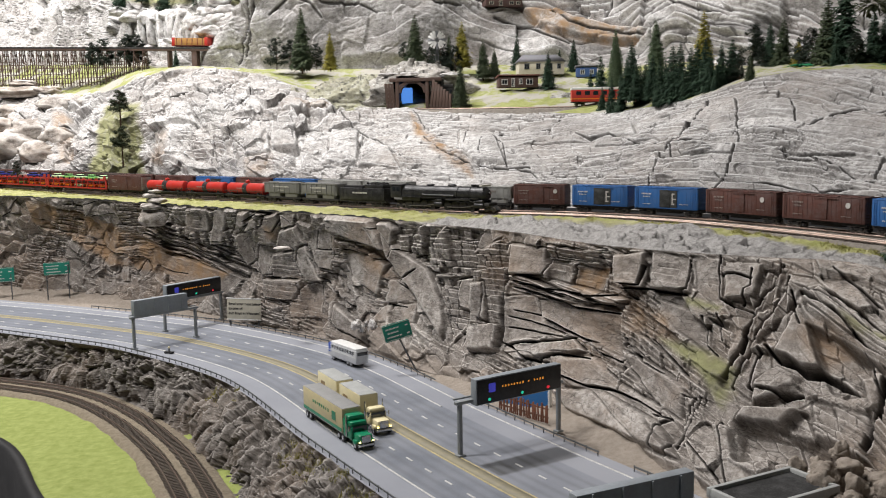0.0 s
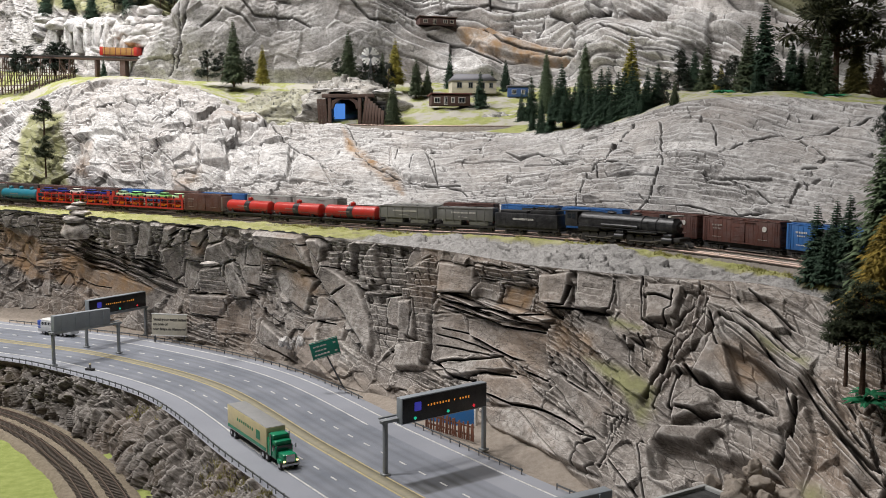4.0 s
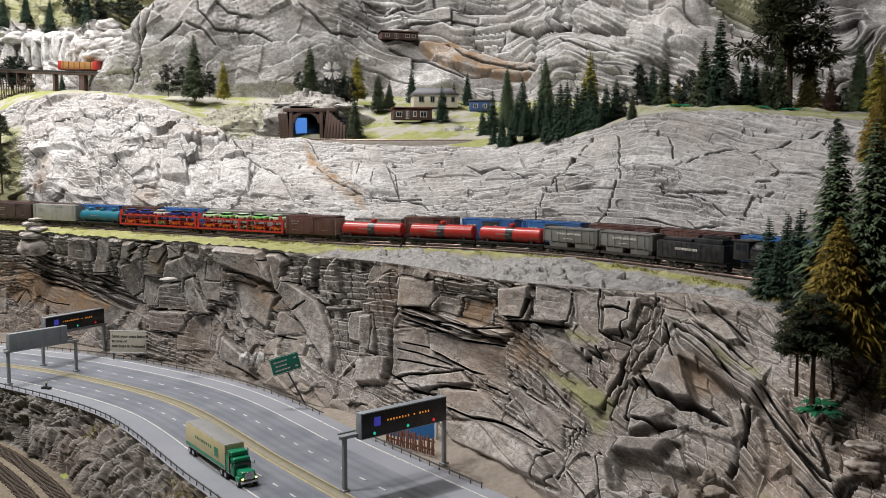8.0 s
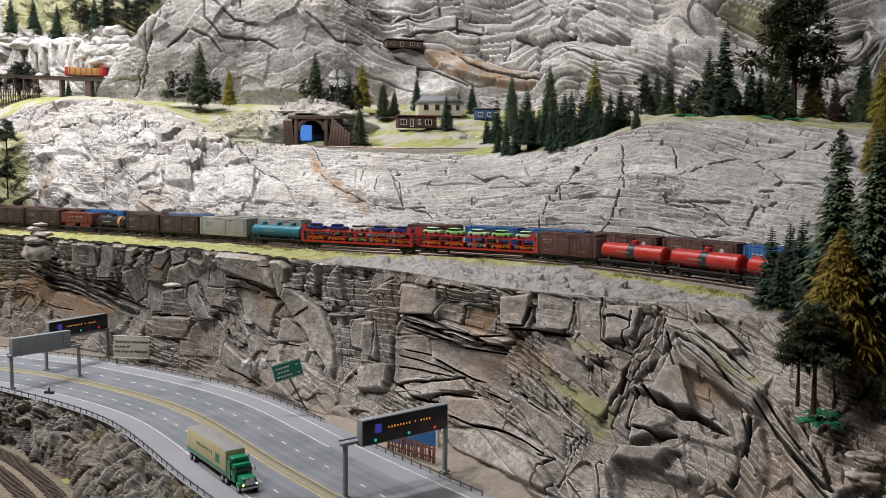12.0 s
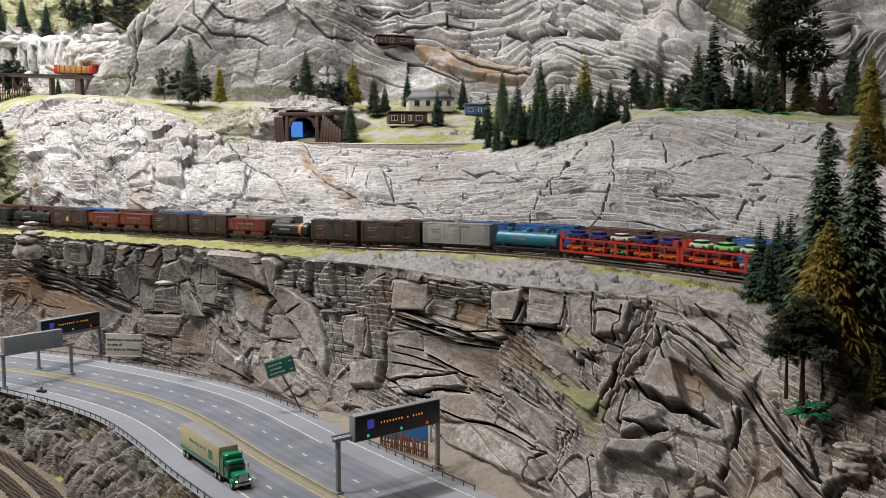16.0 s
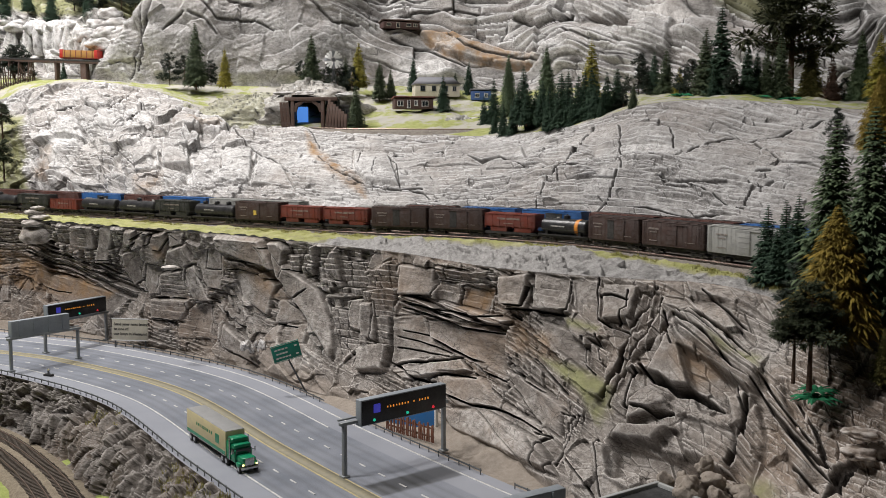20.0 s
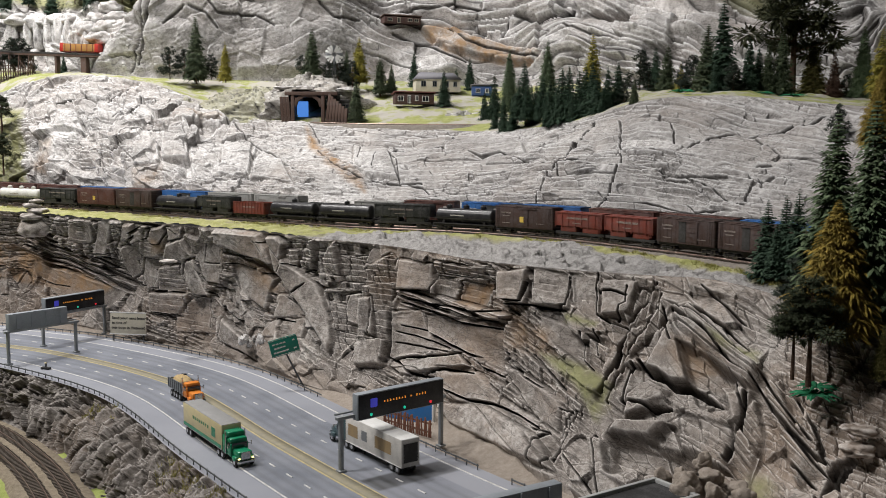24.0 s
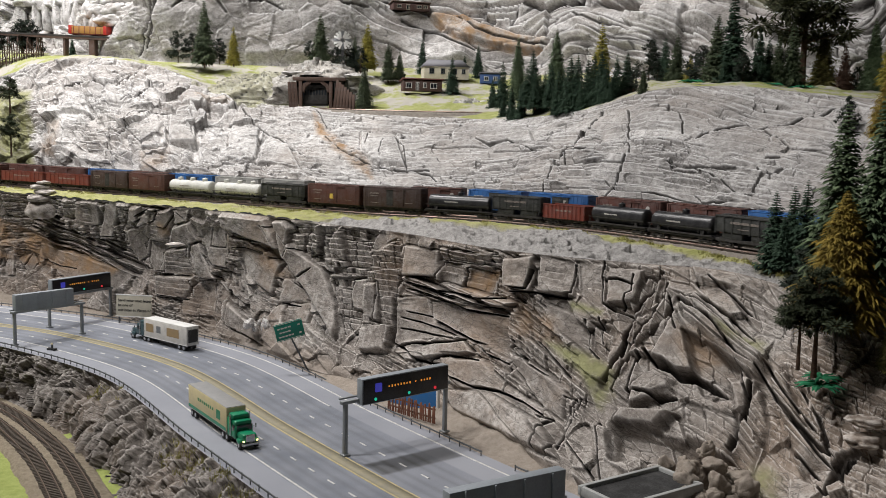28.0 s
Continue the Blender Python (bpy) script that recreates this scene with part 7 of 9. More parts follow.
def white_semi():
    lorry = empty("moving_lorry", "dark lorry with a white roofed mural trailer", "lorry")
    tractor(lorry, 0.100, dark_teal, True, False)
    trailer(lorry, -0.095, 0.048, white_mark, white_paint, 0.0485, 0.0105, (0.012, 0.026), ((-0.05, 0.031, 0.040, 0.017, mural, "mural"), (-0.002, 0.031, 0.014, 0.014, grey_paint, "round_mural"), (0.028, 0.031, 0.026, 0.017, mural, "mural")))
    # A dark panel paints in the shade of the trailer's open rear.
    part("rear_dark_panel", boxes((0.001, 0.023, 0.026, -0.0958, 0, 0.030, 0.0003)), dark_under, lorry, "dark panel for the shaded rear opening")
    return lorry


def coach():
    bus = empty("coach", "silver and white coach with a blue tail", "coach")
    bm = boxes((0.108, 0.0285, 0.028, 0, 0, 0.0195, 0.004))
    part("body", bm, silver_paint, bus)
    bm = boxes((0.098, 0.0262, 0.004, -0.003, 0, 0.0345, 0.002))
    part("roof", bm, white_paint, bus, "white roof")
    bm = boxes((0.016, 0.0288, 0.022, 0.0465, 0, 0.0225, 0.004))
    part("nose", bm, blue_paint, bus, "blue painted nose")
    for i in range(9):
        bm = boxes((0.0082, 0.0288, 0.0075, -0.043 + i * 0.0098, 0, 0.0268, 0.0008))
        part("window", bm, glass, bus)
    part("rear_window", boxes((0.0012, 0.022, 0.007, -0.0537, 0, 0.0262, 0.0004)), glass, bus)
    part("windscreen", boxes((0.0012, 0.024, 0.009, 0.0543, 0, 0.0262, 0.0004)), glass, bus)
    part("waist_stripe", boxes((0.104, 0.0289, 0.0014, 0, 0, 0.0195)), white_paint, bus)
    for x in (-0.034, -0.022, 0.034):
        for side in (-1, 1):
            road_wheel(bus, x, side * 0.0118)
    return bus


def tipper():
    lorry = empty("tipper_lorry", "orange bonneted tipper lorry heaped with sand", "lorry")
    tractor(lorry, 0.050, orange_paint, False, False)
    bm = bmesh.new()
    for side in (-1, 1):
        box(bm, 0.062, 0.0012, 0.017, -0.022, side * 0.0140, 0.0235)
        for i in range(7):
            box(bm, 0.0016, 0.0014, 0.017, -0.050 + i * 0.0094, side * 0.0150, 0.0235)
    box(bm, 0.062, 0.028, 0.002, -0.022, 0, 0.0155)
    box(bm, 0.0012, 0.028, 0.019, 0.0088, 0, 0.0245)
    box(bm, 0.0012, 0.028, 0.015, -0.0528, 0, 0.0225)
    part("dump_body", bm, grey_paint, lorry)
    bm = bmesh.new()
    ball(bm, 0.0138, -0.022, 0, 0.0285, 2.1, 0.95, 0.7, 20)
    for v in bm.verts:
        v.co += Vector((0, 0, 0.0016 * noise.noise(v.co * 240)))
    part("sand_heap", bm, sandload, lorry, "heap of yellow sand")
    bm = bmesh.new()
    rod(bm, (-0.034, 0.004, 0.0365), (-0.022, 0.006, 0.0385), 0.0022, seg=10)
    part("rolled_cover", bm, dark_under, lorry)
    part("rear_chassis", boxes((0.06, 0.012, 0.004, -0.02, 0, 0.0105)), dark_under, lorry)
    for dx in (-0.040, -0.027):
        for side in (-1, 1):
            road_wheel(lorry, dx, side * 0.0115)
    return lorry


def on_road(s, off, length=0.15, back=False):
    x0, y0, _, _, _ = MEDIAN.at(s - length * 0.35, off)
    x1, y1, _, _, _ = MEDIAN.at(s + length * 0.35, off)
    return pose((x0 + x1) / 2, (y0 + y1) / 2, ROAD_Z + 0.0006, 0, 0, math.degrees(math.atan2(y1 - y0, x1 - x0)) + (180 if back else 0))


GREEN, TWIN, WHITE, COACH, TIPPER = green_semi(), twin_lorry(), white_semi(), coach(), tipper()
GREEN.matrix_world = on_road(2.186, -0.082, 0.18)


# ---- road furniture ----
steel = paint("galvanised_steel", (0.30, 0.32, 0.33), 0.5, 0.5, 0.3)
panel_back = paint("pale_grey_sign_back", (0.30, 0.33, 0.36), 0.55, 0.2, 0.3)
sign_black = paint("black_sign_face", (0.008, 0.008, 0.010), 0.35, 0, 0.1)
sign_green = paint("green_road_sign", (0.01, 0.20, 0.14), 0.45, 0, 0.15)
sign_cream = paint("cream_sign_board", (0.50, 0.47, 0.38), 0.6, 0, 0.25)
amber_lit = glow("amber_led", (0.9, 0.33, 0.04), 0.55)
blue_lit = glow("blue_led_shield", (0.05, 0.05, 0.4), 0.5)
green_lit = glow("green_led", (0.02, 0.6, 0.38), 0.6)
red_lit = glow("red_led", (0.8, 0.03, 0.05), 0.6)
rust_wood = paint("rusty_brown_wood", (0.20, 0.075, 0.04), 0.8, 0, 0.35, 140)
blue_board = paint("blue_board", (0.03, 0.16, 0.42), 0.55, 0, 0.2, 30)
rail_dark = paint("dark_guard_rail", (0.10, 0.105, 0.11), 0.55, 0.4, 0.3)


def gantry(ax, ay, bx, by, z0, tall, panel0, panel1, lit, label, extra=0.0, height=0.036, posts=(0, 1)):
    """A sign bridge from a to b with a sign box over it; lit: it shows its face."""
    g = empty("sign_gantry", label, "sign gantry")
    span = math.hypot(bx - ax, by - ay)
    g.matrix_world = pose(ax, ay, z0, 0, 0, math.degrees(math.atan2(by - ay, bx - ax)))
    for i in posts:
        bm = boxes((0.0055, 0.0055, tall, i * span, 0, tall / 2, 0.0006), (0.011, 0.011, 0.003, i * span, 0, 0.0015, 0.0006))
        part("post", bm, steel, g)
    part("beam", boxes((span + 0.014, 0.007, 0.0045, span / 2, 0, tall, 0.0006), (span + 0.012, 0.003, 0.002, span / 2, 0.006, tall + 0.004)), steel, g)
    zc = tall + extra + height / 2
    pc, pw = (panel0 + panel1) / 2, panel1 - panel0
    case = part("sign_box", boxes((pw, 0.013, height, pc, -0.004 if lit else 0.004, zc, 0.001)), panel_back, g, "grey sign housing")
    if lit:
        part("sign_face", boxes((pw - 0.003, 0.001, height - 0.003, pc, -0.0111, zc, 0.0004)), sign_black, case, "black display face")
        x, y = panel0, -0.0120
        part("route_shield", boxes((0.011, 0.0006, 0.012, x + pw * 0.17, y, zc + 0.004, 0.001)), blue_lit, case, "glowing blue shield")
        for i in range(15):
            if i not in (8, 10):
                h = 0.0030 if i % 3 else 0.0022
                part("led_character", boxes((0.0017, 0.0006, h, x + pw * 0.29 + i * pw * 0.034, y, zc + 0.003)), amber_lit, case)
        for fx, m in ((0.14, green_lit), (0.52, green_lit), (0.83, red_lit)):
            bm = bmesh.new()
            rod(bm, (x + pw * fx, y + 0.0004, zc - 0.0115), (x + pw * fx, y - 0.0006, zc - 0.0115), 0.0021, seg=12)
            part("lane_signal", bm, m, case)
    else:
        for i in range(4):
            part("stiffener", boxes((0.0016, 0.002, height - 0.002, panel0 + pw * (i + 0.5) / 4, -0.0032, zc)), panel_back, case)
    return g


gantry(0.029, 1.183, 0.172, 1.282, ROAD_Z, 0.074, 0.020, 0.170, True, "black message gantry with amber letters over the road", -0.006)
gantry(-0.643, 1.852, -0.545, 1.961, ROAD_Z, 0.066, 0.002, 0.128, False, "grey sign gantry seen from behind", 0.002, 0.033)
gantry(-0.633, 2.025, -0.540, 2.163, ROAD_Z, 0.066, 0.000, 0.160, True, "black message gantry beside the rock wall", 0.004, 0.036)
gantry(0.130, 0.782, 0.252, 0.842, ROAD_Z, 0.070, 0.000, 0.134, False, "grey sign gantry seen from behind", 0.0, 0.036)


def sign_bars(ob, rows, y, material):
    for x, z, w, h in rows:
        n = max(1, round(w / 0.006))
        for i in range(n):
            part("letter_bar", boxes((w / n * 0.78, 0.0005, h, x - w / 2 + (i + 0.5) * w / n, y, z)), material, ob)


def green_sign(x, y, z, foot, w, h, turn, lean, label):
    s = empty("road_sign", label, "road sign")
    s.matrix_world = pose(x, y, z, 0, lean, turn)
    board = part("board", boxes((w, 0.002, h, 0, 0, 0, 0.0006)), sign_green, s)
    part("border", boxes((w - 0.002, 0.0004, 0.0006, 0, -0.0012, h / 2 - 0.0016), (w - 0.002, 0.0004, 0.0006, 0, -0.0012, -h / 2 + 0.0016)), white_mark, board)
    sign_bars(board, [(-w * 0.16, h * 0.22, w * 0.5, 0.0026), (-w * 0.16, -h * 0.02, w * 0.42, 0.0026), (-w * 0.14, -h * 0.26, w * 0.55, 0.0026), (w * 0.36, h * 0.22, w * 0.12, 0.0026), (w * 0.36, -h * 0.26, w * 0.12, 0.0026)], -0.0012, white_mark)
    bm = bmesh.new()
    inv = s.matrix_world.inverted()
    for p in foot:
        rod(bm, inv @ Vector(p[0]), inv @ Vector(p[1]), 0.0016, seg=8)
    part("post", bm, rail_dark, s)


green_sign(-0.082, 1.64, 1.166, [((-0.047, 1.65, 1.085), (-0.083, 1.6425, 1.160))], 0.052, 0.032, 12, -14, "green road sign on a leaning post")
green_sign(-1.061, 2.455, 1.179, [((-1.032, 2.459, 1.07), (-1.032, 2.459, 1.19)), ((-1.092, 2.459, 1.07), (-1.092, 2.459, 1.19))], 0.068, 0.034, 12, -2, "green road sign on two posts")
green_sign(-1.238, 2.495, 1.157, [((-1.21, 2.499, 1.07), (-1.21, 2.499, 1.16)), ((-1.265, 2.499, 1.07), (-1.265, 2.499, 1.16))], 0.075, 0.040, 8, -2, "dark green road sign on two posts")


def cream_board():
    s = empty("notice_board", "cream notice board with dark lettering", "notice board")
    s.matrix_world = pose(-0.463, 2.070, 1.131, 0, 1.5, -6)
    board = part("board", boxes((0.080, 0.002, 0.048, 0, 0, 0, 0.0006)), sign_cream, s)
    for z in (0.0245, -0.0245):
        part("rim", boxes((0.083, 0.003, 0.002, 0, 0, z)), white_paint, board)
    for line, z in (("Send your next letter", 0.0095), ("to one of", -0.0015), ("our boys in Vietnam!", -0.0125)):
        font = bpy.data.curves.new("lettering", "FONT")
        font.body, font.size, font.extrude, font.offset = line, 0.0088, 0.0003, 0.0001
        font.materials.append(dark_under)
        words = new("lettering", font)
        words.parent = board
        words.matrix_basis = pose(-0.0365, -0.0013, z, 90, 0, 0)
    for x in (-0.034, 0.034):
        part("post", boxes((0.003, 0.003, 0.060, x, 0.003, -0.026)), rail_dark, s)


cream_board()


def guard_rail(off, s0, s1, label):
    g = empty("guard_rail", label, "guard rail")
    part("beam", ribbon_mesh("beam", MEDIAN, s0, s1, off, 0.0009, ROAD_Z + 0.0054, rail_dark, 0.0023), None, g)
    post = mesh_of("post", boxes((0.0010, 0.0012, 0.0095, 0, 0, 0.0038)), rail_dark)
    s = s0
    while s < s1:
        x, y, _, tx, ty = MEDIAN.at(s, off)
        ob = part("post", post, None, g)
        ob.matrix_basis = pose(float(x), float(y), ROAD_Z, 0, 0, math.degrees(math.atan2(float(ty), float(tx))))
        s += 0.024


guard_rail(-0.1365, 0.4, 2.95, "dark steel guard rail along the road edge")
guard_rail(0.166, 0.9, 2.02, "dark steel guard rail along the rock side")
guard_rail(0.166, 2.18, 2.47, "short dark guard rail on the rock side")
guard_rail(0.166, 2.54, 2.60, "short dark guard rail on the rock side")


def wooden_fence():
    f = empty("wooden_fence", "rickety reddish brown picket fence", "fence")
    ax, ay, bx, by = 0.092, 1.392, 0.160, 1.318
    f.matrix_world = pose(ax, ay, ROAD_Z + 0.001, 0, 0, math.degrees(math.atan2(by - ay, bx - ax)))
    span = math.hypot(bx - ax, by - ay)
    for i in range(24):
        h = random.uniform(0.024, 0.031)
        ob = part("picket", boxes((0.0028, 0.0012, h, 0, 0, h / 2, 0.0003)), rust_wood, f)
        ob.matrix_basis = pose(i * span / 23, random.uniform(-0.001, 0.001), 0.0, random.uniform(-4, 4), random.uniform(-7, 7), 0)
    for z in (0.008, 0.021):
        part("fence_bar", boxes((span, 0.0014, 0.0024, span / 2, 0.0016, z)), rust_wood, f)


wooden_fence()


def blue_hoarding():
    h = empty("blue_hoarding", "blue painted board behind a wooden fence", "hoarding")
    h.matrix_world = pose(0.098, 1.440, ROAD_Z, 0, 0, -45)
    part("board", boxes((0.098, 0.003, 0.046, 0.049, 0, 0.023, 0.0005)), blue_board, h)
    part("end_post", boxes((0.004, 0.005, 0.050, 0.100, 0, 0.025, 0.0005)), white_paint, h, "white end post")
    bm = bmesh.new()
    rod(bm, (0.022, -0.0018, 0.034), (0.022, -0.0026, 0.034), 0.0035, seg=16)
    part("round_print", bm, sign_cream, h)


blue_hoarding()


def shoulder_stand_in():
    """A small dark stand-in with a pale top for a figure on the hard shoulder."""
    b = empty("figure_stand_in", "small dark stand-in for a figure, with a pale top", "trolley")
    b.matrix_world = pose(-0.557, 1.807, ROAD_Z + 0.0006, 0, 0, -25)
    part("base", boxes((0.020, 0.007, 0.003, 0, 0, 0.0025, 0.0006), (0.004, 0.009, 0.002, -0.007, 0, 0.001), (0.004, 0.009, 0.002, 0.007, 0, 0.001)), rubber, b)
    part("upright", boxes((0.003, 0.003, 0.008, 0, 0, 0.007, 0.0005)), rail_dark, b)
    # This is only the stand-in's pale top; it gives no light.
    part("lamp", boxes((0.0038, 0.0038, 0.0034, 0, 0, 0.0122, 0.001)), cream_paint, b, "pale yellow top")


shoulder_stand_in()


def portal_roof():
    r = empty("portal_building", "flat dark roof with a concrete rim", "building")
    r.matrix_world = pose(0.335, 0.862, ROAD_Z, 0, 0, 29)
    part("wall", boxes((0.112, 0.060, 0.074, 0, 0, 0.037, 0.001)), steel, r)
    part("roof", boxes((0.106, 0.056, 0.003, 0, 0, 0.0755)), rubber, r, "black bitumen roof")
    part("rim", boxes((0.116, 0.005, 0.010, 0, -0.029, 0.076, 0.001)), trailer_roof, r)
    part("rim", boxes((0.116, 0.005, 0.010, 0, 0.029, 0.076, 0.001)), trailer_roof, r)
    part("rim", boxes((0.005, 0.053, 0.010, 0.0555, 0, 0.076, 0.001)), trailer_roof, r)
    part("rim", boxes((0.005, 0.053, 0.010, -0.0555, 0, 0.076, 0.001)), trailer_roof, r)


portal_roof()


# ---- loose stones ----
def stone(x, y, z, sx, sy, sz, turn, label="grey plaster boulder", material=None, rough=0.18, name="boulder"):
    bm = bmesh.new()
    bmesh.ops.create_icosphere(bm, subdivisions=4, radius=1)
    seed = Vector((x * 31, y * 17, z * 23))
    for v in bm.verts:
        n = v.co.normalized()
        k = 1 + rough * noise.noise(n * 1.4 + seed) + 0.35 * rough * noise.noise(n * 4 + seed) - 0.12 * rough * abs(noise.noise(n * 9 + seed))
        v.co = n * k
        v.co.z = max(v.co.z, -0.75)
    ob = new(name, mesh_of(name, bm, material or rock_front, 0.5))
    for key in ("ochre", "moss", "sand", "wash"):
        ob.data.attributes.new(key, "FLOAT", "POINT")
    ob.matrix_world = pose(x, y, z, 0, 0, turn) @ Matrix.Diagonal((sx, sy, sz, 1))
    return tagged(ob, label, "boulder", "loose boulders")


for x, y, z, sx, sy, sz, turn in ((-0.735, 2.295, 1.326, 0.037, 0.034, 0.026, 10), (-0.733, 2.292, 1.356, 0.034, 0.030, 0.010, 30), (-0.724, 2.292, 1.371, 0.028, 0.024, 0.008, -20), (-0.738, 2.292, 1.383, 0.022, 0.020, 0.007, 15), (-0.727, 2.292, 1.394, 0.016, 0.014, 0.005, 50)):
    stone(x, y, z, sx, sy, sz, turn, "smooth grey stone in a balanced pile")
stone(-0.345, 1.945, 1.286, 0.019, 0.014, 0.005, 5, "flat grey stone on a ledge")
for x, y, z, sx, sy, sz, turn in ((-0.427, 2.663, 1.616, 0.040, 0.032, 0.022, 10), (-0.363, 2.670, 1.613, 0.034, 0.027, 0.018, -20), (-1.543, 3.375, 1.737, 0.055, 0.044, 0.014, 0), (-1.426, 3.311, 1.709, 0.045, 0.036, 0.016, 10), (-1.535, 3.366, 1.704, 0.103, 0.083, 0.025, 5), (-1.316, 3.199, 1.651, 0.097, 0.077, 0.037, 20), (-1.487, 3.223, 1.627, 0.097, 0.078, 0.035, -10), (-1.380, 3.069, 1.561, 0.088, 0.070, 0.042, 30), (-1.431, 3.010, 1.506, 0.095, 0.076, 0.050, 0), (-1.308, 2.939, 1.487, 0.072, 0.058, 0.040, 60), (-1.257, 2.978, 1.536, 0.060, 0.048, 0.040, 15), (-1.501, 3.130, 1.571, 0.065, 0.052, 0.043, 70)):
    stone(x, y, z, sx, sy, sz, turn, "rounded grey boulder on the rock shoulder", rock_front, 0.32)
rng = random.Random(5)
for i in range(16):
    stone(-0.152 + rng.uniform(-0.035, 0.035), 1.820 + rng.uniform(-0.02, 0.02), 1.139 + rng.uniform(-0.006, 0.006), *(rng.uniform(0.004, 0.010) for _ in range(3)), rng.uniform(0, 180), "pale rubble stone at the cliff foot", rock_pale, 0.3, "rubble_stone")
for i in range(34):
    stone(0.40 + rng.uniform(-0.02, 0.06), 0.90 + rng.uniform(-0.05, 0.05), 1.155 + rng.uniform(-0.02, 0.02), *(rng.uniform(0.006, 0.013) for _ in range(3)), rng.uniform(0, 180), "brown rubble stone beside the portal roof", gravel, 0.35, "rubble_stone")
for i in range(26):
    stone(0.62 + rng.uniform(-0.07, 0.05), 0.90 + rng.uniform(-0.06, 0.06), 1.215 + rng.uniform(-0.03, 0.03), *(rng.uniform(0.007, 0.018) for _ in range(3)), rng.uniform(0, 180), "grey rubble stone on the slope", rock_front, 0.35, "rubble_stone")


# ---- upper terrace: tunnel, houses, trestle ----
timber = paint("dark_stained_timber", (0.10, 0.060, 0.045), 0.8, 0, 0.35, 120)
UPPER_TRACK = Curve([(-0.35, 3.0, 1.60), (-0.20, 2.80, 1.602), (-0.088, 2.64, 1.602), (0.04, 2.53, 1.597), (0.18, 2.47, 1.595), (0.33, 2.43, 1.594), (0.46, 2.42, 1.594), (0.62, 2.43, 1.594), (0.85, 2.42, 1.592)])
bed("trackbed_upper", UPPER_TRACK, 0.25, UPPER_TRACK.length, 0.0, 0.040, 0.0036, "grey ballast of the narrow upper track", ballast, 0.02)
track("railway_track_upper", UPPER_TRACK, 0.1, UPPER_TRACK.length, 0.0, "narrow upper railway track on a terrace")


def tunnel_portal():
    t = empty("tunnel_portal", "dark timber tunnel portal with splayed plank walls", "tunnel portal")
    t.matrix_world = pose(-0.088, 2.622, 1.598, 0, 0, -8)
    part("lintel", boxes((0.150, 0.016, 0.010, 0.010, 0, 0.083, 0.001)), timber, t)
    for x in (-0.043, 0.043):
        part("jamb", boxes((0.010, 0.012, 0.080, x, 0, 0.040, 0.001)), timber, t)
    for i in range(5):
        a = math.pi * (i + 0.5) / 5
        b = part("arch_plank", boxes((0.024, 0.012, 0.010, 0, 0, 0, 0.001)), timber, t)
        b.matrix_basis = pose(0.036 * math.cos(a), 0.002, 0.050 + 0.028 * math.sin(a), 0, -math.degrees(a) + 90, 0)
    for i in range(7):
        h = 0.084 - 0.007 * i
        b = part("plank", boxes((0.0085, 0.004, h, 0, 0, h / 2, 0.0005)), timber, t)
        b.matrix_basis = pose(0.053 + 0.010 * i, -0.004 - 0.006 * i, -0.002, 0, 8 - i, -18)
    for i in range(3):
        b = part("plank", boxes((0.0085, 0.004, 0.070, 0, 0, 0.035, 0.0005)), timber, t)
        b.matrix_basis = pose(-0.053 - 0.009 * i, -0.003, 0.004, 0, -4, 10)
    # The black of this box puts the darkness of the bore into its colour.
    bm = bmesh.new()
    box(bm, 0.126, 0.004, 0.085, 0.016, 0.27, 0.042)
    box(bm, 0.004, 0.30, 0.085, -0.046, 0.155, 0.042)
    box(bm, 0.004, 0.26, 0.080, 0.078, 0.145, 0.040)
    box(bm, 0.126, 0.30, 0.004, 0.016, 0.155, 0.084)
    part("lining", bm, rubber, t, "black box for the dark inside the bore")
    return t


tunnel_portal()


def blue_light_opening():
    """A glowing panel for the blue lit far mouth, placed to the camera's view."""
    ob = new("blue_tunnel_window", mesh_of("blue_tunnel_window", boxes((0.033, 0.003, 0.072, 0, 0, 0.036, 0.0012)), glow("blue_panel_glow", (0.10, 0.30, 0.85), 0.75)))
    ob.matrix_world = pose(-0.106, 2.675, 1.590, 0, 0, -8)
    return tagged(ob, "glowing blue opening seen inside the tunnel", "window")


blue_light_opening()


def railcar(label, body_paint, roof_paint, length=0.19, k=1.15, wide=1.15):
    c = empty("railcar", label, "railcar")
    part("body", boxes((length, 0.030 * wide, 0.026 * k, 0, 0, 0.022 * k, 0.0012)), body_paint, c)
    part("roof", boxes((length + 0.002, 0.031 * wide, 0.006 * k, 0, 0, 0.038 * k, 0.002)), roof_paint, c, "curved roof")
    if body_paint is red_rack:
        part("waist_stripe", boxes((length + 0.0006, 0.0306 * wide, 0.0022 * k, 0, 0, 0.0155 * k)), orange_paint, c)
    for i in range(8):
        part("window", boxes((length * 0.07, 0.0308 * wide, 0.009 * k, (i - 3.5) * length / 8.6, 0, 0.028 * k, 0.0006)), glass, c)
    running_gear(c, length)
    return c


RED_CAR = railcar("red railcar with a white roof", red_rack, white_paint)
# The dark car is added, sized to cover the blue panel at the end.
DARK_CAR = railcar("dark railcar inside the tunnel", dark_under, dark_under, 0.070, 1.7, 1.0)


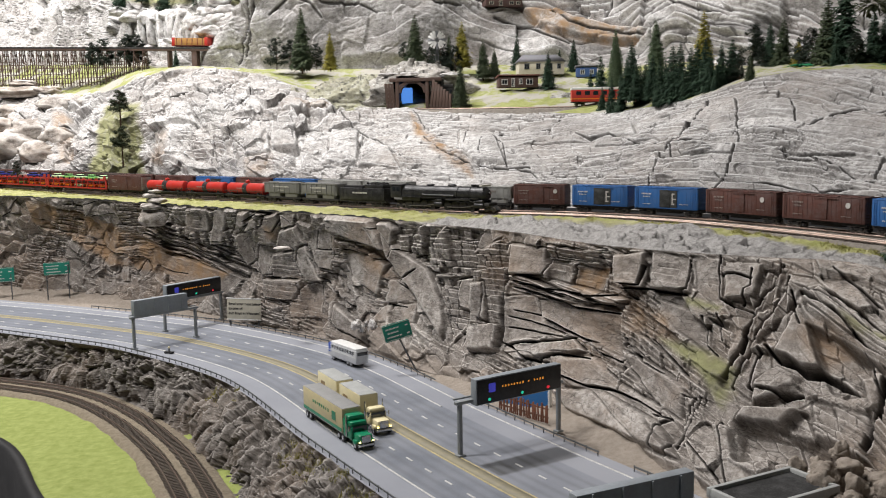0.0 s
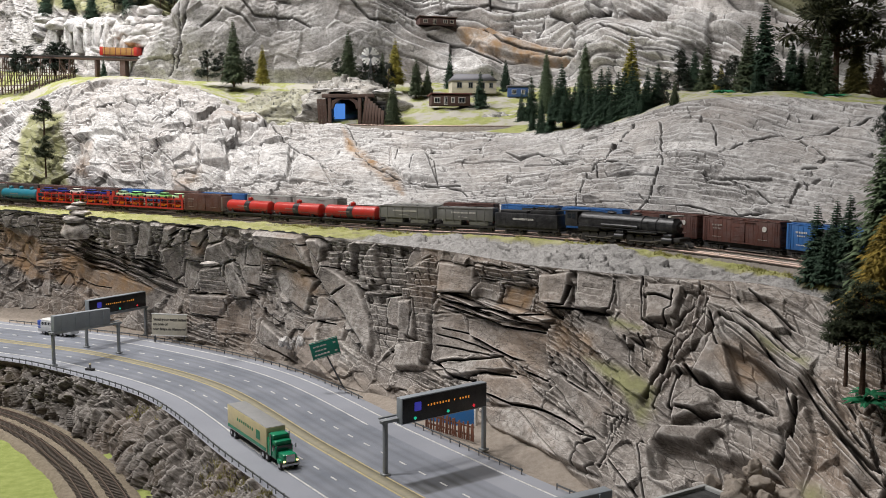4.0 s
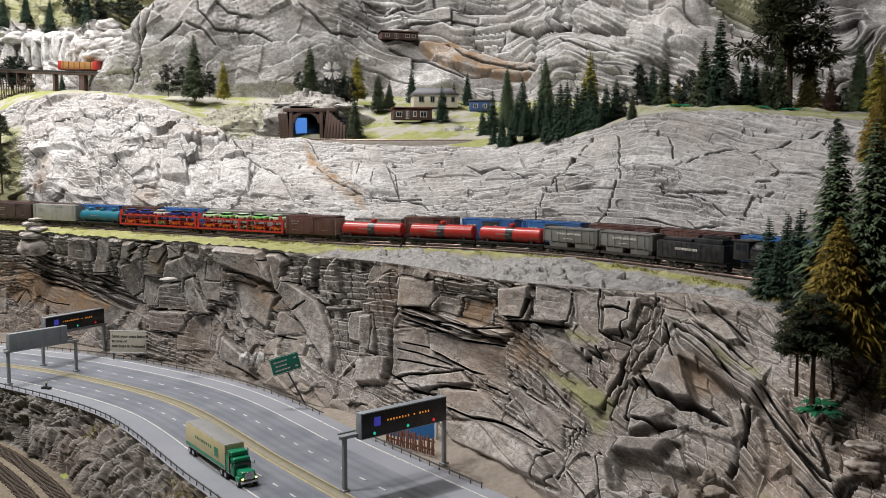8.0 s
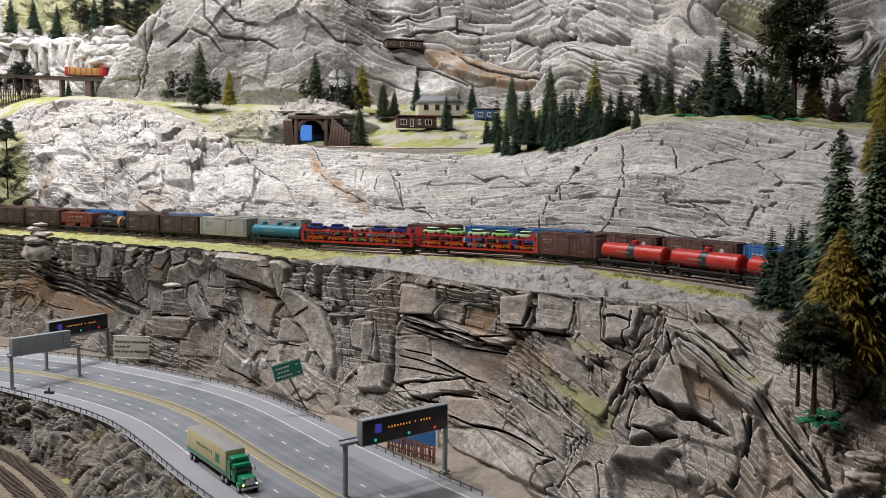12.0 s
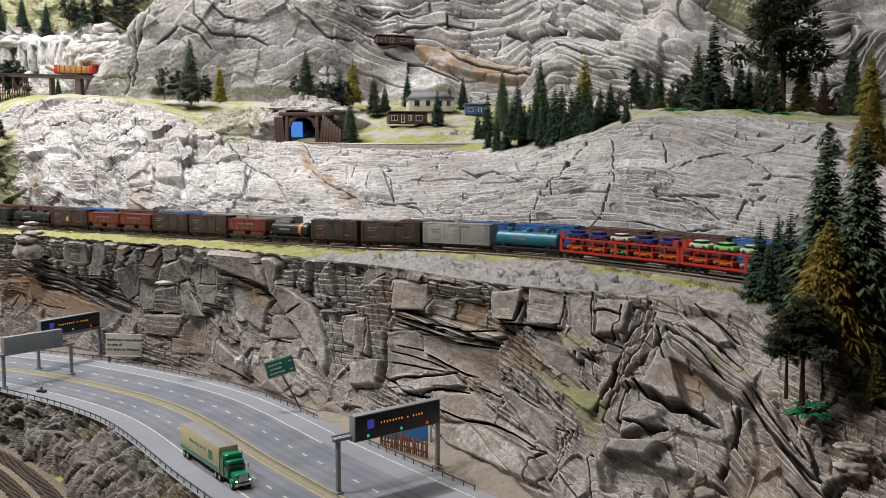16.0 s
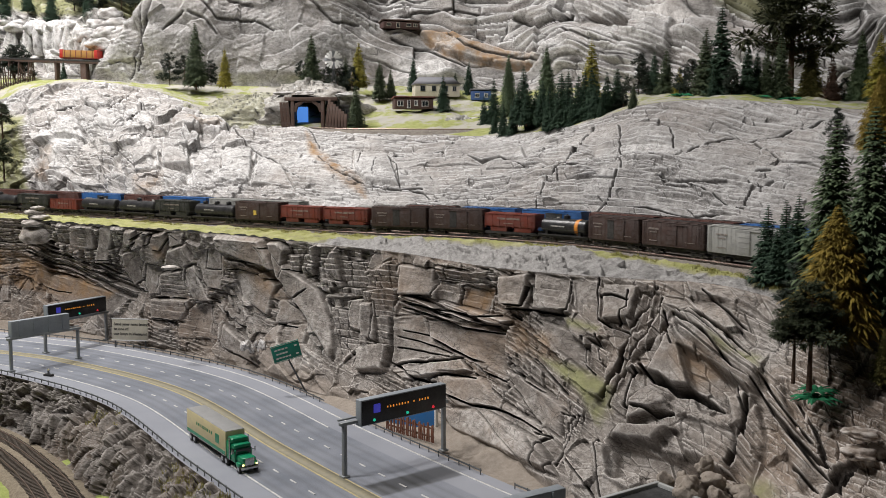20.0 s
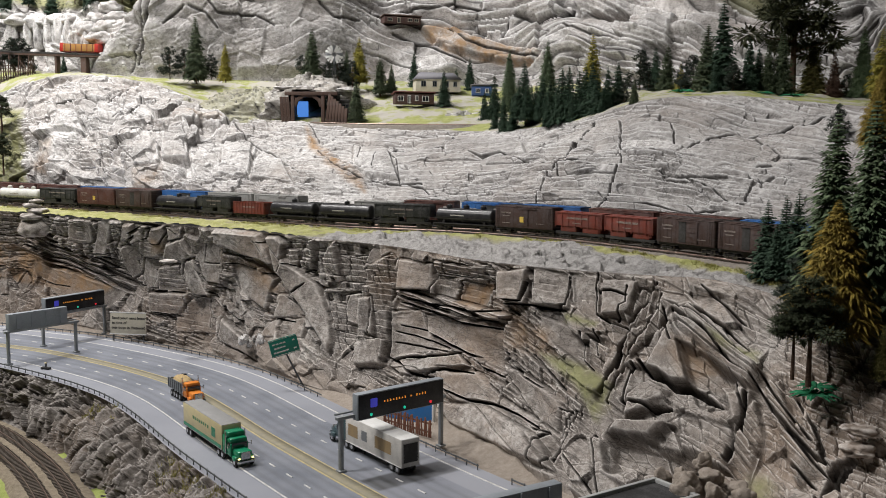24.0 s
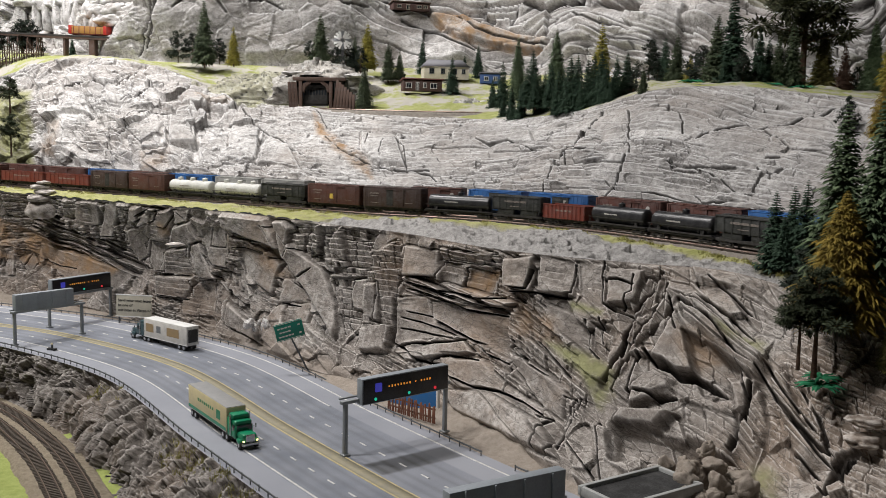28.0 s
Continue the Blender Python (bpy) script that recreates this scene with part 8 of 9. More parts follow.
def rock_mound(name, x, y, z, sx, sy, sz, label, seed, material=None):
    n, m = 150, 60
    th, ph = np.meshgrid(np.linspace(0, 2 * math.pi, n), np.linspace(0.0, 0.5 * math.pi, m))
    r = 1 + 0.25 * fbm(np.cos(th) * 2 + seed, np.sin(th) * 2 + ph * 2, seed, 4)
    px, py, pz = x + sx * r * np.cos(th) * np.cos(ph), y + sy * r * np.sin(th) * np.cos(ph), z + sz * r * np.sin(ph)
    bore = (np.abs(px + 0.088) < 0.05) & (py < 2.78)
    if name == "tunnel_rock":
        pz = np.where(bore, np.maximum(pz, 1.692), pz)
    layer = np.floor(pz / 0.009 + fbm(px * 20, py * 20, seed, 3)) * 0.009
    f1, f2, a, b, c, _, _ = cells(px * 26, layer * 90 + py * 8, seed)
    out = 0.010 * a - 0.006 * np.exp(-((f2 - f1) / 0.1) ** 2) + 0.004 * fbm(px * 90, pz * 90 + py * 50, seed, 3)
    p = np.stack([px + out * np.cos(th), py + out * np.sin(th), pz * 0.45 + layer * 0.55 + out * 0.3], -1)[::-1]
    zero = np.zeros_like(px)
    return tagged(new(name, grid_mesh(name, p, material or rock_pale, {"ochre": zero, "moss": zero + (0.55 if name == "outcrop_rock" else 0.12), "sand": zero, "wash": np.exp(-((f2 - f1) / 0.07) ** 2)})), label, "rock", kind="structure")


rock_mound("tunnel_rock", -0.09, 2.80, 1.60, 0.19, 0.165, 0.140, "layered pale rock over the tunnel mouth", 7)
rock_mound("outcrop_rock", -0.25, 2.80, 1.595, 0.20, 0.14, 0.105, "low layered pale rock beside the tunnel", 9)
rock_mound("balcony_rock", -0.848, 3.360, 1.868, 0.11, 0.09, 0.17, "stacked pale round rocks by the trestle", 11)
rock_mound("ridge_rock", 0.36, 2.60, 1.60, 0.14, 0.05, 0.035, "flat pale rock among the grass", 13)
for i in range(9):
    a = rng.uniform(0, 6.28)
    stone(-0.08 + 0.13 * math.cos(a), 2.72 + 0.05 * math.sin(a), 1.690 + rng.uniform(0, 0.010), rng.uniform(0.022, 0.036), rng.uniform(0.014, 0.024), rng.uniform(0.006, 0.009), rng.uniform(-20, 20), "flat pale slab above the tunnel", rock_pale, 0.25, "rock_slab")

for x, y, z, w, h in ((-0.844, 3.297, 1.997, 0.039, 0.028), (-0.789, 3.277, 2.003, 0.043, 0.024), (-0.828, 3.275, 1.962, 0.047, 0.025), (-0.764, 3.253, 1.968, 0.043, 0.021), (-0.856, 3.275, 1.932, 0.051, 0.033), (-0.784, 3.244, 1.929, 0.054, 0.029), (-0.727, 3.229, 1.940, 0.039, 0.021), (-0.810, 3.239, 1.895, 0.058, 0.027), (-0.737, 3.216, 1.900, 0.043, 0.023), (-1.252, 3.599, 2.019, 0.051, 0.021), (-1.177, 3.521, 1.988, 0.054, 0.025), (-1.086, 3.437, 1.971, 0.041, 0.033), (-0.996, 3.368, 1.969, 0.036, 0.022), (-0.927, 3.326, 1.969, 0.044, 0.024), (-1.032, 3.392, 1.965, 0.040, 0.024)):
    stone(x, y, z, w, 0.6 * w, h, (x * 977) % 40 - 20, "rounded pale rock stacked by the trestle", rock_pale, 0.3, "boulder")
for x, y, z, w, h in ((-1.123, 3.452, 1.929, 0.018, 0.062), (-1.072, 3.405, 1.919, 0.020, 0.061), (-1.028, 3.370, 1.918, 0.018, 0.064), (-0.984, 3.340, 1.921, 0.020, 0.068), (-0.944, 3.312, 1.913, 0.018, 0.063), (-0.903, 3.290, 1.912, 0.018, 0.059), (-0.869, 3.261, 1.884, 0.016, 0.043), (-1.209, 3.527, 1.927, 0.021, 0.059)):
    stone(x, y, z, w, 0.8 * w, h, (x * 977) % 40 - 20, "upright pale rock pillar under the stacked rocks", rock_pale, 0.3, "rock_pillar")

brown_wall = paint("dark_brown_boarding", (0.085, 0.045, 0.038), 0.75, 0, 0.3, 120)
red_roof = paint("dull_red_roof", (0.20, 0.075, 0.065), 0.7, 0, 0.35, 80)
white_wall = paint("off_white_wall", (0.62, 0.58, 0.48), 0.75, 0, 0.25, 60)
grey_roof = paint("slate_grey_roof", (0.20, 0.20, 0.22), 0.7, 0, 0.35, 90)
blue_wall = paint("blue_boarding", (0.05, 0.11, 0.30), 0.7, 0, 0.25, 90)


def house(x, y, z, turn, w, d, h, pitch, wall_paint, roof_paint, label, windows, trim, flat=False):
    b = empty("house", label, "house")
    b.matrix_world = pose(x, y, z, 0, 0, turn)
    part("wall", boxes((w, d, h, 0, 0, h / 2, 0.0004)), wall_paint, b)
    bm = bmesh.new()
    if flat:
        box(bm, w + 0.008, d + 0.008, 0.003, 0, 0, h + 0.002, 0, Matrix.Rotation(radians(-6), 4, "X"))
    else:
        e = 0.005
        v = [bm.verts.new(c) for c in ((-w / 2 - e, -d / 2 - e, h - 0.002), (w / 2 + e, -d / 2 - e, h - 0.002), (w / 2 + e, d / 2 + e, h - 0.002), (-w / 2 - e, d / 2 + e, h - 0.002), (-w / 2 + d * 0.22, 0, h + pitch), (w / 2 - d * 0.22, 0, h + pitch))]
        for f in ((0, 1, 5, 4), (1, 2, 5), (2, 3, 4, 5), (3, 0, 4), (3, 2, 1, 0)):
            bm.faces.new([v[k] for k in f])
    part("roof", bm, roof_paint, b, "", 0.1)
    for i, (fx, fz, fw, fh) in enumerate(windows):
        win = part("window", boxes((fw, 0.0016, fh, fx * w, -d / 2 - 0.0004, fz * h)), glass, b)
        fr = boxes((fw + 0.003, 0.0018, 0.0014, fx * w, -d / 2 - 0.0007, fz * h + fh / 2), (fw + 0.003, 0.0018, 0.0014, fx * w, -d / 2 - 0.0007, fz * h - fh / 2), (0.0014, 0.0018, fh, fx * w - fw / 2, -d / 2 - 0.0007, fz * h), (0.0014, 0.0018, fh, fx * w + fw / 2, -d / 2 - 0.0007, fz * h), (0.001, 0.0018, fh, fx * w, -d / 2 - 0.0007, fz * h))
        part("window_frame", fr, trim, win)
    return b


house(0.214, 2.690, 1.658, 7, 0.114, 0.045, 0.030, 0.008, brown_wall, red_roof, "long dark brown hut with a red roof", [(-0.36, 0.5, 0.016, 0.014), (-0.14, 0.45, 0.008, 0.022), (0.05, 0.55, 0.008, 0.014), (0.28, 0.52, 0.018, 0.015)], white_paint, True)
house(0.298, 2.885, 1.706, 4, 0.140, 0.075, 0.040, 0.022, white_wall, grey_roof, "off-white house with a slate grey hipped roof", [(-0.33, 0.6, 0.014, 0.016), (-0.08, 0.6, 0.012, 0.016), (0.18, 0.6, 0.014, 0.016), (0.38, 0.6, 0.010, 0.014)], grey_paint)
house(0.434, 2.83, 1.694, -5, 0.062, 0.04, 0.028, 0.006, blue_wall, grey_roof, "small blue shed with a grey roof", [(-0.2, 0.5, 0.012, 0.012), (0.25, 0.5, 0.010, 0.012)], white_paint, True)
house(0.198, 3.165, 1.952, 14, 0.128, 0.05, 0.022, 0.004, brown_wall, timber, "weathered brown hut on a rock ledge", [(-0.35, 0.5, 0.014, 0.010), (-0.1, 0.45, 0.010, 0.016), (0.2, 0.55, 0.014, 0.010), (0.38, 0.55, 0.012, 0.010)], sign_cream, True)


def wind_wheel():
    w = empty("wind_pump", "white bladed wind pump wheel on a thin mast", "wind pump")
    w.matrix_world = pose(-0.020, 2.86, 1.816, 0, 0, 0)
    for i in range(16):
        b = part("blade", boxes((0.0075, 0.0006, 0.020, 0, 0, 0.018, 0.0002)), white_paint if i % 4 else grey_paint, w)
        b.matrix_basis = pose(0, 0, 0, 0, i * 22.5, 0) @ pose(0, 0, 0, 0, 0, 20)
    bm = bmesh.new()
    rod(bm, (0, -0.003, 0), (0, 0.006, 0), 0.005, seg=10)
    part("hub", bm, rail_dark, w)
    bm = bmesh.new()
    for dx, dy in ((-0.014, -0.01), (0.014, -0.01), (0.0, 0.016)):
        rod(bm, (dx, 0.008 + dy, -0.16), (0, 0.008, 0), 0.0010, seg=5)
    part("mast", bm, rail_dark, w)


wind_wheel()


def trestle():
    t = empty("trestle_bridge", "tall dark timber railway trestle", "trestle bridge")
    a, b = Vector((-1.95, 3.50, 1.885)), Vector((-0.80, 3.20, 1.836))
    d = b - a
    turn = math.degrees(math.atan2(d.y, d.x))
    t.matrix_world = pose(a.x, a.y, a.z, 0, 0, turn)
    span = math.hypot(d.x, d.y)
    drop = -math.degrees(math.atan2(d.z, span))
    deck = part("deck", boxes((span, 0.030, 0.006, span / 2, 0, -0.006)), timber, t)
    deck.matrix_basis = pose(0, 0, 0, 0, drop, 0)
    for y in (-0.014, 0.014):
        r = part("deck_beam", boxes((span, 0.004, 0.005, span / 2, y, 0.0)), dark_under, t)
        r.matrix_basis = pose(0, 0, 0, 0, drop, 0)
    n = 26
    for i in range(n):
        x = i * span * 0.80 / n + 0.01
        top = d.z * x / span - 0.008
        h = 0.155 - 0.04 * (i / n)
        bm = bmesh.new()
        for y, splay in ((-0.012, -0.016), (-0.004, -0.005), (0.004, 0.005), (0.012, 0.016)):
            rod(bm, (x, y, top), (x, y + splay, top - h), 0.0019, seg=6)
        for k in range(4):
            z = top - h * (k + 0.6) / 4
            box(bm, 0.002, 0.030 + 0.03 * (k + 0.6) / 4, 0.0026, x, 0, z)
        rod(bm, (x, -0.013, top - 0.01), (x, 0.020, top - h * 0.6), 0.0011, seg=5)
        rod(bm, (x, 0.013, top - 0.01), (x, -0.020, top - h * 0.6), 0.0011, seg=5)
        part("bent", bm, timber, t)
        if i < n - 1:
            x1 = (i + 1) * span * 0.80 / n + 0.01
            for y, z0, z1, thick in ((-0.020, 0.5 * h, 0.5 * h, 0.0014), (-0.019, 0.012, 0.5 * h, 0.0010), (-0.022, 0.78 * h, 0.78 * h, 0.0014), (-0.023, 0.9 * h, 0.5 * h, 0.0010), (0.020, 0.3 * h, 0.3 * h, 0.0012)):
                bm = bmesh.new()
                rod(bm, (x, y, top - z0), (x1, y, top - z1), thick, seg=5)
                part("brace", bm, timber, t)
    for fx in (0.86, 0.945):
        x = span * fx
        part("pier", boxes((0.020 if fx > 0.9 else 0.008, 0.024, 0.075, x, 0, d.z * fx - 0.046, 0.001)), timber, t)


trestle()


def ore_wagon():
    w = empty("ore_wagon", "orange timber ore wagon with red ends", "ore wagon")
    a = math.degrees(math.atan2(-0.30, 1.15))
    w.matrix_world = pose(-0.875, 3.2195, 1.8435, 0, 2.2, a)
    part("body", boxes((0.118, 0.034, 0.024, 0, 0, 0.017, 0.001)), paint("ochre_boarding", (0.40, 0.20, 0.05), 0.7, 0, 0.35, 90), w)
    for x in (-0.063, 0.063):
        part("end", boxes((0.012, 0.036, 0.028, x, 0, 0.017, 0.001)), red_rack, w, "red wagon end")
    part("floor_frame", boxes((0.136, 0.030, 0.005, 0, 0, 0.004)), red_oxide, w)
    for i in range(6):
        part("stake", boxes((0.002, 0.0365, 0.024, (i - 2.5) * 0.02, 0, 0.017)), red_oxide, w)


ore_wagon()


# ---- trees ----
def needle_material(name, low, high):
    k = Nodes(name)
    n = k.noise(k.own(), 9, 4, 0.6)
    rand = k.n("ShaderNodeNewGeometry").outputs["Random Per Island"]
    c = k.ramp(k.math("ADD", k.math("MULTIPLY", n, 0.5), k.math("MULTIPLY", rand, 0.5)), (0.25, low), (0.75, high))
    return k.done(c, 0.8, spec=0.25)


needles = {
    "spruce": needle_material("dark_green_needles", (0.014, 0.032, 0.020), (0.055, 0.095, 0.058)),
    "spruce_wide": needle_material("mid_green_needles", (0.03, 0.045, 0.025), (0.09, 0.115, 0.06)),
    "spruce_pale": needle_material("grey_green_needles", (0.045, 0.075, 0.035), (0.15, 0.20, 0.11)),
    "larch": needle_material("yellow_green_needles", (0.14, 0.13, 0.015), (0.36, 0.31, 0.06)),
    "larch_olive": needle_material("olive_needles", (0.06, 0.06, 0.015), (0.17, 0.15, 0.05)),
    "larch_gold": needle_material("golden_needles", (0.12, 0.085, 0.012), (0.34, 0.25, 0.05)),
    "bushy_pine": needle_material("blackish_green_foam", (0.014, 0.022, 0.016), (0.055, 0.07, 0.052)),
    "spruce_brown": needle_material("dead_brown_needles", (0.035, 0.020, 0.014), (0.11, 0.065, 0.045)),
    "old_pine": needle_material("dusty_pine_foam", (0.022, 0.028, 0.015), (0.085, 0.09, 0.045)),
    "tall_pine": needle_material("pine_green_foam", (0.018, 0.026, 0.014), (0.07, 0.085, 0.045)),
}
bark = ground_material("brown_bark", (0.05, 0.032, 0.022), (0.13, 0.085, 0.06), 90)
TREE_WORDS = {
    "spruce": ("spruce_tree", "dark green model spruce tree"), "spruce_wide": ("spruce_tree", "broad mid green model spruce tree"), "spruce_pale": ("spruce_tree", "tall grey green model spruce tree"),
    "larch": ("larch_tree", "yellow green model larch tree"), "larch_olive": ("larch_tree", "olive brown model larch tree"), "larch_gold": ("larch_tree", "golden yellow model larch tree"),
    "spruce_brown": ("spruce_tree", "dead brown model spruce tree"), "bushy_pine": ("pine_tree", "blackish green bushy model pine tree"), "old_pine": ("pine_tree", "very tall old model pine tree with a brown trunk"), "tall_pine": ("pine_tree", "model pine tree with a bare trunk"),
}


def twig(verts, faces, r, at, way, length, width, droop):
    """A small fan of needles: a bent strip with a raised rib."""
    side = way.cross(Vector((0, 0, 1)))
    side = side.normalized() if side.length > 1e-4 else Vector((1, 0, 0))
    base = len(verts)
    for k in range(4):
        f = k / 3
        c = at + way * length * f + Vector((0, 0, -droop * length * f * f))
        w = width * (0.45 + 1.2 * f * (1 - f) * 2) * (1 - 0.85 * (f > 0.9)) * r.uniform(0.7, 1.2)
        verts += [c - side * w - Vector((0, 0, 0.35 * w)), c + Vector((0, 0, 0.12 * width)), c + side * w - Vector((0, 0, 0.35 * w))]
    for k in range(3):
        i = base + 3 * k
        faces += [(i, i + 1, i + 4, i + 3), (i + 1, i + 2, i + 5, i + 4)]


def conifer(kind, seed):
    """A tree one metre high, to be scaled."""
    r = random.Random(seed)
    name, label = TREE_WORDS[kind]
    tree = empty(name, label, "tree", "model trees")
    verts, faces = [], []
    pine = kind in ("bushy_pine", "tall_pine", "old_pine")
    bm = bmesh.new()
    rod(bm, (0, 0, -0.08), (0, 0, 0.95), 0.030 if kind in ("tall_pine", "old_pine") else 0.018, 0.004, 8)
    if pine:
        start = {"tall_pine": 0.47, "old_pine": 0.32}.get(kind, 0.12)
        clumps = {"tall_pine": 36, "old_pine": 54}.get(kind, 40)
        for i in range(clumps):
            f = (i + r.random()) / clumps
            h = start + (1 - start) * f
            reach = (0.30 if kind in ("tall_pine", "old_pine") else 0.36) * (1.05 - 0.75 * f ** 1.5) * r.uniform(0.25, 1.1)
            a = r.uniform(0, 6.283)
            c = Vector((reach * math.cos(a), reach * math.sin(a), h))
            rod(bm, (0, 0, h - 0.06), tuple(c), 0.006, 0.002, 5)
            size = r.uniform(0.09, 0.16) * (1.1 - 0.5 * f)
            for _ in range(220 if kind in ("tall_pine", "old_pine") else 120):
                u = Vector((r.gauss(0, 1), r.gauss(0, 1), r.gauss(0, 0.6))).normalized()
                twig(verts, faces, r, c + Vector((u.x, u.y, u.z * 0.6)) * size * r.uniform(0.2, 0.8), u, size * (0.26 if kind in ("tall_pine", "old_pine") else 0.40), size * (0.06 if kind in ("tall_pine", "old_pine") else 0.08), 0.15)
    else:
        spread = {"spruce": 0.19, "spruce_wide": 0.205, "spruce_pale": 0.165, "spruce_brown": 0.19, "larch": 0.20, "larch_olive": 0.25, "larch_gold": 0.30}[kind]
        fine = {"spruce_pale": 1.6, "larch_gold": 2.2}.get(kind, 1.0)
        whorls = int(34 * fine)
        lean = r.uniform(0, 6.28)
        for i in range(whorls):
            f = i / (whorls - 1)
            h = 0.05 + 0.94 * f
            reach = spread * (1 - f) ** 0.8 * (0.82 + 0.32 * r.random()) + 0.012
            count = max(6, int(20 * fine * (1 - 0.6 * f)))
            for k in range(count):
                a = lean + i * 1.3 + 6.283 * k / count + r.uniform(-0.2, 0.2)
                length = reach * r.uniform(0.62, 1.12)
                way = Vector((math.cos(a), math.sin(a), r.uniform(-0.05, 0.30) - 0.1 * (1 - f)))
                twig(verts, faces, r, Vector((0, 0, h)), way, length, (0.010 + 0.055 * length) / fine, 0.45)
                for m in range(5):
                    at = Vector((0, 0, h)) + way * length * r.uniform(0.2, 0.95) - Vector((0, 0, 0.10 * length))
                    b = a + r.choice((-1, 1)) * r.uniform(0.4, 0.9)
                    twig(verts, faces, r, at, Vector((math.cos(b), math.sin(b), 0.0)), length * r.uniform(0.25, 0.45), (0.008 + 0.03 * length) / fine, 0.5)
    part("trunk", bm, bark, tree)
    me = bpy.data.meshes.new("crown")
    me.from_pydata([tuple(v) for v in verts], [], faces)
    me.materials.append(needles[kind])
    part("crown", me, None, tree)
    return tree


def mathutils_bvh(ob):
    me = ob.data
    return BVHTree.FromPolygons([v.co for v in me.vertices], [p.vertices for p in me.polygons])


WOOD = {}
PLANTED = {}


def plant(kind, x, y, z, h):
    n = PLANTED.get(kind, 0)
    PLANTED[kind] = n + 1
    variants = WOOD.setdefault(kind, [])
    wide = 0.92 + 0.2 * ((n * 37) % 10) / 10
    m = pose(x, y, z, 0, 0, (n * 77) % 360) @ Matrix.Diagonal((h * wide, h * wide, h, 1))
    if len(variants) < 3:
        tree = conifer(kind, 100 * len(variants) + len(kind))
        tree.matrix_basis = m
        variants.append(tree)
    else:
        src = variants[n % 3]
        keep = src.scale.copy()
        src.scale = (1, 1, 1)
        copy_thing(src, m)
        src.scale = keep


plant("spruce_wide", -0.451, 2.950, 1.742, 0.197)
plant("larch", -0.357, 2.920, 1.739, 0.117)
plant("bushy_pine", -0.536, 2.970, 1.749, 0.094)
plant("bushy_pine", -0.494, 2.990, 1.750, 0.087)
plant("bushy_pine", -0.010, 2.900, 1.724, 0.094)
plant("bushy_pine", 0.036, 2.880, 1.716, 0.085)
plant("bushy_pine", -0.037, 2.940, 1.738, 0.080)
plant("bushy_pine", -0.413, 3.000, 1.749, 0.075)
plant("spruce_wide", -0.090, 2.930, 1.742, 0.164)
plant("bushy_pine", -0.127, 2.950, 1.758, 0.064)
plant("spruce_wide", 0.048, 2.580, 1.604, 0.120)
plant("larch", 0.057, 2.900, 1.737, 0.140)
plant("spruce_wide", 0.017, 2.920, 1.727, 0.109)
plant("spruce_wide", 0.121, 2.850, 1.698, 0.117)
plant("spruce_wide", 0.156, 2.860, 1.702, 0.089)
plant("spruce", 0.233, 2.970, 1.729, 0.115)
plant("spruce", 0.303, 2.680, 1.655, 0.104)
plant("spruce", 0.411, 2.950, 1.718, 0.107)
plant("spruce", 0.369, 2.970, 1.723, 0.070)
plant("bushy_pine", 1.105, 2.750, 1.929, 0.129)
plant("spruce_pale", 1.108, 2.600, 1.887, 0.081)
plant("bushy_pine", 1.032, 2.900, 2.043, 0.116)
plant("bushy_pine", 1.089, 2.900, 2.030, 0.116)
plant("bushy_pine", 1.225, 2.500, 1.920, 0.104)
plant("larch", 1.005, 1.600, 1.634, 0.116)
plant("bushy_pine", 1.220, 2.600, 1.934, 0.125)
plant("bushy_pine", 1.325, 2.500, 1.906, 0.141)
plant("spruce", 0.584, 1.130, 1.358, 0.101)
plant("spruce", 0.594, 1.100, 1.365, 0.102)
plant("spruce", 0.595, 1.070, 1.372, 0.104)
plant("spruce", 0.573, 1.080, 1.365, 0.068)
plant("larch_gold", 0.742, 1.150, 1.533, 0.100)
plant("bushy_pine", 0.901, 1.550, 1.539, 0.068)
plant("bushy_pine", 0.560, 0.930, 1.332, 0.040)
plant("spruce", -1.249, 3.591, 2.026, 0.143)
plant("spruce", -1.016, 3.382, 1.996, 0.120)
plant("spruce", -0.864, 3.297, 1.998, 0.133)
plant("bushy_pine", -0.926, 3.341, 2.031, 0.109)
plant("bushy_pine", -0.747, 3.261, 2.026, 0.105)
plant("bushy_pine", -0.695, 3.243, 2.020, 0.100)
plant("bushy_pine", -0.804, 3.309, 2.090, 0.086)
plant("bushy_pine", -0.669, 3.261, 2.084, 0.084)
plant("spruce", -1.135, 3.496, 2.043, 0.116)
plant("bushy_pine", -0.829, 3.287, 2.013, 0.094)
plant("bushy_pine", -1.123, 3.300, 1.792, 0.109)
plant("bushy_pine", -1.095, 3.300, 1.786, 0.113)
plant("tall_pine", -0.944, 2.680, 1.456, 0.109)
plant("tall_pine", -0.984, 2.790, 1.563, 0.110)
plant("bushy_pine", -1.255, 3.300, 1.785, 0.088)
plant("bushy_pine", -1.214, 3.300, 1.789, 0.098)
plant("bushy_pine", -1.127, 3.300, 1.799, 0.098)
plant("bushy_pine", -1.269, 2.700, 1.424, 0.046)
plant("spruce", -0.913, 3.150, 1.772, 0.061)
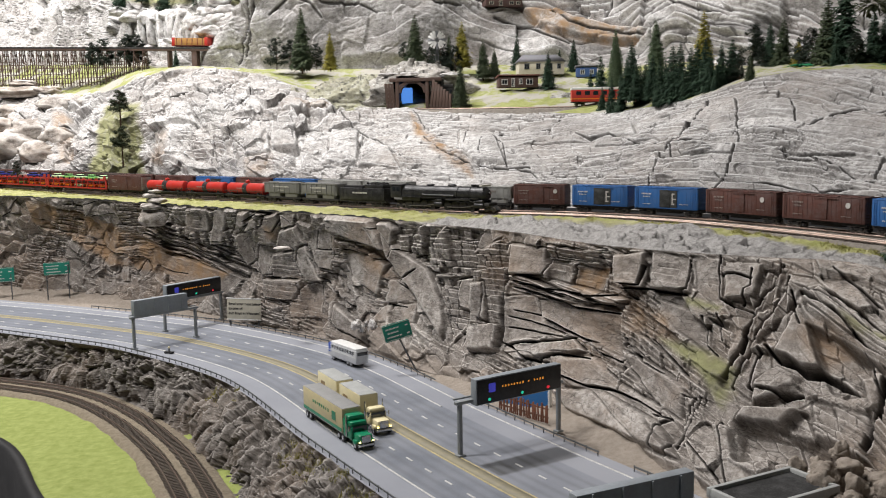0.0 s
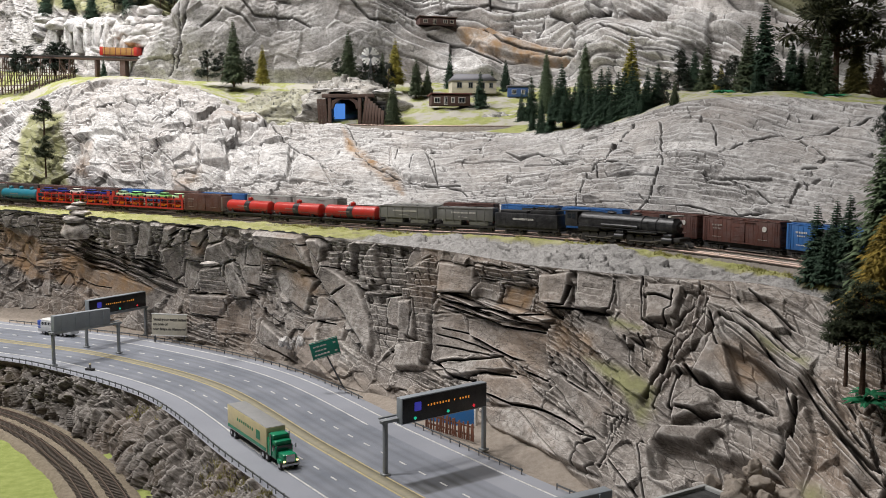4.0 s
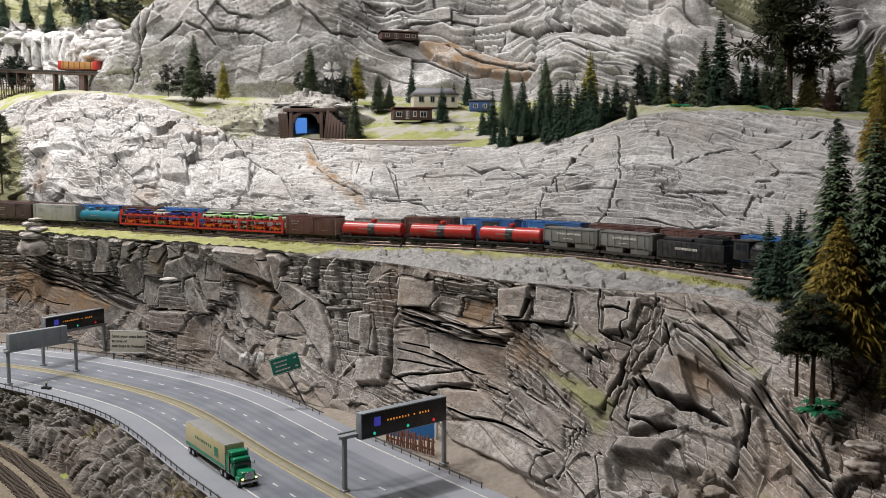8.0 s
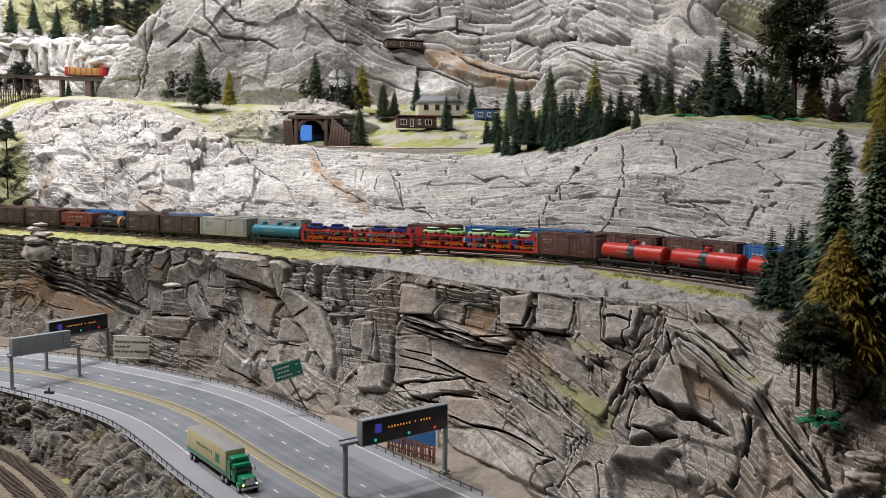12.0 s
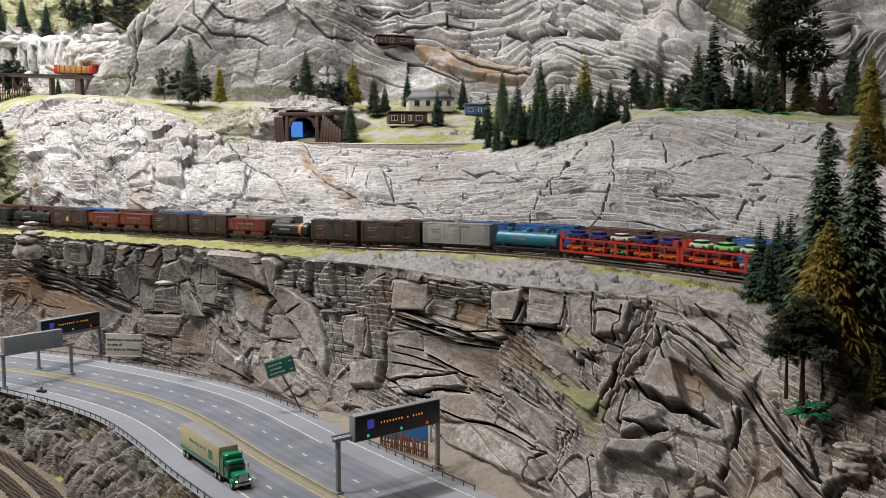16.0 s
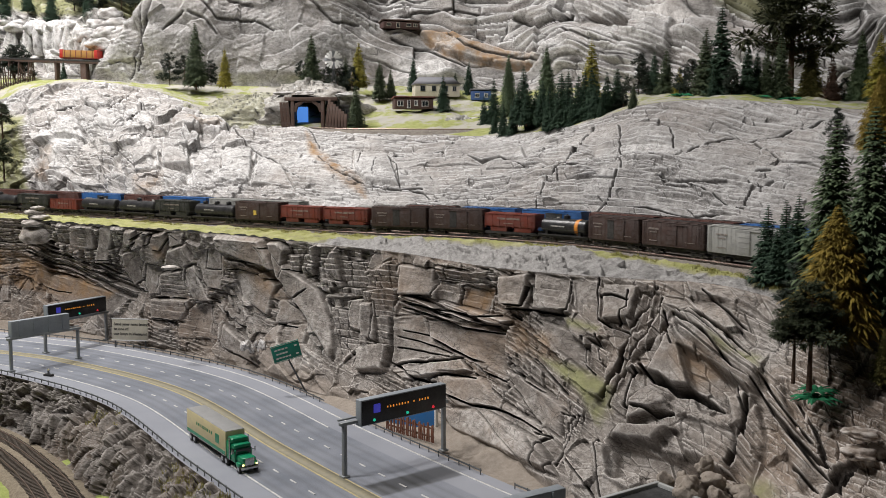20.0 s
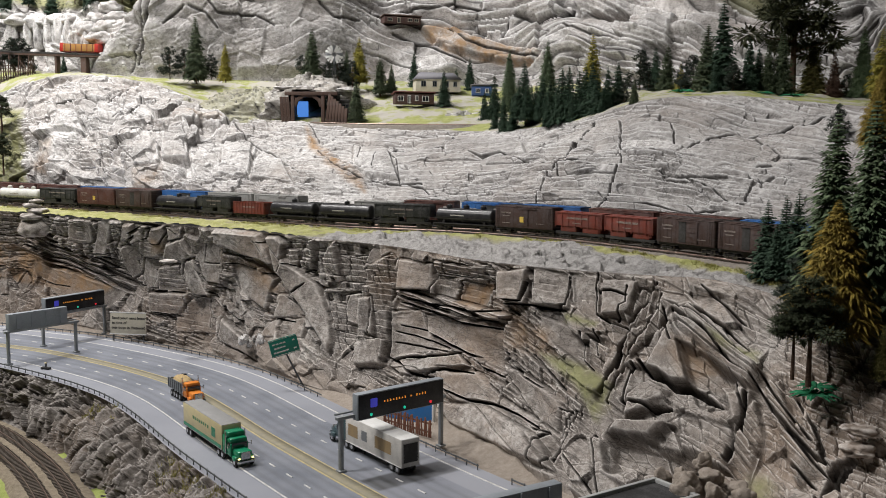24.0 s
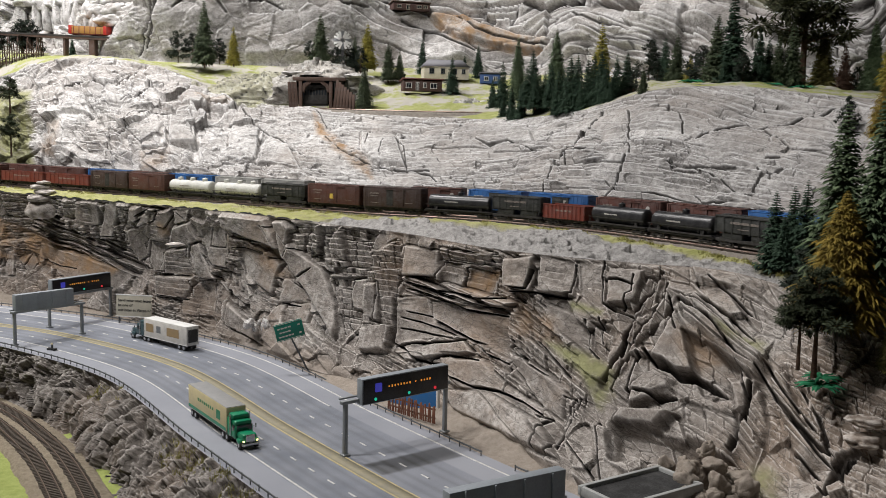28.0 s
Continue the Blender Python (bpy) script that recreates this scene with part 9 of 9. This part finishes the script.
# the trees before the railway at the bend
plant("spruce_pale", 0.598, 0.992, 1.330, 0.236)
plant("spruce_pale", 0.618, 0.948, 1.326, 0.252)
plant("spruce", 0.622, 0.985, 1.330, 0.150)
plant("spruce", 0.640, 0.960, 1.326, 0.135)
plant("bushy_pine", 0.575, 1.010, 1.340, 0.070)
plant("larch_gold", 0.572, 0.935, 1.328, 0.142)
plant("tall_pine", 0.529, 0.900, 1.280, 0.108)
plant("tall_pine", 0.516, 0.910, 1.284, 0.085)
plant("larch_olive", 0.602, 0.885, 1.285, 0.055)


def thicket(trees):
    """Trees that stand on the terrace: kind, plan place and height."""
    ground = mathutils_bvh(bpy.data.objects["terrace"])
    for kind, x, y, h in trees:
        hit = ground.ray_cast(Vector((x, y, 2.5)), Vector((0, 0, -1)))
        plant(kind, x, y, hit[0].z - 0.003 if hit[0] is not None else 1.6, h)


# the dense stand on the brow, then the row along the grass path
thicket([
    ("spruce", 0.395, 2.476, 0.082),
    ("spruce", 0.420, 2.468, 0.123),
    ("spruce_pale", 0.473, 2.543, 0.175),
    ("spruce", 0.497, 2.439, 0.140),
    ("spruce_pale", 0.553, 2.408, 0.176),
    ("spruce", 0.403, 2.333, 0.062),
    ("spruce", 0.416, 2.273, 0.084),
    ("spruce", 0.434, 2.246, 0.092),
    ("spruce", 0.444, 2.229, 0.100),
    ("spruce", 0.461, 2.200, 0.087),
    ("spruce", 0.477, 2.231, 0.103),
    ("spruce", 0.491, 2.237, 0.100),
    ("spruce", 0.489, 2.151, 0.102),
    ("spruce", 0.502, 2.129, 0.107),
    ("spruce", 0.518, 2.141, 0.102),
    ("spruce", 0.526, 2.108, 0.133),
    ("spruce", 0.540, 2.098, 0.132),
    ("spruce", 0.544, 2.077, 0.076),
    ("spruce", 0.560, 2.081, 0.114),
    ("spruce", 0.573, 2.075, 0.121),
    ("larch", 0.634, 2.252, 0.169),
    ("spruce", 0.587, 2.063, 0.122),
    ("spruce", 0.589, 2.030, 0.092),
    ("spruce", 0.595, 2.006, 0.058),
])
thicket([
    ("spruce", 0.614, 2.033, 0.097),
    ("spruce", 0.643, 2.051, 0.100),
    ("bushy_pine", 0.650, 2.021, 0.048),
    ("spruce_wide", 0.642, 1.923, 0.057),
    ("bushy_pine", 0.827, 2.482, 0.112),
    ("spruce", 0.851, 2.422, 0.120),
    ("spruce_wide", 0.838, 2.288, 0.123),
    ("larch", 0.835, 2.179, 0.075),
    ("bushy_pine", 0.838, 2.156, 0.074),
    ("bushy_pine", 0.839, 2.107, 0.089),
    ("spruce_wide", 0.853, 2.058, 0.159),
    ("spruce", 0.882, 2.042, 0.205),
    ("spruce", 0.852, 2.008, 0.071),
    ("bushy_pine", 0.885, 1.983, 0.070),
    ("spruce", 0.928, 2.000, 0.120),
    ("spruce", 0.961, 2.024, 0.104),
    ("spruce_wide", 0.973, 2.000, 0.115),
    ("spruce_wide", 1.001, 1.991, 0.151),
    ("old_pine", 1.066, 2.074, 0.337),
    ("larch_olive", 1.109, 2.060, 0.138),
    ("spruce_brown", 1.132, 2.006, 0.111),
    ("spruce_pale", 1.195, 1.998, 0.164),
    ("bushy_pine", 1.174, 2.026, 0.059),
    ("spruce", 0.899, 1.988, 0.057),
    ("bushy_pine", 0.812, 2.361, 0.058),
])


def fern(x, y, z, size):
    r = random.Random(int(x * 1000))
    verts, faces = [], []
    for i in range(16):
        a = i * 6.283 / 16 + r.uniform(-0.2, 0.2)
        twig(verts, faces, r, Vector((0, 0, 0)), Vector((math.cos(a), math.sin(a), 0.75)), size * r.uniform(0.8, 1.1), size * 0.11, 0.7)
    me = bpy.data.meshes.new("fern")
    me.from_pydata([tuple(v) for v in verts], [], faces)
    me.materials.append(fern_green)
    ob = new("fern", me)
    ob.location = (x, y, z)
    tagged(ob, "bright emerald green plastic fern", "fern", "ferns")


fern_green = needle_material("emerald_plastic", (0.01, 0.12, 0.05), (0.03, 0.24, 0.11))
for fx, fy, fz, fs in ((0.546, 0.92, 1.255, 0.028), (0.555, 0.93, 1.262, 0.024), (0.773, 2.0, 1.655, 0.03), (0.878, 2.0, 1.653, 0.035), (0.90, 1.99, 1.653, 0.03), (0.938, 1.97, 1.65, 0.034), (1.012, 1.96, 1.646, 0.03)):
    fern(fx, fy, fz, fs)


# ---- tufts of static grass ----
def tufts(name, places, material, label, height=0.006, blades=9):
    """Joined small blades of grass, too many to count."""
    r = np.random.RandomState(len(places))
    c = np.repeat(np.array(places, float), blades, axis=0)
    n = len(c)
    a, h = r.uniform(0, 6.283, n), height * r.uniform(0.5, 1.2, n)
    base = c + np.stack([r.normal(0, 0.0018, n), r.normal(0, 0.0018, n), np.full(n, -0.001)], 1)
    side = np.stack([np.cos(a), np.sin(a), np.zeros(n)], 1) * 0.0005
    tip = base + np.stack([r.normal(0, 0.0022, n), r.normal(0, 0.0022, n), h], 1)
    v = np.stack([base - side, base + side, tip], 1).reshape(-1, 3)
    me = bpy.data.meshes.new(name)
    me.from_pydata(v.tolist(), [], np.arange(3 * n).reshape(-1, 3).tolist())
    me.materials.append(material)
    tagged(new(name, me), label, "grass", kind="stuff")


straw_tuft = needle_material("yellow_green_tufts", (0.20, 0.20, 0.05), (0.42, 0.38, 0.14))


def on_surface(name, xs, ys, top=2.5):
    """Heights of a named piece of ground under plan points."""
    ob = bpy.data.objects[name]
    tree = mathutils_bvh(ob)
    out = []
    for x, y in zip(xs, ys):
        hit = tree.ray_cast(Vector((x, y, top)), Vector((0, 0, -1)))
        if hit[0] is not None:
            out.append(tuple(hit[0]))
    return out


def sow():
    r = np.random.RandomState(8)
    s = r.uniform(0.9, 3.9, 1500)
    x, y, _, _, _ = NEAR_TRACK.at(s, -r.uniform(0.030, 0.052, 1500))
    keep = fbm(x * 14, y * 14, 33, 3) > -0.08
    tufts("shelf_grass", on_surface("track_shelf", x[keep], y[keep]), straw_tuft, "yellow green grass tufts beside the track", 0.006)
    s = r.uniform(1.75, 2.9, 700)
    x, y, _, _, _ = MEDIAN.at(s, NEAR_SIDE - r.uniform(0.002, 0.03, 700))
    keep = fbm(x * 12, y * 12, 35, 3) > -0.12
    tufts("wall_grass", on_surface("retaining_rock_wall", x[keep], y[keep]), straw_tuft, "dry yellow grass on top of the rock wall", 0.009)


sow()


# ---- everything that moves ----
RUN = [(0.0, -0.018), (1.5, 0.213), (3.0, 0.42), (5.5, 0.725), (8.0, 1.0), (11.0, 1.424), (14.0, 1.88), (17.0, 2.338), (20.0, 2.803), (25.0, 3.616), (28.0, 4.178)]


def glide(points, t):
    """A smooth value at t through points in time."""
    ts, vs = np.array(points).T
    slope = np.gradient(vs, ts)
    i = int(np.clip(np.searchsorted(ts, t) - 1, 0, len(ts) - 2))
    h = ts[i + 1] - ts[i]
    u = (t - ts[i]) / h
    return float((2 * u ** 3 - 3 * u ** 2 + 1) * vs[i] + (u ** 3 - 2 * u ** 2 + u) * h * slope[i] + (3 * u ** 2 - 2 * u ** 3) * vs[i + 1] + (u ** 3 - u ** 2) * h * slope[i + 1])


TWIN_RUN = [(0.0, 2.045), (1.0, 2.181), (1.5, 2.264), (2.0, 2.352), (2.5, 2.435), (3.0, 2.512), (3.5, 2.585), (6.0, 2.93), (7.5, 3.0), (28.0, 3.0)]
COACH_RUN = [(0.0, 1.812), (1.0, 1.619), (1.5, 1.530), (2.0, 1.452), (2.5, 1.378), (3.0, 1.300), (3.5, 1.215), (6.0, 0.76), (9.0, 0.20), (10.5, 0.12), (28.0, 0.12)]
WHITE_RUN = [(0.0, 2.95), (20.9, 2.95), (21.8, 2.80), (23.5, 2.443), (24.0, 2.334), (24.5, 2.239), (25.0, 2.145), (25.5, 2.056), (26.0, 1.963), (26.5, 1.875), (27.0, 1.782), (27.5, 1.692), (28.0, 1.600)]
TIPPER_RUN = [(0.0, 0.10), (14.0, 0.10), (15.5, 0.25), (20.5, 1.25), (21.0, 1.35), (21.5, 1.455), (23.5, 1.825), (24.0, 1.90), (24.5, 1.985), (25.0, 2.088), (25.5, 2.203), (26.0, 2.308), (26.5, 2.397), (27.0, 2.475), (27.5, 2.575), (28.0, 2.68)]


def drive(thing, run, off, length, back=False):
    rows, t = [], 0.0
    while t < 28.01:
        rows.append((t, on_road(glide(run, t), off, length, back)))
        t += 0.5
    walk(thing, rows)


def rail_pose(curve, s, length):
    x0, y0, z0, _, _ = curve.at(s - length * 0.3)
    x1, y1, z1, _, _ = curve.at(s + length * 0.3)
    return pose(float(x0 + x1) / 2, float(y0 + y1) / 2, float(z0 + z1) / 2, 0, 0, math.degrees(math.atan2(float(y1 - y0), float(x1 - x0))))


def motions():
    for car, length, rear in TRAIN:
        walk(car, [(t, on_track(rear + length / 2 + glide(RUN, t), length)) for t in np.arange(0.0, 28.01, 1.0)])
    drive(TWIN, TWIN_RUN, -0.030, 0.22)
    drive(COACH, COACH_RUN, 0.105, 0.10, True)
    drive(WHITE, WHITE_RUN, 0.082, 0.18, True)
    drive(TIPPER, TIPPER_RUN, -0.028, 0.09)
    walk(RED_CAR, [(t, rail_pose(UPPER_TRACK, s, 0.19)) for t, s in ((0.0, 1.025), (0.5, 1.12), (1.0, 1.20), (1.8, 1.30), (3.0, 1.38), (28.0, 1.38))])
    walk(DARK_CAR, [(t, pose(x, 2.650, 1.597, 0, 0, -8)) for t, x in ((0.0, -0.005), (27.4, -0.005), (27.6, -0.02), (27.95, -0.085), (28.0, -0.088))])


motions()
